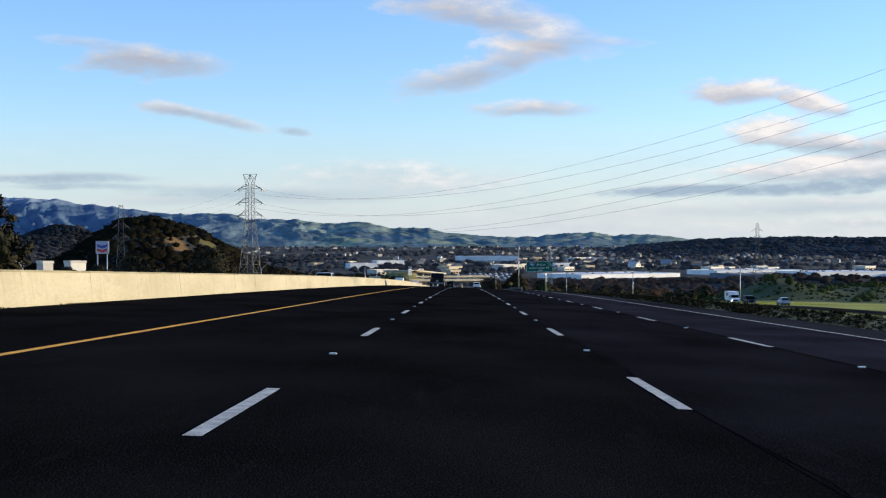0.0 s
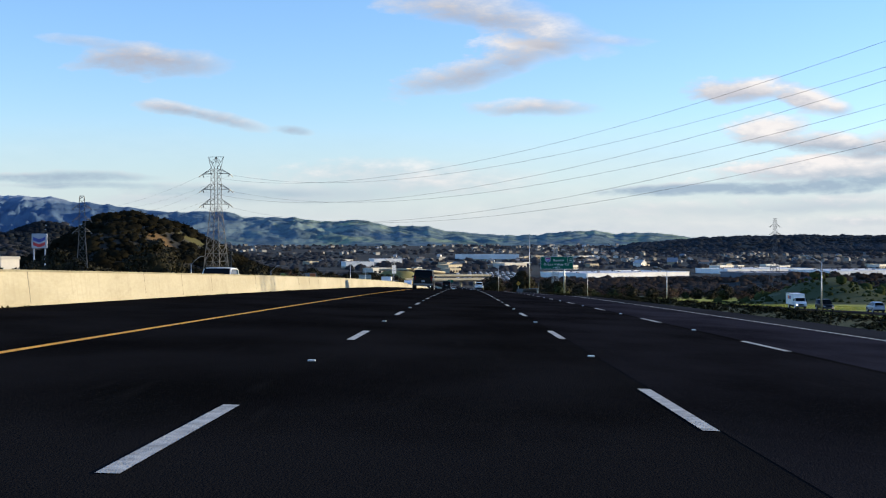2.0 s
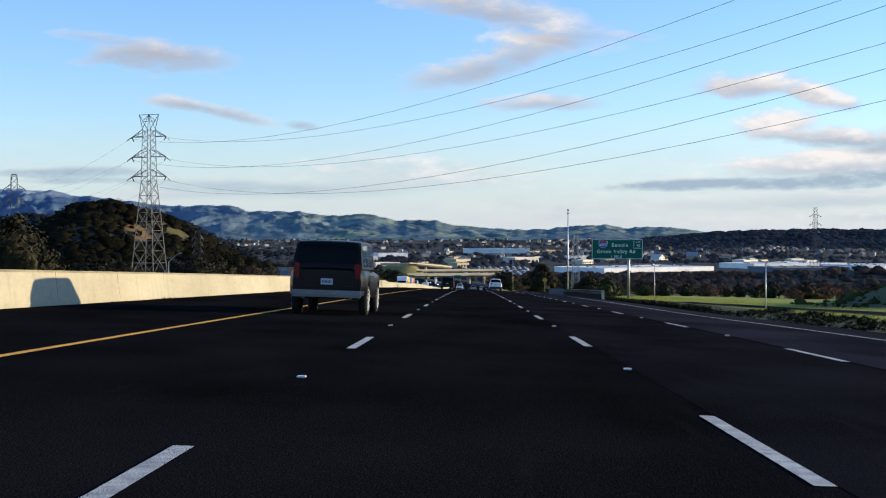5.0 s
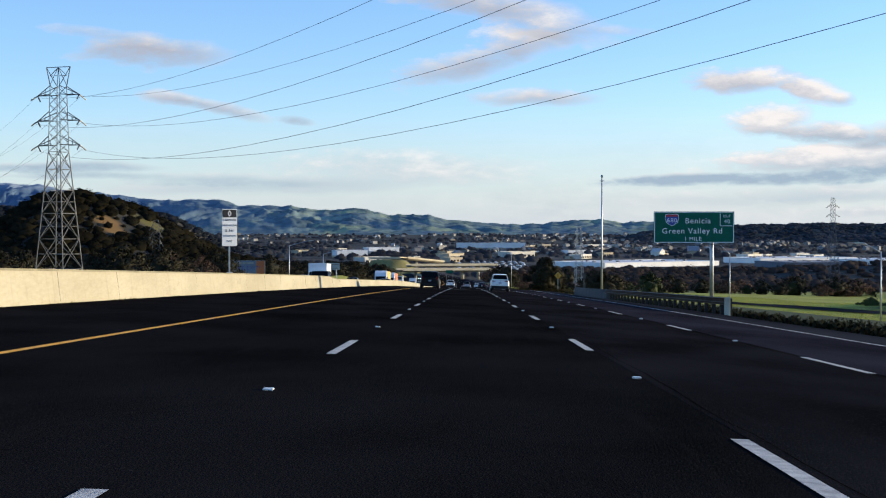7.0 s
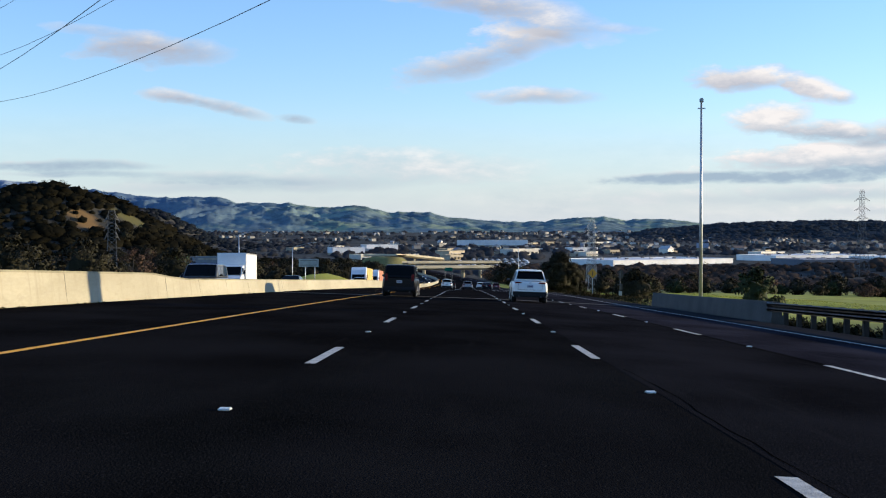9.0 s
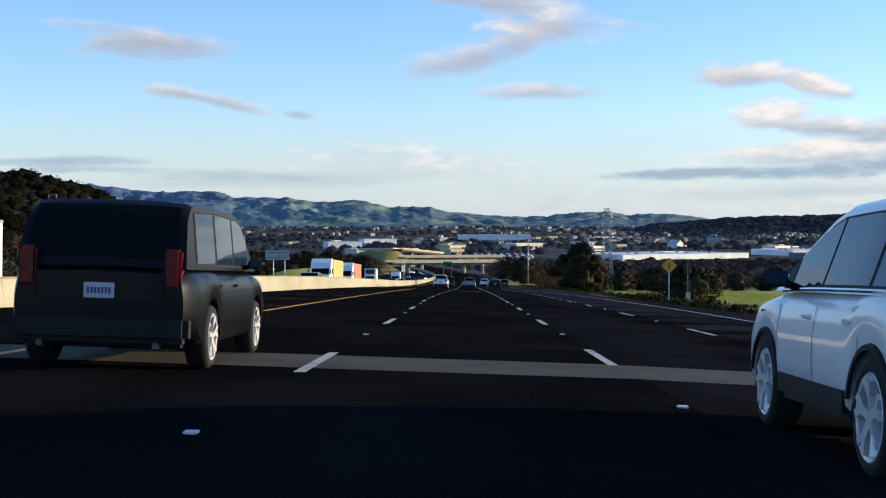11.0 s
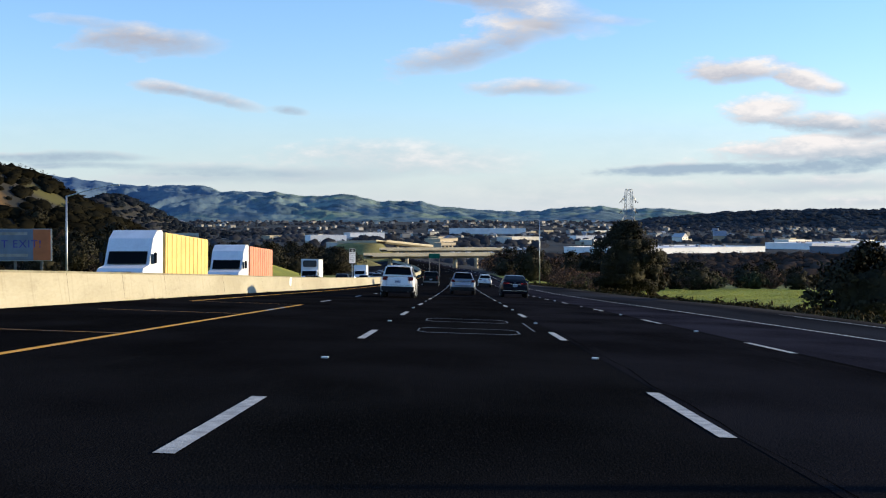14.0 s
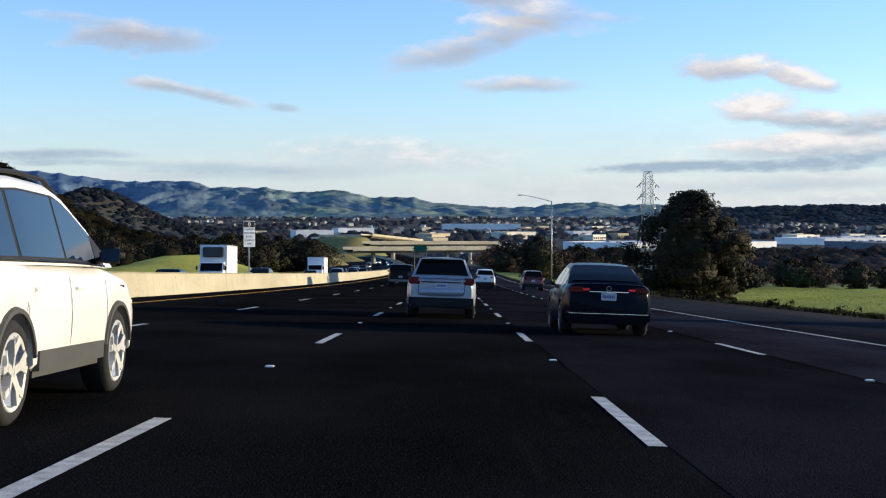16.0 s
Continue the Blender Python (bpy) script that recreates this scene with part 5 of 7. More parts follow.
def guide_sign():
    x, y = 18.0, 315.6
    gz = ground_z(x, y)
    t = thing("guide_sign", "large green freeway exit sign on a grey steel post", "sign", pose(x, y, gz))
    mid = -5.451 + 0.15 - gz           # height of the panel's middle
    w, h = 6.35, 2.5
    panel = part("panel", box(0, 0, mid, w, 0.09, h, bevel=0.02), SIGN_GREEN, t)
    bm = bmesh.new()
    for sx, sz, ww, hh in ((0, h / 2 - 0.06, w - 0.12, 0.05), (0, -h / 2 + 0.06, w - 0.12, 0.05), (-w / 2 + 0.06, 0, 0.05, h - 0.12), (w / 2 - 0.06, 0, 0.05, h - 0.12)):
        add_box(bm, sx, -0.052, mid + sz, ww, 0.01, hh)
    part("border", bm, SIGN_WHITE, panel)
    bm = bmesh.new()
    for sx, sz, ww, hh in ((2.55, 0.12, 1.0, 0.04), (2.06, 0.62, 0.04, 1.0)):
        add_box(bm, sx, -0.052, mid + sz, ww, 0.01, hh)
    part("exit_tab_border", bm, SIGN_WHITE, panel)
    for words, size, px, pz in (("Benicia", 0.66, 0.30, 0.50), ("Green Valley Rd", 0.66, -0.15, -0.30), ("1 MILE", 0.46, -0.1, -0.93), ("EXIT", 0.26, 2.58, 0.88), ("40", 0.46, 2.6, 0.45)):
        lettering(words, size, pose(px, -0.058, mid + pz, 90), SIGN_WHITE, panel)
    # route shield
    outline = [(-0.48, 0.36), (-0.25, 0.42), (0, 0.38), (0.25, 0.42), (0.48, 0.36), (0.52, 0.05), (0.40, -0.25), (0, -0.5), (-0.40, -0.25), (-0.52, 0.05)]
    for nm, scale_, y_, mt in (("shield_edge", 1.08, -0.050, SIGN_WHITE), ("shield", 1.0, -0.056, SIGN_BLUE)):
        bm = bmesh.new()
        bm.faces.new([bm.verts.new((-1.75 + a * scale_, y_, mid + 0.62 + b * scale_)) for a, b in outline])
        part(nm, bm, mt, panel)
    bm = bmesh.new()
    bm.faces.new([bm.verts.new((-1.75 + a, -0.060, mid + 0.62 + b)) for a, b in ((-0.47, 0.35), (-0.25, 0.41), (0, 0.37), (0.25, 0.41), (0.47, 0.35), (0.49, 0.22), (-0.49, 0.22))])
    part("shield_band", bm, SIGN_RED, panel)
    lettering("680", 0.52, pose(-1.75, -0.062, mid + 0.54, 90), SIGN_WHITE, panel)
    part("post", tube([(1.45, 0.25, -0.4), (1.45, 0.25, mid + h / 2 - 0.3)], 0.16, 12), STEEL, t, smooth=True)
    part("walkway", box(0.3, -0.2, mid - h / 2 - 0.12, w - 0.9, 0.5, 0.06), STEEL_DARK, t)
    part("back_beam", box(0, 0.14, mid, w - 0.3, 0.12, 0.2), STEEL, t)


guide_sign()


def carpool_sign(y, w, h, lift):
    x = -11.25
    z = road_z(x, y) + 0.92
    t = thing("carpool_sign", "white lane sign with a black diamond panel on the median", "sign", pose(x, y, z, 0, 0, 24))
    part("post", box(0, 0.05, (lift + h) / 2, 0.07, 0.07, lift + h, bevel=0.01), STEEL, t)
    part("base_plate", box(0, 0.05, 0.02, 0.24, 0.24, 0.04), STEEL, t)
    panel = part("panel", box(0, 0, lift + h / 2, w, 0.03, h, bevel=0.01), SIGN_WHITE, t)
    head = part("diamond_panel", box(0, -0.018, lift + h - w * 0.29, w - 0.05, 0.012, w * 0.5), SIGN_BLACK, panel)
    bm = bmesh.new()
    ring = [[bm.verts.new((math.sin(a) * r_ * 0.6, -0.027, lift + h - w * 0.29 + math.cos(a) * r_)) for a in (0, math.pi / 2, math.pi, 1.5 * math.pi)] for r_ in (w * 0.22, w * 0.13)]
    for q in range(4):
        bm.faces.new((ring[0][q], ring[0][(q + 1) % 4], ring[1][(q + 1) % 4], ring[1][q]))
    part("diamond", bm, SIGN_WHITE, head)
    for q, (word, k) in enumerate((("CARPOOL", 0.19), ("VIOLATION", 0.17), ("$ 341", 0.24), ("MINIMUM", 0.18), ("FINE", 0.18))):
        lettering(word, w * k, pose(0, -0.02, lift + h - w * 0.72 - q * (h - w * 0.62) / 5.2, 90, 0, 0), SIGN_BLACK, panel)


carpool_sign(273.0, 0.72, 1.75, 1.27)
carpool_sign(560.0, 0.68, 1.5, 1.5)


def billboard():
    x, y = -71.0, 626.0
    gz = ground_z(x, y)
    t = thing("billboard", "wide roadside billboard in green, blue and orange on posts", "billboard", pose(x, y, gz, 0, 0, 10))
    mid = -11.871 - 6.0 - gz
    panels = mat("billboard_blue", (0.10, 0.14, 0.21), 0.6, vary=0.15, scale=0.5), mat("billboard_green", (0.22, 0.24, 0.06), 0.6, vary=0.15, scale=0.5), mat("billboard_orange", (0.34, 0.10, 0.035), 0.6, vary=0.15, scale=0.5)
    part("backing", box(0, 0.2, mid, 15.2, 0.3, 5.0, bevel=0.03), SIGN_BACK, t)
    part("picture_panel", box(0.6, 0.0, mid, 8.4, 0.06, 4.8), panels[0], t)
    part("picture_panel", box(-5.55, 0.0, mid, 3.9, 0.06, 4.8), panels[1], t)
    part("picture_panel", box(6.1, 0.0, mid, 2.6, 0.06, 4.8), panels[2], t)
    lettering("NEXT EXIT!", 1.75, pose(1.2, -0.05, mid + 0.1, 90), mat("billboard_ink", (0.02, 0.03, 0.22), 0.6), t)
    for a, b, c in ((-5.5, 1.1, 3.0), (-5.5, 0.2, 2.2), (1.2, 1.75, 5.5), (1.0, -1.6, 6.0)):
        part("text_bar", box(a, -0.05, mid + b, c, 0.03, 0.45), GREY_BAR, t)
    part("mark", box(-5.6, -0.05, mid - 1.4, 3.0, 0.03, 1.1), SIGN_BLUE, t)
    for q in (-6, -2, 2, 6):
        part("post", box(q, 0.5, (mid - 2.5) / 2, 0.35, 0.35, mid - 2.5 + 0.6), STEEL_DARK, t)


billboard()


def back_sign():
    x, y = -42.0, 621.0
    gz = ground_z(x, y)
    t = thing("road_sign", "grey back of a road sign on a steel post", "sign", pose(x, y, gz))
    top = -11.871 - 4.1 - gz
    part("panel", box(0, 0, top - 1.05, 5.3, 0.08, 2.1, bevel=0.02), SIGN_BACK, t)
    for q in (-0.6, 0.6):
        part("stiffener", box(0, -0.08, top - 1.05 + q, 4.6, 0.1, 0.14), STEEL_DARK, t)
    for q in (-0.9, 1.6):
        part("post", tube([(q, 0.15, -0.3), (q, 0.15, top - 0.3)], 0.12, 10), STEEL, t, smooth=True)


back_sign()


def amber_sign():
    x, y = 15.4, 432.5
    gz = ground_z(x, y)
    t = thing("warning_sign", "amber diamond warning sign on a thin post", "sign", pose(x, y, gz))
    top = -12.64 - gz
    bm = box(0, 0, 0, 0.85, 0.04, 0.85, bevel=0.01)
    bmesh.ops.transform(bm, matrix=pose(0, 0, top - 0.6, 0, 45, 0), verts=bm.verts)
    part("panel", bm, SIGN_AMBER, t)
    bm = box(0, -0.03, 0, 0.10, 0.02, 0.5)
    bmesh.ops.transform(bm, matrix=pose(0, 0, top - 0.62, 0, 0, 0), verts=bm.verts)
    part("symbol", bm, SIGN_BLACK, t)
    part("post", box(0, 0.05, (top - 0.2) / 2 - 0.2, 0.1, 0.08, top + 0.2), STEEL, t)


amber_sign()


def ramp_signal():
    """A ramp meter seen from behind: two black signal heads on a pole and a small plate."""
    x, y = 23.2, 471.0
    gz = ground_z(x, y)
    top = -14.1 - gz
    t = thing("ramp_signal", "black ramp meter signal heads on a steel pole", "traffic signal", pose(x, y, gz))
    part("pole", tube([(0, 0, -0.3), (0, 0, top - 0.1)], 0.06, 10), STEEL_DARK, t, smooth=True)
    for z, hh, ww in ((top - 0.6, 1.2, 0.60), (top - 2.55, 1.0, 0.48)):
        head = part("signal_head", box(0.14, 0.08, z, ww, 0.22, hh, bevel=0.03), SIGN_BLACK, t)
        part("visor", tube([(-0.12, 0.15, z + hh * 0.3), (-0.38, 0.15, z + hh * 0.28)], [0.13, 0.13], 10), SIGN_BLACK, head)
    part("plate", box(0.05, -0.08, top - 3.6, 0.5, 0.02, 0.85, bevel=0.005), SIGN_BACK, t)


ramp_signal()


def gas_sign():
    x, y = -112.0, 407.0
    gz = ground_z(x, y)
    t = thing("pole_sign", "white and blue roadside pole sign with a chevron mark", "sign", pose(x, y, gz))
    mid = 1.08 - 2.3 - gz
    # The white panel's bluish shade is put into its colour.
    panel = part("panel", box(0, 0, mid, 4.1, 0.5, 3.9, bevel=0.08), mat("shaded_sign_panel", (0.34, 0.37, 0.44), 0.5, vary=0.1), t)
    for z, mt in ((0.55, SIGN_BLUE), (-0.75, SIGN_RED)):
        bm = bmesh.new()
        bm.faces.new([bm.verts.new((a, -0.27, mid + z + b)) for a, b in ((-1.6, 0.5), (0, -0.1), (1.6, 0.5), (1.6, -0.35), (0, -0.95), (-1.6, -0.35))])
        part("mark", bm, mt, panel)
    for q in (-1.5, 1.5):
        part("post", tube([(q, 0, -0.5), (q, 0, mid - 2.0)], 0.2, 10), STEEL, t, smooth=True)


gas_sign()


# ---------------------------------------------------------------- lamps, poles, rails, walls
def street_lamp(x, y, h, arm, side, base_z=None, label="grey steel street lamp with a curved arm"):
    z = ground_z(x, y) if base_z is None else base_z
    t = thing("street_lamp", label, "street lamp", pose(x, y, z), "street lamps")
    thin = 0.55 if h < 6 else 1.0
    part("pole", tube([(0, 0, -0.3), (0, 0, h * 0.5), (0, 0, h)], [0.12 * thin, 0.10 * thin, 0.08 * thin], 10), STEEL, t, smooth=True)
    pts = [(side * arm * q, 0, h - 0.1 + 0.75 * q + 0.35 * math.sin(q * math.pi / 2)) for q in (0, 0.2, 0.4, 0.6, 0.8, 1.0)]
    part("arm", tube(pts, [q * thin for q in (0.06, 0.055, 0.05, 0.045, 0.04, 0.04)], 8), STEEL, t, smooth=True)
    part("lamp_head", box(side * (arm + 0.3 * thin), 0, h + 0.97, 0.8 * thin, 0.3 * thin, 0.16 * thin, bevel=0.04), STEEL, t)
    return t


for y in (479, 543):
    street_lamp(-36.0, y, 9.6, 4.2, 1)
for y in (234, 306):
    street_lamp(-36.0, y, 4.3, 1.3, 1, label="short grey lamp with a curved arm")
street_lamp(17.0, 705, 13.5, 5.0, -1)
street_lamp(26.7, 345, -7.9 - ground_z(26.7, 345), 1.2, -1, label="slim street lamp behind the guard rail")
for x, y in ((45.4, 356), (55, 264), (70, 205)):
    street_lamp(x, y, 8.0, 2.2, -1, label="slim street lamp beside the frontage road")

t = thing("camera_pole", "tall slim steel pole with a small sensor head", "pole", on_ground(14.6, 353.4))
ptop = -7.646 + 7.75 - ground_z(14.6, 353.4)
part("pole", tube([(0, 0, -0.3), (0, 0, ptop * 0.5), (0, 0, ptop)], [0.13, 0.10, 0.06], 10), STEEL, t, smooth=True)
part("sensor_head", box(0, -0.05, ptop + 0.15, 0.22, 0.3, 0.3, bevel=0.05), SIGN_BACK, t)
part("sensor_arm", box(0, -0.05, ptop - 0.35, 0.5, 0.08, 0.08, bevel=0.02), STEEL, t)


def guard_rail(y0, y1, u):
    t = thing("guard_rail", "grey steel guard rail on dark timber posts", "guard rail")
    wave = [(0.0, 0.42), (0.05, 0.46), (0.05, 0.52), (0.0, 0.56), (0.0, 0.62), (0.05, 0.66), (0.05, 0.72), (0.0, 0.76)]
    n = int((y1 - y0) / 3.81)
    # Darker copy of the steel, with the rail's shade in its colour.
    RAIL = mat("shaded_rail_steel", (0.16, 0.165, 0.17), 0.55, 0.5, vary=0.25, scale=1.5, fine=20)
    TIMBER = mat("post_timber", (0.022, 0.018, 0.014), 0.9, vary=0.3, scale=4, fine=30)
    for i in range(n):
        a, b = y0 + (y1 - y0) * i / n, y0 + (y1 - y0) * (i + 1) / n
        rr = []
        for y in (a, b + 0.12):
            rr.append([(u - d, y, road_z(u, y) + z) for d, z in wave])
        bm = grid(rr)
        bmesh.ops.solidify(bm, geom=bm.faces[:], thickness=0.012)
        part("rail", bm, RAIL, t)
    for i in range(2 * n + 1):
        y = y0 + (y1 - y0) * i / (2 * n)
        part("post", box(u + 0.22, y, road_z(u, y) + 0.12, 0.16, 0.2, 1.2, bevel=0.01), TIMBER, t)
        part("block", box(u + 0.08, y, road_z(u, y) + 0.6, 0.14, 0.16, 0.34), TIMBER, t)
    part("end_block", box(u + 0.05, y0 - 0.2, road_z(u, y0) + 0.33, 0.24, 0.3, 0.9, bevel=0.03), mat("pale_end_block", (0.42, 0.40, 0.31), 0.8), t)


guard_rail(271, 322.5, 11.75)
WALL = [(11.9, -0.6), (11.75, 0.0), (11.85, 0.80), (12.1, 0.80), (12.25, 0.0), (12.25, -0.6)]
setting("barrier_shoulder", strip("barrier_shoulder", WALL, 322, 355, 6, CONCRETE_GREY, closed=True), "short grey concrete parapet at the shoulder")
# contraction joints of the median wall, filled with tar
TAR = mat("joint_tar", (0.03, 0.03, 0.03), 0.9)
rj = random.Random(12)
y = -4.0
while y < 640:
    hz = wall_high(y)
    bm = bmesh.new()
    w = rj.uniform(0.006, 0.014)
    add_beam(bm, (-11.002, y, road_z(-11, y) + 0.06), (-11.098, y + rj.uniform(-0.02, 0.02), road_z(-11, y) + hz - 0.02), w)
    part("wall_joint", bm, TAR, bpy.data.objects["barrier_wall"])
    y += rj.choice((6.1, 6.1, 12.2))

# raised pavement markers
MARK_W = mat("marker_ceramic", (0.7, 0.7, 0.66), 0.35, vary=0.1)
mk = box(0, 0, 0.008, 0.10, 0.10, 0.018, bevel=0.007)
me_mark = bpy.data.meshes.new("lane_marker")
mk.to_mesh(me_mark)
mk.free()
me_mark.materials.append(MARK_W)
starts = dash_starts()
for y in starts:
    if y > 640:
        break
    left = -1.83 + 0.22 * smoothstep(405, 495, y) - 0.15 * smoothstep(372, 384, y) * (1 - smoothstep(412, 430, y))
    for u, off in ((1.83, 0.0), (left, (-1.1 if y < 425 else -1.75) if 395 < y < 480 else (-4.0 if 370 < y < 395 else -2.95)), (5.49, -2.0)):
        yy = y + off + 3.66 + 5.5
        ob = new("lane_marker", me_mark)
        ob.parent = road
        ob.location = (u, yy, road_z(u, yy) + 0.002)

# bridge joint and loop-detector cuts in the asphalt
SLAB = mat("bridge_deck_concrete", (0.075, 0.066, 0.055), 0.9, vary=0.25, scale=0.8, fine=20, bump=0.3, coords="World", spec=0.1)
paint(road, -4.56, 345.6, 348.0, 12.78, SLAB, "bridge_joint", 0.0052, 1.0)
paint(road, 6.46, 345.6, 348.0, 9.26, SLAB, "bridge_joint", 0.0052, 1.0)
CUT = mat("sealed_saw_cut", (0.10, 0.11, 0.125), 0.8, second=(0.03, 0.033, 0.038), scale=2, fine=25, coords="World")
for yc in (449.6, 456.2):
    pts = [(-0.92, -0.75), (-0.72, -1.3), (0.92, -1.3), (1.14, -0.75), (1.14, 0.75), (0.92, 1.3), (-0.72, 1.3), (-0.92, 0.75)]
    verts, faces = [], []
    for s in (1.0, 0.965):
        for a, b in pts:
            verts.append((a * s, yc + b * (s if s == 1 else 0.95), road_z(a * s, yc + b) + 0.005))
    for q in range(8):
        faces.append((q, (q + 1) % 8, 8 + (q + 1) % 8, 8 + q))
    ob = new("loop_cut", mesh("loop_cut", verts, faces, CUT, False))
    ob.parent = road
paint(road, 1.5, 450.4, 455.8, 0.045, CUT, "loop_cut", 0.005, 2.0)
CRACK = mat("crack_tar", (0.0035, 0.0032, 0.003), 0.95, spec=0.0)
rc = random.Random(8)
for u0, y0, y1 in ((1.98, -10, 40), (1.98, 95, 128), (2.0, 215, 236), (1.98, 262, 288), (2.0, 396, 452), (-1.72, 28, 46), (1.9, 500, 560)):
    verts, faces, u, y = [], [], u0, y0
    while y < y1:
        w = rc.uniform(0.002, 0.009)
        verts += [(u - w, y, road_z(u, y) + 0.0055), (u + w, y, road_z(u, y) + 0.0055)]
        u += rc.uniform(-0.035, 0.035) + (u0 - u) * 0.15
        y += rc.uniform(0.4, 1.1)
    for q in range(len(verts) // 2 - 1):
        faces.append((2 * q, 2 * q + 1, 2 * q + 3, 2 * q + 2))
    ob = new("crack", mesh("crack", verts, faces, CRACK, False))
    ob.parent = road


# ---------------------------------------------------------------- plants
BARK = mat("bark", (0.07, 0.055, 0.04), 0.95, vary=0.3, scale=2, fine=15, bump=0.4)
LEAF_OAK = mat("oak_leaves", (0.022, 0.020, 0.010), 0.8, vary=0.3, scale=0.8, fine=4, spec=0.15, island=0.45)
LEAF_DRY = mat("dry_brush", (0.075, 0.047, 0.034), 0.9, vary=0.3, scale=0.8, fine=4, spec=0.1, island=0.4)
LEAF_GREEN = mat("shrub_leaves", (0.030, 0.038, 0.014), 0.8, vary=0.3, scale=0.8, fine=4, spec=0.15, island=0.4)
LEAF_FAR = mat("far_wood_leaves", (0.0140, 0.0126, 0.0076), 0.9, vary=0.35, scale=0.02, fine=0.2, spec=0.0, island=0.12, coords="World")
# Ridge and valley leaves are lifted and blued with painted haze.
LEAF_RIDGE = mat("hazed_ridge_leaves", (0.040, 0.046, 0.052), 0.95, vary=0.35, scale=0.006, fine=0.1, spec=0.0, island=0.15, coords="World")
LEAF_VALLEY = mat("hazed_valley_leaves", (0.054, 0.054, 0.056), 0.9, vary=0.3, scale=0.006, fine=0.05, spec=0.0, island=0.12, coords="World")
VERGE = mat("verge_plants", (0.011, 0.014, 0.006), 0.9, vary=0.3, scale=0.8, fine=4, spec=0.05, island=0.35)
STRAW = mat("dry_grass", (0.13, 0.105, 0.055), 0.9, vary=0.3, scale=1.0, fine=10, spec=0.1, island=0.3)


def leaf_cloud(seed, clumps, per, size, rx, ry, z0, z1, lean=0.0, lumpy=0.4, outward=0.45):
    """Leaves in clumps over an uneven crown: verts and faces of many small quads."""
    r = np.random.RandomState(seed)
    c = r.normal(size=(clumps, 3))
    c /= np.linalg.norm(c, axis=1)[:, None]
    rad = (0.40 + 0.58 * r.rand(clumps) ** 0.6) * (1 + lumpy * (r.rand(clumps) - 0.5))
    h = (c[:, 2] + 1) / 2
    wide = np.sin(np.clip(h * 0.85 + 0.15, 0, 1) * np.pi) ** 0.6
    cx, cy = c[:, 0] * rx * rad * (0.35 + wide), c[:, 1] * ry * rad * (0.35 + wide)
    cz = z0 + (z1 - z0) * np.clip(h * (0.9 + 0.15 * r.rand(clumps)), 0, 1.05)
    cx += lean * (cz - z0)
    centre = np.stack([cx, cy, cz], 1).repeat(per, 0)
    n = len(centre)
    spread = (rx + ry) * 0.5 * 0.115
    p = centre + np.clip(r.normal(size=(n, 3)), -1.45, 1.45) * spread * np.array([1, 1, 0.75])
    # leaves turn their faces out of the crown, more or less
    out = (p - np.array([0, 0, z0 + (z1 - z0) * 0.45])) / np.array([rx, ry, (z1 - z0) * 0.55])
    out /= np.linalg.norm(out, axis=1)[:, None] + 1e-6
    rnd = r.normal(size=(n, 3))
    rnd /= np.linalg.norm(rnd, axis=1)[:, None]
    face = out * outward + rnd * (1 - outward)
    face /= np.linalg.norm(face, axis=1)[:, None]
    a = np.cross(face, r.normal(size=(n, 3)))
    a /= np.linalg.norm(a, axis=1)[:, None]
    b = np.cross(face, a)
    s = size * (0.6 + 0.8 * r.rand(n))[:, None]
    v = np.stack([p - a * s, p + b * s * 0.6, p + a * s, p - b * s * 0.6], 1).reshape(-1, 3)
    f = np.arange(n * 4).reshape(-1, 4)[:, ::-1]
    nrm = (p - centre) / spread * 0.45 + out * 0.7 + face * 0.45
    nrm /= np.linalg.norm(nrm, axis=1)[:, None] + 1e-6
    return v, f, nrm.repeat(4, 0)


def crown_core(seed, lumps, rx, ry, z0, z1, detail=2):
    """The dense inside of a crown: uneven lumps grown into one another."""
    r = random.Random(seed)
    vs, fs, ns, base = [], [], [], 0
    for q in range(lumps):
        bm = bmesh.new()
        bmesh.ops.create_icosphere(bm, subdivisions=detail, radius=1.0)
        k = 1.0 if q == 0 else r.uniform(0.42, 0.62)
        a, d = r.uniform(0, math.tau), (0 if q == 0 else r.uniform(0.35, 0.6))
        h = 0.45 if q == 0 else r.uniform(0.3, 0.78)
        for v in bm.verts:
            g = 1 + 0.45 * noise.noise(v.co * 1.9 + Vector((seed * 3.1 + q, 0, 0))) + 0.40 * noise.noise(v.co * 4.5 + Vector((0, seed + q * 2.0, 0)))
            c = v.co * g * k
            v.co = Vector((c.x * rx * 0.86 + math.cos(a) * d * rx, c.y * ry * 0.86 + math.sin(a) * d * ry, z0 + (z1 - z0) * (h + c.z * 0.46)))
        bm.normal_update()
        bm.verts.ensure_lookup_table()
        bm.verts.index_update()
        vs.append(np.array([v.co[:] for v in bm.verts]))
        ns.append(np.array([v.normal[:] for v in bm.verts]))
        fs.append(np.array([[v.index for v in f.verts] for f in bm.faces]) + base)
        base += len(bm.verts)
        bm.free()
    return np.concatenate(vs), np.concatenate(fs), np.concatenate(ns)


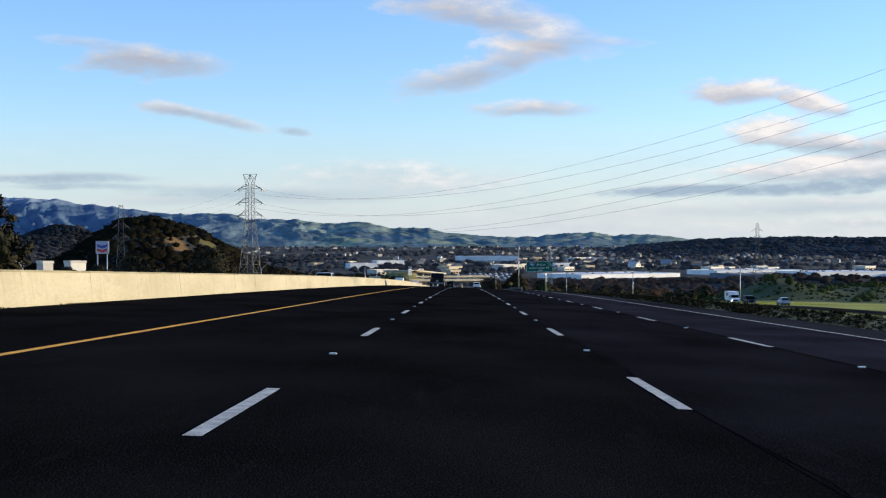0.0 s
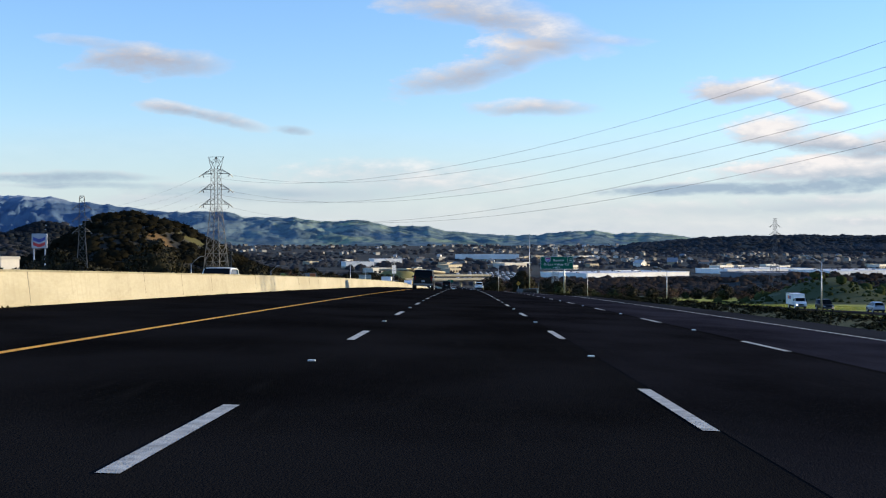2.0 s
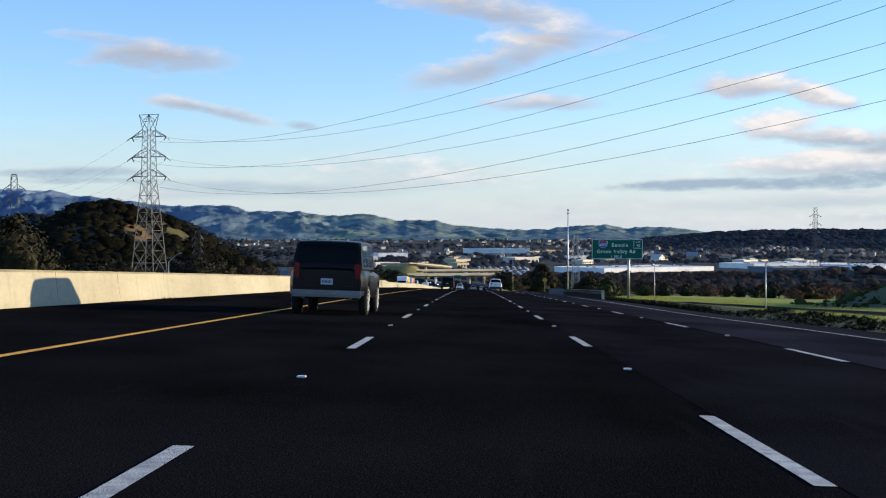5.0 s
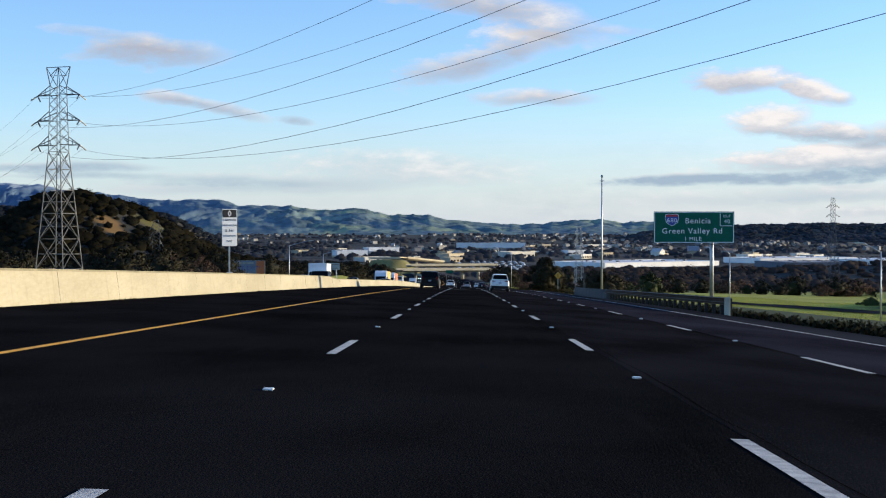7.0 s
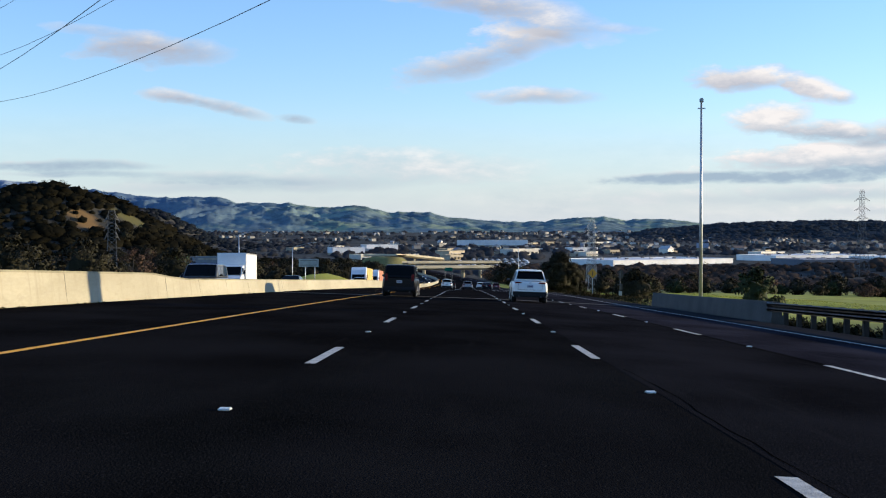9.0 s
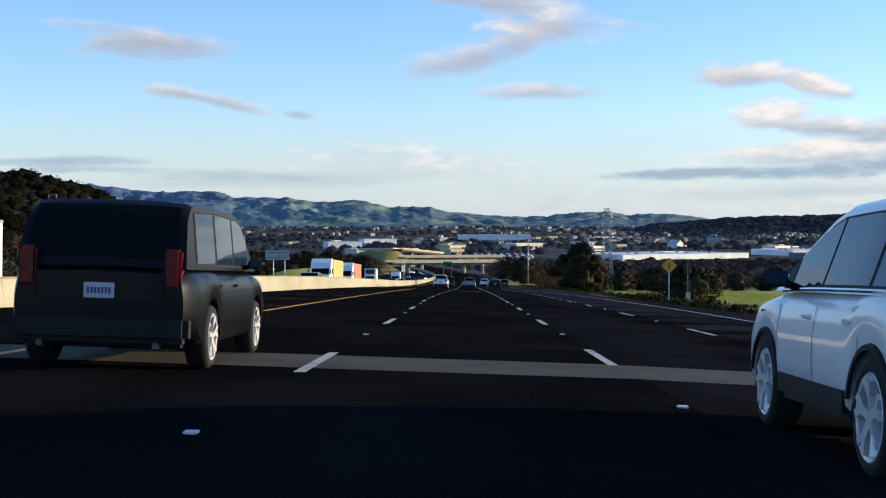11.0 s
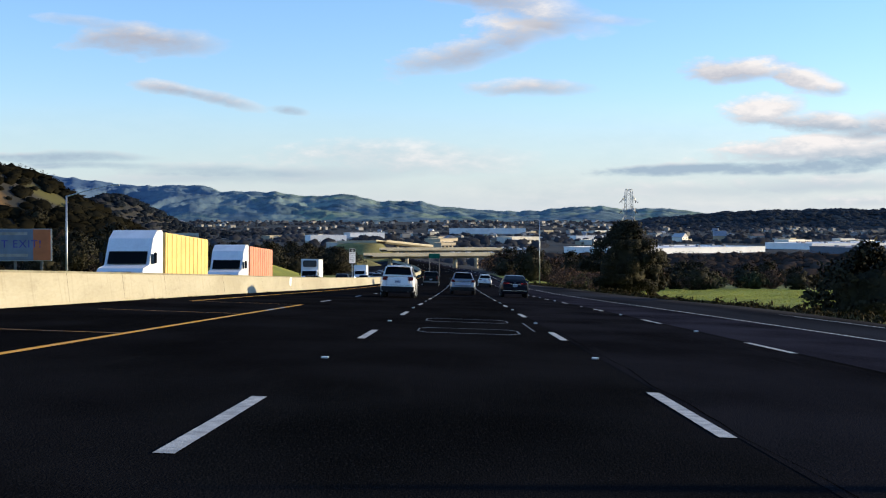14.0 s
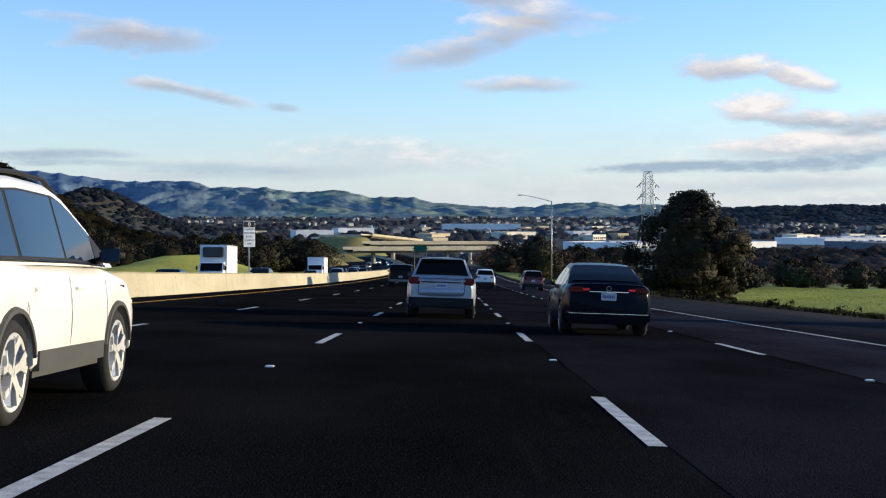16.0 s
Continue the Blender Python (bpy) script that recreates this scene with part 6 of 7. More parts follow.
def np_mesh(name, v, f, material, normals=None):
    me = bpy.data.meshes.new(name)
    n, k = f.shape
    me.vertices.add(len(v))
    me.vertices.foreach_set("co", np.asarray(v, dtype=np.float32).ravel())
    me.loops.add(n * k)
    me.loops.foreach_set("vertex_index", np.asarray(f, dtype=np.int32).ravel())
    me.polygons.add(n)
    me.polygons.foreach_set("loop_start", np.arange(0, n * k, k, dtype=np.int32))
    me.update(calc_edges=True)
    me.materials.append(material)
    if normals is not None:      # soft crowns: leaves share the crown's own roundness
        me.polygons.foreach_set("use_smooth", np.ones(n, dtype=bool))
        me.normals_split_custom_set_from_vertices(np.asarray(normals, dtype=np.float32))
    return me


def tree(name, label, m, seed, h, wide, leaves, clumps=90, per=45, size=0.22, trunk_to=0.25, category="tree", group=""):
    t = thing(name, label, category, m, group)
    r = random.Random(seed)
    bm = tube([(0, 0, -0.4), (r.uniform(-.1, .1), 0, h * 0.2), (r.uniform(-.3, .3), r.uniform(-.3, .3), h * 0.5), (0, 0, h * 0.85)], [h * 0.035, h * 0.028, h * 0.018, h * 0.005], 9)
    for q in range(9):
        a, z = q * 2.4, h * r.uniform(0.15, 0.6)
        d = wide * r.uniform(0.25, 0.42)
        bm2 = tube([(0, 0, z), (math.cos(a) * d * 0.5, math.sin(a) * d * 0.5, z + h * 0.10), (math.cos(a) * d, math.sin(a) * d, z + h * 0.22)], [h * 0.012, h * 0.008, h * 0.003], 6)
        me = bpy.data.meshes.new("limb")
        bm2.to_mesh(me)
        bm2.free()
        bm.from_mesh(me)
        bpy.data.meshes.remove(me)
    part("trunk", bm, BARK, t, smooth=True)
    v, f, nrm = leaf_cloud(seed, clumps, per, size, wide * 0.5, wide * 0.5, h * trunk_to, h)
    ob = new("crown", np_mesh("crown", v, f, leaves, nrm))
    ob.parent = t
    if leaves is not LEAF_DRY:
        cv, cf, cn = crown_core(seed, 5, wide * 0.34, wide * 0.34, h * (trunk_to + 0.04), h * 0.84)
        ob = new("inner_crown", np_mesh("inner_crown", cv, cf, leaves, cn))
        ob.parent = t
    return t


# the large oak-like tree and its neighbours beside the right shoulder
tree("roadside_tree", "broad dark evergreen tree on the grass verge", on_ground(24.3, 618), 3, 10.7, 9.8, LEAF_OAK, 150, 330, 0.13, 0.0)
tree("roadside_tree", "small dark evergreen tree beside the big one", on_ground(28.6, 620), 5, 6.4, 3.6, LEAF_OAK, 60, 120, 0.13, 0.05)
tree("roadside_tree", "rounded dark tree by the shoulder", on_ground(33.0, 529), 9, 6.8, 8.5, LEAF_OAK, 120, 60, 0.20, 0.02)
tree("roadside_tree", "dark bushy tree far along the verge", on_ground(16.8, 735), 11, 8.0, 8.5, LEAF_OAK, 90, 50, 0.22, 0.03)
tree("shrub", "dense olive shrub behind the guard rail", on_ground(23.0, 376), 13, 3.3, 3.6, LEAF_GREEN, 60, 50, 0.13, 0.0, "shrub")
tree("tall_tree", "tall brown-green conifer beside the oncoming carriageway", on_ground(-67.2, 188), 14, 14.4, 7.0, LEAF_OAK, 130, 60, 0.26, 0.05)

proto = [tree("brush_tree", "bushy dark green tree at the field edge", on_ground(62, 800), 21, 6.5, 8.0, LEAF_OAK, 90, 28, 0.24, 0.0, group="field edge trees"),
         tree("brush_tree", "leafless reddish-brown brush at the field edge", on_ground(90, 806), 22, 5.2, 8.5, LEAF_DRY, 90, 30, 0.19, 0.0, group="field edge trees"),
         tree("brush_tree", "olive green shrub at the field edge", on_ground(112, 798), 23, 4.6, 6.5, LEAF_GREEN, 80, 28, 0.22, 0.0, group="field edge trees")]
rng = random.Random(11)
for i in range(74):
    x = 26 + 5.2 * i * 0.85 + rng.uniform(-3, 3)
    y = 812 + rng.uniform(-26, 40) - (x - 26) * 0.22
    c = copy_thing(rng.choice((proto[0], proto[0], proto[1], proto[2])), on_ground(x, y, rng.uniform(0, 360)))
    c.scale = [rng.uniform(0.75, 1.25)] * 3
for i in range(30):
    x, y = rng.uniform(16, 30) + (0 if i % 2 else 10), 690 + i * 9
    c = copy_thing(rng.choice((proto[1], proto[1], proto[2], proto[0])), on_ground(x + bend(y), y, rng.uniform(0, 360)))
    c.scale = [rng.uniform(0.6, 0.9) * (1.0 if y < 800 else 1.6)] * 3
for k, (x, y) in enumerate(((18, 905), (29, 918), (42, 930), (15, 935), (56, 945), (24, 948), (70, 930), (36, 900))):
    c = copy_thing(proto[k % 2], on_ground(x, y, 40 * k))
    c.scale = [1.45 + 0.1 * (k % 3)] * 3
# left side: wood edge behind the oncoming carriageway
oak = tree("oak_tree", "dark green oak on the wooded slope", on_ground(-64, 560), 31, 10.0, 10.0, LEAF_OAK, 110, 30, 0.29, 0.05, group="oaks beside the freeway")
bare = tree("bare_tree", "leafless brown tree on the wooded slope", on_ground(-58, 500), 32, 8.5, 6.0, LEAF_DRY, 70, 22, 0.16, 0.2, group="oaks beside the freeway")
oak2 = tree("oak_tree", "spreading dark green oak on the wooded slope", on_ground(-75, 520), 33, 8.0, 12.0, LEAF_OAK, 110, 30, 0.29, 0.02, group="oaks beside the freeway")
for i in range(150):
    y = 330 + 5.0 * i + rng.uniform(-8, 8)
    x = bend(y) - rng.uniform(62, 62 + 50 + y * 0.08)
    if abs(x + 71) < 14 and 560 < y < 640:
        continue
    if 120 < y < 620 and (x + 72) ** 2 + (y - 443) ** 2 < 150:
        continue
    c = copy_thing(rng.choice((oak, oak2, oak, bare)), on_ground(x, y, rng.uniform(0, 360)))
    c.scale = [rng.uniform(0.6, 1.15)] * 3

for i in range(46):
    y = rng.uniform(845, 965)
    c = copy_thing(rng.choice((oak, oak2, oak)), on_ground(bend(y) - rng.uniform(39, 82), y, rng.uniform(0, 360)))
    c.scale = [rng.uniform(0.75, 1.15)] * 3


def wood(name, label, spots, size, seed, material, per=48, leaf=0.10, height=ground_z, lumps=1, detail=2, tall=1.0, calm=0.5):
    """Many far trees as one object: clumps of leaves over the ground at the given spots."""
    r = np.random.RandomState(seed)
    vs, fs, ns, base = [], [], [], 0
    kinds = []
    for q in range(6):
        v, f, nrm = leaf_cloud(seed + q, 12, per // 12, leaf * size, size * 0.66, size * 0.66, -size * 0.1, size * 0.88, 0.0, 0.5, 0.8)
        lv, ln = v.reshape(-1, 4, 3)[:, :3].reshape(-1, 3), nrm.reshape(-1, 4, 3)[:, :3].reshape(-1, 3)
        cv, cf, cn = crown_core(seed + q, lumps, size * 0.72, size * 0.72, -size * 0.25, size * 0.80, detail)
        kinds.append((np.concatenate([lv, cv]), np.concatenate([np.arange(len(lv)).reshape(-1, 3)[:, ::-1], cf + len(lv)]), np.concatenate([ln, cn])))
    for x, y, k in spots:
        v, f, nv = kinds[r.randint(6)]
        a = r.rand() * 6.28
        c, s = math.cos(a), math.sin(a)
        vs.append(np.stack([(v[:, 0] * c - v[:, 1] * s) * k + x, (v[:, 0] * s + v[:, 1] * c) * k + y, v[:, 2] * k * tall * r.uniform(0.8, 1.15) + height(x, y) - 0.2], 1))
        ns.append(np.stack([nv[:, 0] * c - nv[:, 1] * s, nv[:, 0] * s + nv[:, 1] * c, nv[:, 2] + calm], 1))
        fs.append(f + base)
        base += len(v)
    ns = np.concatenate(ns)
    ns /= np.linalg.norm(ns, axis=1)[:, None]
    ob = new(name, np_mesh(name, np.concatenate(vs), np.concatenate(fs), material, ns))
    return tagged(ob, label, "trees", kind="stuff")


rw = random.Random(17)
spots = []
while len(spots) < 8200:      # the wooded hill
    x, y = rw.uniform(-520, -95), rw.uniform(800, 1240)
    clear = noise.noise((x * 0.022, y * 0.022, 2.0))
    if clear > 0.62 or x - bend(y) > -55 or rw.random() < 0.93 and (((x + 235) / 10) ** 2 + ((y - 1072) / 20) ** 2 < 1 or ((x + 218) / 9) ** 2 + ((y - 1124) / 22) ** 2 < 1):
        continue
    spots.append((x, y, rw.uniform(0.45, 1.0) if rw.random() < 0.75 else rw.uniform(1.0, 1.55)))
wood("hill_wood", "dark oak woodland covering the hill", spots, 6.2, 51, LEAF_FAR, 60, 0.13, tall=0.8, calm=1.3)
spots = []
while len(spots) < 1500:       # slopes west of the freeway
    y = rw.uniform(430, 1000)
    x = bend(y) - rw.uniform(110, 420)
    if noise.noise((x * 0.01, y * 0.01, 6.0)) > 0.30:
        continue
    spots.append((x, y, rw.uniform(0.6, 1.2)))
for i in range(46):           # bushes on the grassy rise beside the oncoming lanes
    y = rw.uniform(715, 800)
    spots.append((bend(y) - rw.uniform(55, 76), y, rw.uniform(0.18, 0.55)))
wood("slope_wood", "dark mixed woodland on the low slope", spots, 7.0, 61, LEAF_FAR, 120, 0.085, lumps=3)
spots = []
while len(spots) < 5600:      # town trees over the valley floor
    y = 1180 + 2800 * rw.random() ** 1.4
    x = rw.uniform(-0.36, 0.42) * y
    if noise.noise((x * 0.004, y * 0.004, 8.0)) < -0.12 or abs(x - bend(y)) < 30:
        continue
    if 80 < x < 620 and 1340 < y < 1620:
        continue
    if -12 < x < 66 and 1310 < y < 1580:
        continue
    spots.append((x, y, (rw.uniform(0.35, 0.9) if rw.random() < 0.8 else rw.uniform(0.9, 1.6)) * (0.7 if y < 1500 else 1.0)))
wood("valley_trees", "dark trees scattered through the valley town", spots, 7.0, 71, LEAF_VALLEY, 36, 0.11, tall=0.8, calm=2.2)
spots = []
while len(spots) < 3600:      # the far ridge's trees, on its crest and slope
    a = rw.uniform(0.12, 0.46)
    d = rw.uniform(2620, 3350)
    spots.append((a * d, 240 + d, rw.uniform(0.45, 0.95)))
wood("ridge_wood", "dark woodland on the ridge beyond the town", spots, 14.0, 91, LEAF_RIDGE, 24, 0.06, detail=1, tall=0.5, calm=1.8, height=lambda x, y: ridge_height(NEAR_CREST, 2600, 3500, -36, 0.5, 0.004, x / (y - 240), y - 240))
spots = [(-468 + rw.gauss(0, 75), 2200 + rw.gauss(0, 150), rw.uniform(0.8, 1.4)) for _ in range(900)]
spots += [(-512 + rw.gauss(0, 95), 1700 + rw.gauss(0, 130), rw.uniform(0.7, 1.2)) for _ in range(1700)]
# The knoll's leaves carry the bluish haze of distance in their colour.
wood("knoll_wood", "dark woodland on a round knoll", spots, 7.5, 95, mat("hazed_knoll_leaves", (0.017, 0.021, 0.025), 0.95, vary=0.15, scale=0.01, fine=0.1, spec=0.0, island=0.12, coords="World"), 24, 0.09, detail=1, tall=0.65, calm=1.2)

spots = []
while len(spots) < 2300:      # brush and young trees between the field and the warehouses
    x, y = rw.uniform(35, 620), 860 + 500 * rw.random() ** 0.8
    if x < 20 + (y - 860) * 0.06 or (60 < x < 620 and y > 1340):
        continue
    spots.append((x, y, rw.uniform(0.5, 1.1)))
BRUSH = mat("winter_brush", (0.054, 0.041, 0.033), 0.95, vary=0.4, scale=0.015, fine=0.15, spec=0.0, island=0.1, coords="World")
wood("winter_brush", "brown winter brush between field and warehouses", spots, 6.5, 101, BRUSH, 60, 0.11, tall=0.85, calm=1.9)

spots = []
while len(spots) < 1300:      # rough growth over the mound beside the frontage road
    x, y = rw.uniform(76, 230), rw.uniform(395, 520)
    if ((x - 128) / 58) ** 2 + ((y - 450) / 55) ** 2 < 1.0 or ((x - 190) / 62) ** 2 + ((y - 455) / 60) ** 2 < 1.0:
        spots.append((x, y, rw.uniform(0.3, 0.9) if rw.random() < 0.93 else rw.uniform(1.2, 2.2)))
wood("mound_scrub", "rough dark green growth over a grassy mound", spots, 1.5, 111, mat("mound_scrub_leaves", (0.034, 0.042, 0.015), 0.95, vary=0.4, scale=0.08, fine=0.5, spec=0.0, island=0.25, coords="World"), 48, 0.11, detail=1)

# low plants along the right shoulder
vn = []
verge = leaf_cloud(81, 7, 18, 0.075, 0.8, 0.8, 0.0, 0.30)
verge_n = verge[2] * 0.45 + np.array([0, 0, 0.9])
verge_n /= np.linalg.norm(verge_n, axis=1)[:, None]
vs, fs, base = [], [], 0
for i in range(420):
    y = -40 + 1.55 * i + rw.uniform(-0.8, 0.8)
    u = rw.uniform(12.6, 15.5) + apron(y)
    k = rw.uniform(0.5, 1.0) if 232 < y < 420 else rw.uniform(0.35, 0.75)
    v = verge[0] * k + np.array([u + bend(y), y, ground_z(u + bend(y), y)])
    vs.append(v), fs.append(verge[1] + base), vn.append(verge_n)
    base += len(v)
for i in range(900):
    y = 20 + 0.36 * i + rw.uniform(-0.8, 0.8)
    u = rw.uniform(12.5, 14.6) if y > 232 else rw.uniform(14.2, 20.0)
    v = verge[0] * (rw.uniform(0.7, 1.25) if y > 232 else rw.uniform(0.4, 0.8)) + np.array([u + bend(y), y, ground_z(u + bend(y), y)])
    vs.append(v), fs.append(verge[1] + base), vn.append(verge_n)
    base += len(v)
tagged(new("verge_plants", np_mesh("verge_plants", np.concatenate(vs), np.concatenate(fs), VERGE, np.concatenate(vn))), "low green plants growing along the road shoulder", "plants", kind="stuff")
# brown scrub between the outer shoulder and the field
vs, fs, vn, base = [], [], [], 0
for i in range(1500):
    y = rw.uniform(395, 690)
    u = 12.7 + abs(rw.gauss(0, 2.2)) + apron(y)
    v = verge[0] * (rw.uniform(0.35, 0.8) if rw.random() < 0.95 else rw.uniform(1.0, 1.7)) + np.array([u + bend(y), y, ground_z(u + bend(y), y)])
    vs.append(v), fs.append(verge[1] + base), vn.append(verge_n)
    base += len(v)
DRY_SCRUB = mat("dry_scrub", (0.050, 0.038, 0.020), 0.95, second=(0.022, 0.022, 0.010), scale=0.3, fine=2, spec=0.0, island=0.3, coords="World")
tagged(new("verge_scrub", np_mesh("verge_scrub", np.concatenate(vs), np.concatenate(fs), DRY_SCRUB, np.concatenate(vn))), "low brown winter scrub between shoulder and field", "scrub", kind="stuff")
# weeds and grit along the foot of the median wall
r = np.random.RandomState(25)
n = 5200
y = r.uniform(-20, 560, n)
x = -10.98 + np.abs(r.normal(size=n)) * 0.09
z = np.array([road_z(a, b) for a, b in zip(x, y)])
hgt, ang = (0.008 + 0.022 * r.rand(n) ** 3) * (0.5 + np.clip(np.sin(y * 0.9) + np.sin(y * 0.23), 0, 2)), r.rand(n) * 6.28
dx, dy = np.cos(ang) * 0.05, np.sin(ang) * 0.05
v = np.stack([np.stack([x - dx, y - dy, z - 0.01], 1), np.stack([x + dx, y + dy, z - 0.01], 1), np.stack([x, y, z + hgt], 1)], 1).reshape(-1, 3)
WEED = mat("dry_weeds", (0.075, 0.062, 0.03), 0.95, vary=0.3, scale=1.0, fine=10, spec=0.0)
tagged(new("median_weeds", np_mesh("median_weeds", v, np.arange(3 * n).reshape(-1, 3), WEED)), "dry weeds and grit along the median wall", "weeds", kind="stuff")

# upright grass over the field on the right
r = np.random.RandomState(15)
n = 150000
y = r.uniform(300, 790, n)
x = 24 + np.abs(r.uniform(0, 1, n)) ** 1.5 * 62
z = np.array([ground_z(a, b) for a, b in zip(x, y)])
hgt, ang = 0.05 + 0.09 * r.rand(n), r.rand(n) * 6.28
dx, dy = np.cos(ang) * 0.07, np.sin(ang) * 0.07
v = np.stack([np.stack([x - dx, y - dy, z - 0.02], 1), np.stack([x + dx, y + dy, z - 0.02], 1), np.stack([x + r.normal(size=n) * 0.1, y + r.normal(size=n) * 0.1, z + hgt], 1)], 1).reshape(-1, 3)
BLADE = mat("grass_blades", (0.46, 0.43, 0.06), 0.85, second=(0.34, 0.33, 0.07), scale=0.07, fine=0.5, spec=0.1, coords="World")
tagged(new("field_grass", np_mesh("field_grass", v, np.arange(3 * n).reshape(-1, 3), BLADE)), "short bright green grass over the field", "grass", kind="stuff")
# dry grass tufts of fine blades
r = np.random.RandomState(5)
n = 5000
y = r.uniform(360, 690, n)
x = 12.2 + np.abs(r.normal(size=n)) * 3.0 + np.array([apron(q) for q in y])
z = np.array([ground_z(a, b) for a, b in zip(x, y)])
hgt, ang = 0.10 + 0.25 * r.rand(n), r.rand(n) * 6.28
dx, dy = np.cos(ang) * 0.06, np.sin(ang) * 0.06
tipx, tipy = x + r.normal(size=n) * 0.12, y + r.normal(size=n) * 0.12
v = np.stack([np.stack([x - dx, y - dy, z - 0.02], 1), np.stack([x + dx, y + dy, z - 0.02], 1), np.stack([tipx, tipy, z + hgt], 1)], 1).reshape(-1, 3)
tagged(new("dry_grass", np_mesh("dry_grass", v, np.arange(3 * n).reshape(-1, 3), STRAW)), "dry straw-coloured grass along the verge", "grass", kind="stuff")

# ---------------------------------------------------------------- interchange
DECK = mat("bridge_concrete", (0.60, 0.52, 0.36), 0.85, second=(0.44, 0.38, 0.26), scale=0.15, fine=3, coords="World")


def overpass(pts, width, depth, pier_every, base_fn, label):
    t = thing("overpass", label, "bridge")
    rows = []
    for i, p in enumerate(pts):
        a, b = Vector(pts[max(0, i - 1)]), Vector(pts[min(len(pts) - 1, i + 1)])
        d = (b - a).normalized()
        nrm = Vector((d.y, -d.x, 0)).normalized()
        p = Vector(p)
        sec = [(-width / 2, 0.9), (-width / 2, -0.35), (-width * 0.3, -depth), (width * 0.3, -depth), (width / 2, -0.35), (width / 2, 0.9), (width / 2 - 0.3, 0.9), (width / 2 - 0.3, 0.0), (-width / 2 + 0.3, 0.0), (-width / 2 + 0.3, 0.9)]
        rows.append([tuple(p + nrm * s + Vector((0, 0, z))) for s, z in sec])
    bm = grid([r_ + [r_[0]] for r_ in rows])
    part("deck", bm, DECK, t)
    for i in range(1, len(pts) - 1, pier_every):
        p = pts[i]
        gz = base_fn(p[0], p[1])
        if p[2] - depth - gz > 1.5:
            part("pier", tube([(p[0], p[1], gz - 0.5), (p[0], p[1], p[2] - depth + 0.1)], 0.9, 12), DECK, t, smooth=True)
    return t


overpass([(-38 + 9 * i, 968 + 4.2 * i, -28.9 - 0.05 * i) for i in range(7)], 11, 1.3, 3, ground_z, "long sunlit concrete overpass across the freeway")
overpass([(-36 + 11 * i, 1040 + 5.5 * i, -28.2 - 0.08 * i) for i in range(6)], 9, 1.0, 3, ground_z, "second pale concrete overpass behind the first")
overpass([(-75 + 7 * i, 1230 + i, -28.0) for i in range(5)], 8, 0.8, 2, ground_z, "short distant concrete connector bridge")
overpass([(-47 + 9 * i, 1212 + 11 * i, -27.2 - 1.2 * i) for i in range(4)], 9, 1.4, 2, ground_z, "distant sloping concrete connector ramp")
# earth fill under the overpass ends
for x0, y0, rx, ry, hh in ((-50, 962, 15, 14, 5), (30, 1000, 22, 16, 5), (-58, 1036, 26, 16, 5), (-54, 1140, 24, 20, -27.0 - ground_z(-54, 1140) + 1)):
    verts, faces = [], []
    for j in range(9):
        for i in range(24):
            a, q = i * math.tau / 24, 1 - j / 8
            k = 0.45 + 0.55 * q
            x, y = x0 + math.cos(a) * rx * k * (1 if j < 8 else 0.2), y0 + math.sin(a) * ry * k * (1 if j < 8 else 0.2)
            verts.append((x, y, ground_z(x0, y0) - 1 + hh * min(1, (1 - q) * 1.1) + 0.9 * noise.noise((x * 0.11, y * 0.11, 4.0))))
    for j in range(8):
        for i in range(24):
            faces.append((j * 24 + i, j * 24 + (i + 1) % 24, (j + 1) * 24 + (i + 1) % 24, (j + 1) * 24 + i))
    faces.append(tuple(8 * 24 + i for i in range(24)))
    setting("ground_embankment", mesh("ground_embankment", verts, faces, EMBANK), "grassy earth embankment at the bridge end")


def far_gantry():
    x, y = bend(800) + 4, 800.0
    t = thing("gantry_sign", "small green sign on a bridge-side gantry", "sign", pose(x, y, road_z(0, y)))
    part("panel", box(-11, 0, 5.6, 3.1, 0.1, 1.4), SIGN_GREEN, t)
    part("beam", box(-11, 0.2, 5.6, 3.8, 0.2, 0.2), STEEL_DARK, t)
    for q in (-12.4, -9.6):
        part("post", tube([(q, 0.2, -1), (q, 0.2, 6.0)], 0.12, 8), STEEL_DARK, t)


far_gantry()

# ---------------------------------------------------------------- valley town
WALLS = [mat("stucco_" + n, c, 0.85, vary=0.1, scale=0.3, fine=4, objvary=0.18) for n, c in (("white", (0.62, 0.58, 0.50)), ("cream", (0.42, 0.35, 0.24)), ("grey", (0.26, 0.26, 0.26)), ("tan", (0.30, 0.22, 0.15)))]
ROOFS = [mat("roof_" + n, c, 0.85, vary=0.2, scale=0.5, fine=5, objvary=0.25) for n, c in (("brown", (0.16, 0.11, 0.08)), ("grey", (0.22, 0.22, 0.23)), ("pale", (0.42, 0.41, 0.40)))]
ROOF_WHITE = mat("white_membrane_roof", (0.78, 0.77, 0.74), 0.7, second=(0.55, 0.54, 0.52), scale=0.05, fine=0.6, coords="World")
WINDOW = mat("dark_window", (0.02, 0.025, 0.03), 0.1)


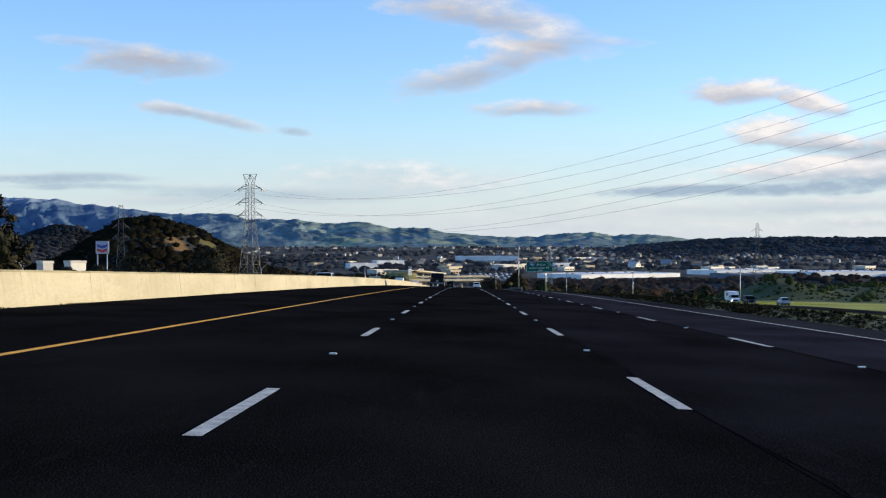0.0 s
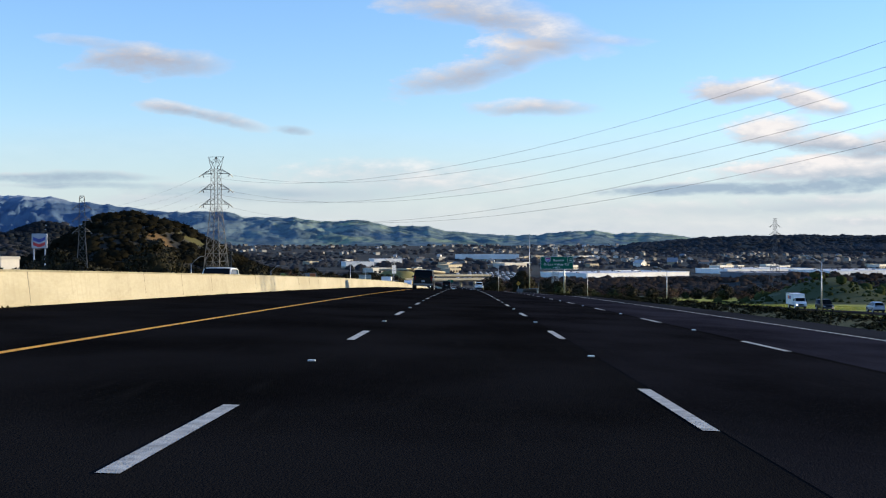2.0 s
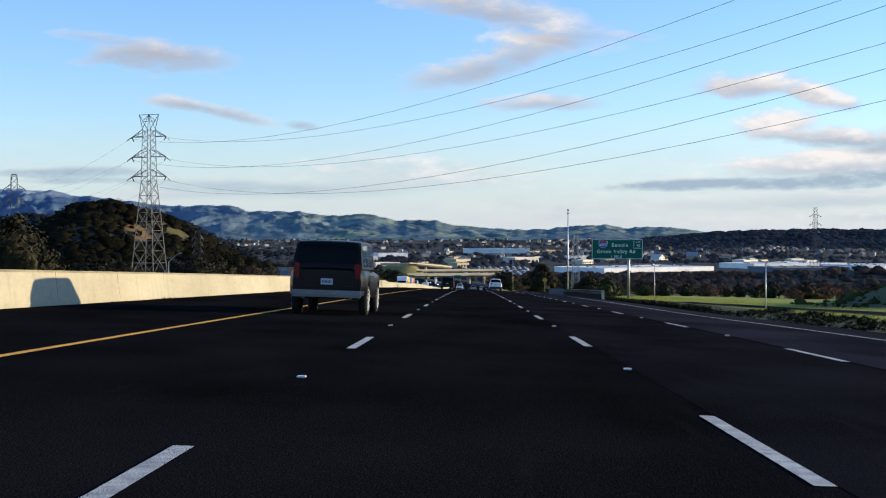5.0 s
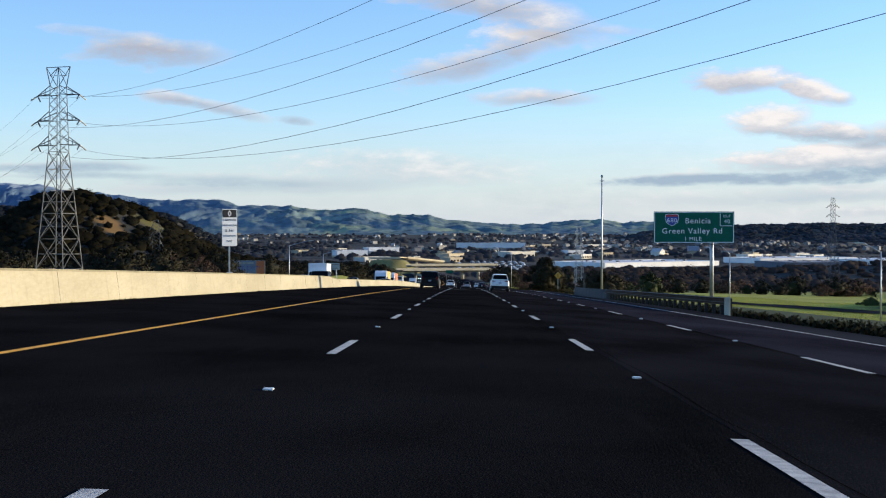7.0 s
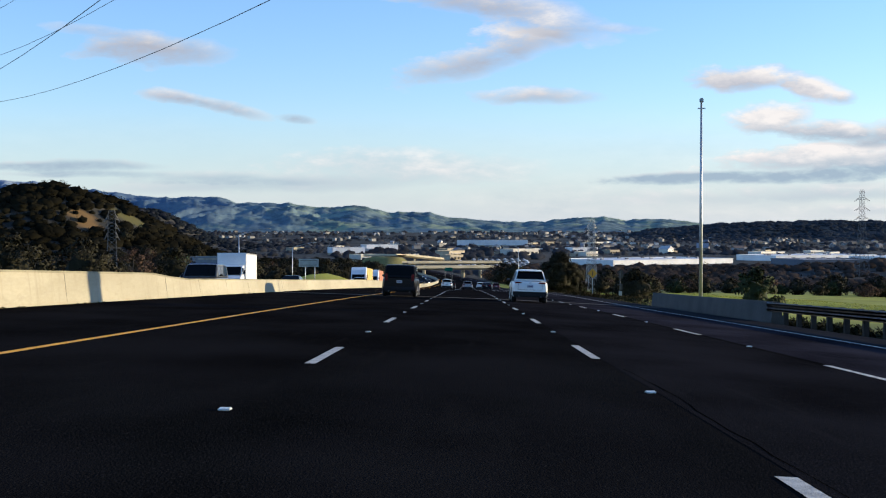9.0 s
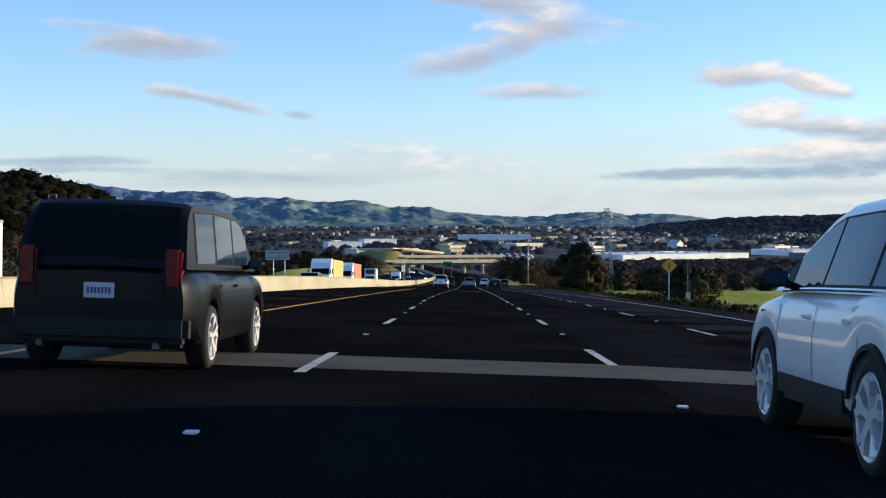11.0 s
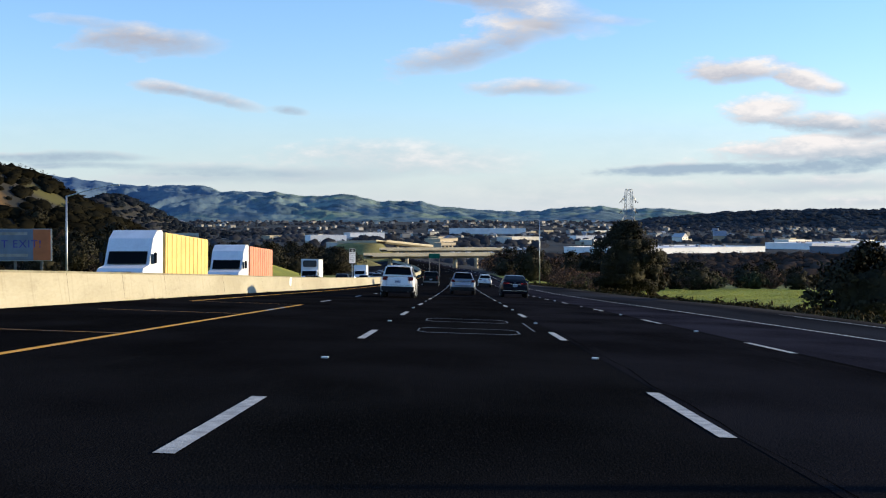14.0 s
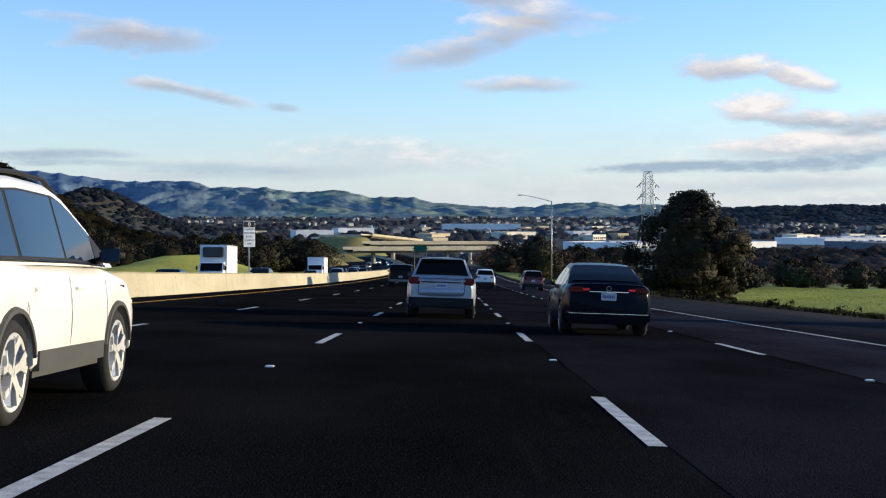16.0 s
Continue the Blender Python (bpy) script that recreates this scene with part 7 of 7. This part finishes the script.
def house(m, w, d, h, wall_m, roof_m, group="valley houses"):
    t = thing("house", "small pale stucco house with a gabled roof", "house", m, group)
    part("wall", box(0, 0, h / 2 - 0.5, w, d, h + 1), wall_m, t)
    rh = w * 0.22
    bm = bmesh.new()
    a = [bm.verts.new(p) for p in ((-w / 2 - .4, -d / 2 - .4, h - .1), (w / 2 + .4, -d / 2 - .4, h - .1), (0, -d / 2 - .4, h + rh), (-w / 2 - .4, d / 2 + .4, h - .1), (w / 2 + .4, d / 2 + .4, h - .1), (0, d / 2 + .4, h + rh))]
    for f in ((0, 1, 2), (5, 4, 3), (0, 2, 5, 3), (2, 1, 4, 5), (1, 0, 3, 4)):
        bm.faces.new([a[i] for i in f])
    part("roof", bm, roof_m, t)
    for q in (-0.28, 0.28):
        for z in ((1.5,) if h < 4.5 else (1.5, 4.3)):
            part("window", box(q * w, -d / 2 - 0.01, z, 1.5, 0.08, 1.3), WINDOW, t)
    for q in (-0.25, 0.25):
        part("window", box(w / 2 + 0.01, q * d, 1.5, 0.08, 1.4, 1.2), WINDOW, t)
    return t


def warehouse(m, w, d, h, wall_m, label, roof_m=None, bays=10, group="valley warehouses", upper=None):
    t = thing("warehouse", label, "warehouse", m, group)
    part("wall", box(0, 0, h * 0.15 - 1.5, w, d, h * 0.3 + 3), wall_m, t)
    part("upper_wall", box(0, 0, h * 0.65, w + 0.3, d + 0.3, h * 0.7), upper or WHITE_PANEL, t)
    bm = grid([[(-w / 2 + .3, y, h + 0.05), (-w / 4, y, h + 0.5), (0, y, h + 0.9), (w / 4, y, h + 0.5), (w / 2 - .3, y, h + 0.05)] for y in (-d / 2 + .3, d / 2 - .3)])
    part("roof", bm, roof_m or ROOF_WHITE, t)
    bm = bmesh.new()
    for sx, sy, lx, ly in ((0, -d / 2, w, 0.3), (0, d / 2, w, 0.3), (-w / 2, 0, 0.3, d), (w / 2, 0, 0.3, d)):
        add_box(bm, sx, sy, h + 0.35, lx + 0.4, ly + 0.4, 0.9)
    part("parapet", bm, upper or WHITE_PANEL, t)
    for q in range(bays):
        part("loading_door", box(-w / 2 + w * (q + 0.5) / bays, -d / 2 - 0.03, 2.2, w / bays * 0.4, 0.1, 3.6), ROOFS[1], t)
    for q in range(bays):
        part("roof_unit", box(-w / 2 + w * (q + 0.7) / bays, d * (0.2 if q % 2 else -0.15), h + 1.1, 2.4, 2.4, 1.3), ROOFS[1], t)
    return t


WHITE_PANEL = mat("white_wall_panel", (0.80, 0.79, 0.76), 0.7, vary=0.08, scale=0.1, fine=2)
BLUE_WALL = mat("blue_grey_panel", (0.09, 0.11, 0.14), 0.7, vary=0.1, scale=0.1, fine=2)
warehouse(on_ground(158, 1440, 34, 5.5), 138, 75, 9.0, BLUE_WALL, "long low warehouse with a white roof")
warehouse(on_ground(305, 1400, 14, 4.0), 70, 60, 8.0, BLUE_WALL, "blue-grey warehouse with a grey roof", ROOFS[1], upper=BLUE_WALL)
warehouse(on_ground(410, 1460, 22, 4.0), 110, 70, 9.0, WALLS[0], "white warehouse with a flat pale roof")
warehouse(on_ground(330, 1560, 25, 4.0), 120, 60, 9.0, WALLS[0], "white warehouse behind the first row")
warehouse(on_ground(520, 1430, 10, 3.0), 80, 60, 8.0, WALLS[1], "cream warehouse in the valley")
warehouse(on_ground(150, 2000, 22, 2.0), 36, 22, 6.0, WALLS[0], "white warehouse in the valley town", bays=6)
warehouse(on_ground(-140, 1800, 20), 38, 24, 8.0, WALLS[1], "cream flat-roofed building in the valley", bays=6)
warehouse(on_ground(-118, 2050, 22), 44, 26, 8.0, WALLS[0], "white flat-roofed building in the valley", bays=6)
warehouse(on_ground(40, 2350, 0), 110, 40, 10.0, WALLS[1], "cream flat-roofed building far in the valley", bays=6)


def shop(m, w, d, h, wall_m, roof_m, group="valley shops"):
    """A low flat-roofed building with a parapet, a canopy and a row of shop windows."""
    t = thing("shop_building", "low pale flat-roofed building in the valley town", "building", m, group)
    part("wall", box(0, 0, h / 2 - 1, w, d, h + 2), wall_m, t)
    part("roof", box(0, 0, h + 0.08, w - 0.8, d - 0.8, 0.16), roof_m, t)
    bm = bmesh.new()
    for sx, sy, lx, ly in ((0, -d / 2, w + 0.3, 0.4), (0, d / 2, w + 0.3, 0.4), (-w / 2, 0, 0.4, d), (w / 2, 0, 0.4, d)):
        add_box(bm, sx, sy, h + 0.3, lx, ly, 0.7)
    part("parapet", bm, wall_m, t)
    part("canopy", box(0, -d / 2 - 1.0, h * 0.6, w * 0.8, 2.0, 0.25), roof_m, t)
    n = max(3, int(w / 6))
    for q in range(n):
        part("window", box(-w / 2 + w * (q + 0.5) / n, -d / 2 - 0.02, h * 0.3, w / n * 0.6, 0.1, h * 0.4), WINDOW, t)
    return t


shops = [shop(on_ground(-96, 1560, 44), 34, 18, 5.5, WALLS[0], ROOF_WHITE), shop(on_ground(-18, 1700, 50), 26, 20, 6.5, WALLS[1], ROOFS[2]), shop(on_ground(60, 1780, 42), 40, 22, 6.0, WALLS[0], ROOFS[2])]
ra = random.Random(41)
for x0, y0, many, sx, sy in ((-70, 1650, 5, 70, 130), (60, 1900, 6, 90, 160), (260, 1820, 9, 150, 120), (430, 1750, 7, 120, 90), (-190, 2100, 4, 90, 150), (150, 2500, 9, 220, 200)):
    for q in range(many):
        x, y = x0 + ra.uniform(-sx, sx), y0 + ra.uniform(-sy, sy)
        if abs(x - bend(y)) < 34:
            continue
        c = copy_thing(ra.choice(shops), on_ground(x, y, ra.uniform(32, 62), -0.3))
        c.scale = [ra.uniform(0.35, 0.8)] * 3
hs = []
for q, (w, d, h) in enumerate(((11, 14, 3.4), (13, 11, 5.8), (9, 16, 3.2), (18, 12, 6.0), (26, 14, 6.5), (12, 12, 5.6))):
    x, y = -60 + 50 * q + (150 if q > 2 else 0), 1760 + 35 * q
    hs.append(house(on_ground(x, y, 20 * q), w, d, h, WALLS[(1, 2, 3, 0, 1, 2)[q]], ROOFS[(0, 1, 0, 2, 1, 0)[q]]))
rh = random.Random(23)
count = 0
while count < 120:
    y = 2150 + 1850 * rh.random() ** 1.0
    x = rh.uniform(-0.24, 0.36) * y
    if abs(x - bend(y)) < 35 or (70 < x < 600 and 1330 < y < 1640) or x < -0.13 * y and y < 2700 or x < 0 and rh.random() < 0.6:
        continue
    c = copy_thing(rh.choice(hs), on_ground(x, y, rh.choice((0, 90, 180, 270)) + rh.uniform(-25, 25)))
    k = rh.uniform(0.40, 0.72)
    c.scale = (k, k, k)
    count += 1
# the rest of the town, too far and too many to count
DOT_WALL = mat("far_stucco", (0.22, 0.21, 0.19), 0.85, vary=0.1, scale=0.02, fine=0.2, island=0.75, coords="World")
DOT_ROOF = mat("far_roofs", (0.085, 0.078, 0.072), 0.85, vary=0.1, scale=0.02, fine=0.2, island=0.55, coords="World")
wv, wf, rv, rf = [], [], [], []
while len(wv) < 8 * 430:
    y = 2000 + 2150 * rh.random() ** 0.9
    x = rh.uniform(-0.18, 0.36) * y
    if noise.noise((x * 0.006, y * 0.004, 4.0)) < 0.0:
        continue
    if abs(x - bend(y)) < 40 or x < -0.12 * y and y < 2700 or x < 0 and rh.random() < 0.6:
        continue
    w, d, h = rh.uniform(5, 13), rh.uniform(5, 10), rh.uniform(3, 6)
    a = rh.uniform(0, 1.4)
    c, s = math.cos(a), math.sin(a)
    z = ground_z(x, y) - 0.5
    ring = [(x + (p * w * c - q * d * s) / 2, y + (p * w * s + q * d * c) / 2) for p, q in ((-1, -1), (1, -1), (1, 1), (-1, 1))]
    b = len(wv)
    wv += [(px, py, z) for px, py in ring] + [(px, py, z + h) for px, py in ring]
    wf += [(b + i, b + (i + 1) % 4, b + 4 + (i + 1) % 4, b + 4 + i) for i in range(4)]
    b = len(rv)
    e0, e1 = [((ring[i][0] + ring[j][0]) / 2, (ring[i][1] + ring[j][1]) / 2, z + h + d * 0.22) for i, j in ((3, 0), (1, 2))]
    rv += [(px, py, z + h - 0.05) for px, py in ring] + [e0, e1]
    rf += [(b, b + 1, b + 5, b + 4), (b + 2, b + 3, b + 4, b + 5), (b + 3, b, b + 4), (b + 1, b + 2, b + 5)]
town = tagged(new("far_town", mesh("far_town", wv, wf, DOT_WALL, False)), "pale walls of a low town across the valley", "buildings", kind="stuff")
ob = new("roofs", mesh("roofs", rv, rf, DOT_ROOF, False))
ob.parent = town
# cars parked close together on a lot beside the interchange, too far to tell apart
cv, cf = [], []
shape = [(-2.2, 0.3), (-2.2, 0.95), (-1.7, 1.0), (-1.2, 1.45), (0.4, 1.45), (1.0, 1.0), (2.2, 0.85), (2.2, 0.3)]
for i in range(190):
    x, y, a = -6 + 6.2 * (i % 11) + rh.uniform(-1, 1), 1325 + 15.0 * (i // 11) + rh.uniform(-2, 2), 0.5 + (math.pi if rh.random() < 0.5 else 0) + rh.uniform(-0.05, 0.05)
    if rh.random() < 0.3:
        continue
    c, q, z, b = math.cos(a), math.sin(a), ground_z(x, y), len(cv)
    for wide in (-0.9, 0.9):
        cv += [(x + wide * c - p * q, y + wide * q + p * c, z + h) for p, h in shape]
    cf += [(b + j, b + (j + 1) % 8, b + 8 + (j + 1) % 8, b + 8 + j) for j in range(8)] + [tuple(b + j for j in range(8))[::-1], tuple(b + 8 + j for j in range(8))]
LOT_PAINT = mat("parked_car_paint", (0.36, 0.37, 0.38), 0.35, vary=0.05, scale=0.02, fine=0.2, island=0.95, coords="World")
tagged(new("parked_cars", mesh("parked_cars", cv, cf, LOT_PAINT, False)), "pale and dark cars parked on a distant lot", "cars", kind="stuff")
# white service buildings by the left barrier
for x, y, w in ((-136, 394, 6), (-127, 398, 3.2), (-119, 402, 5)):
    h = max(3.4, -5.9 - ground_z(x, y))
    t = shop(on_ground(x, y, 42), w, 4.5, h, WALLS[0], ROOFS[2], group="service buildings")
    tagged(t, "white flat-roofed service building behind the median", "building", "service buildings")
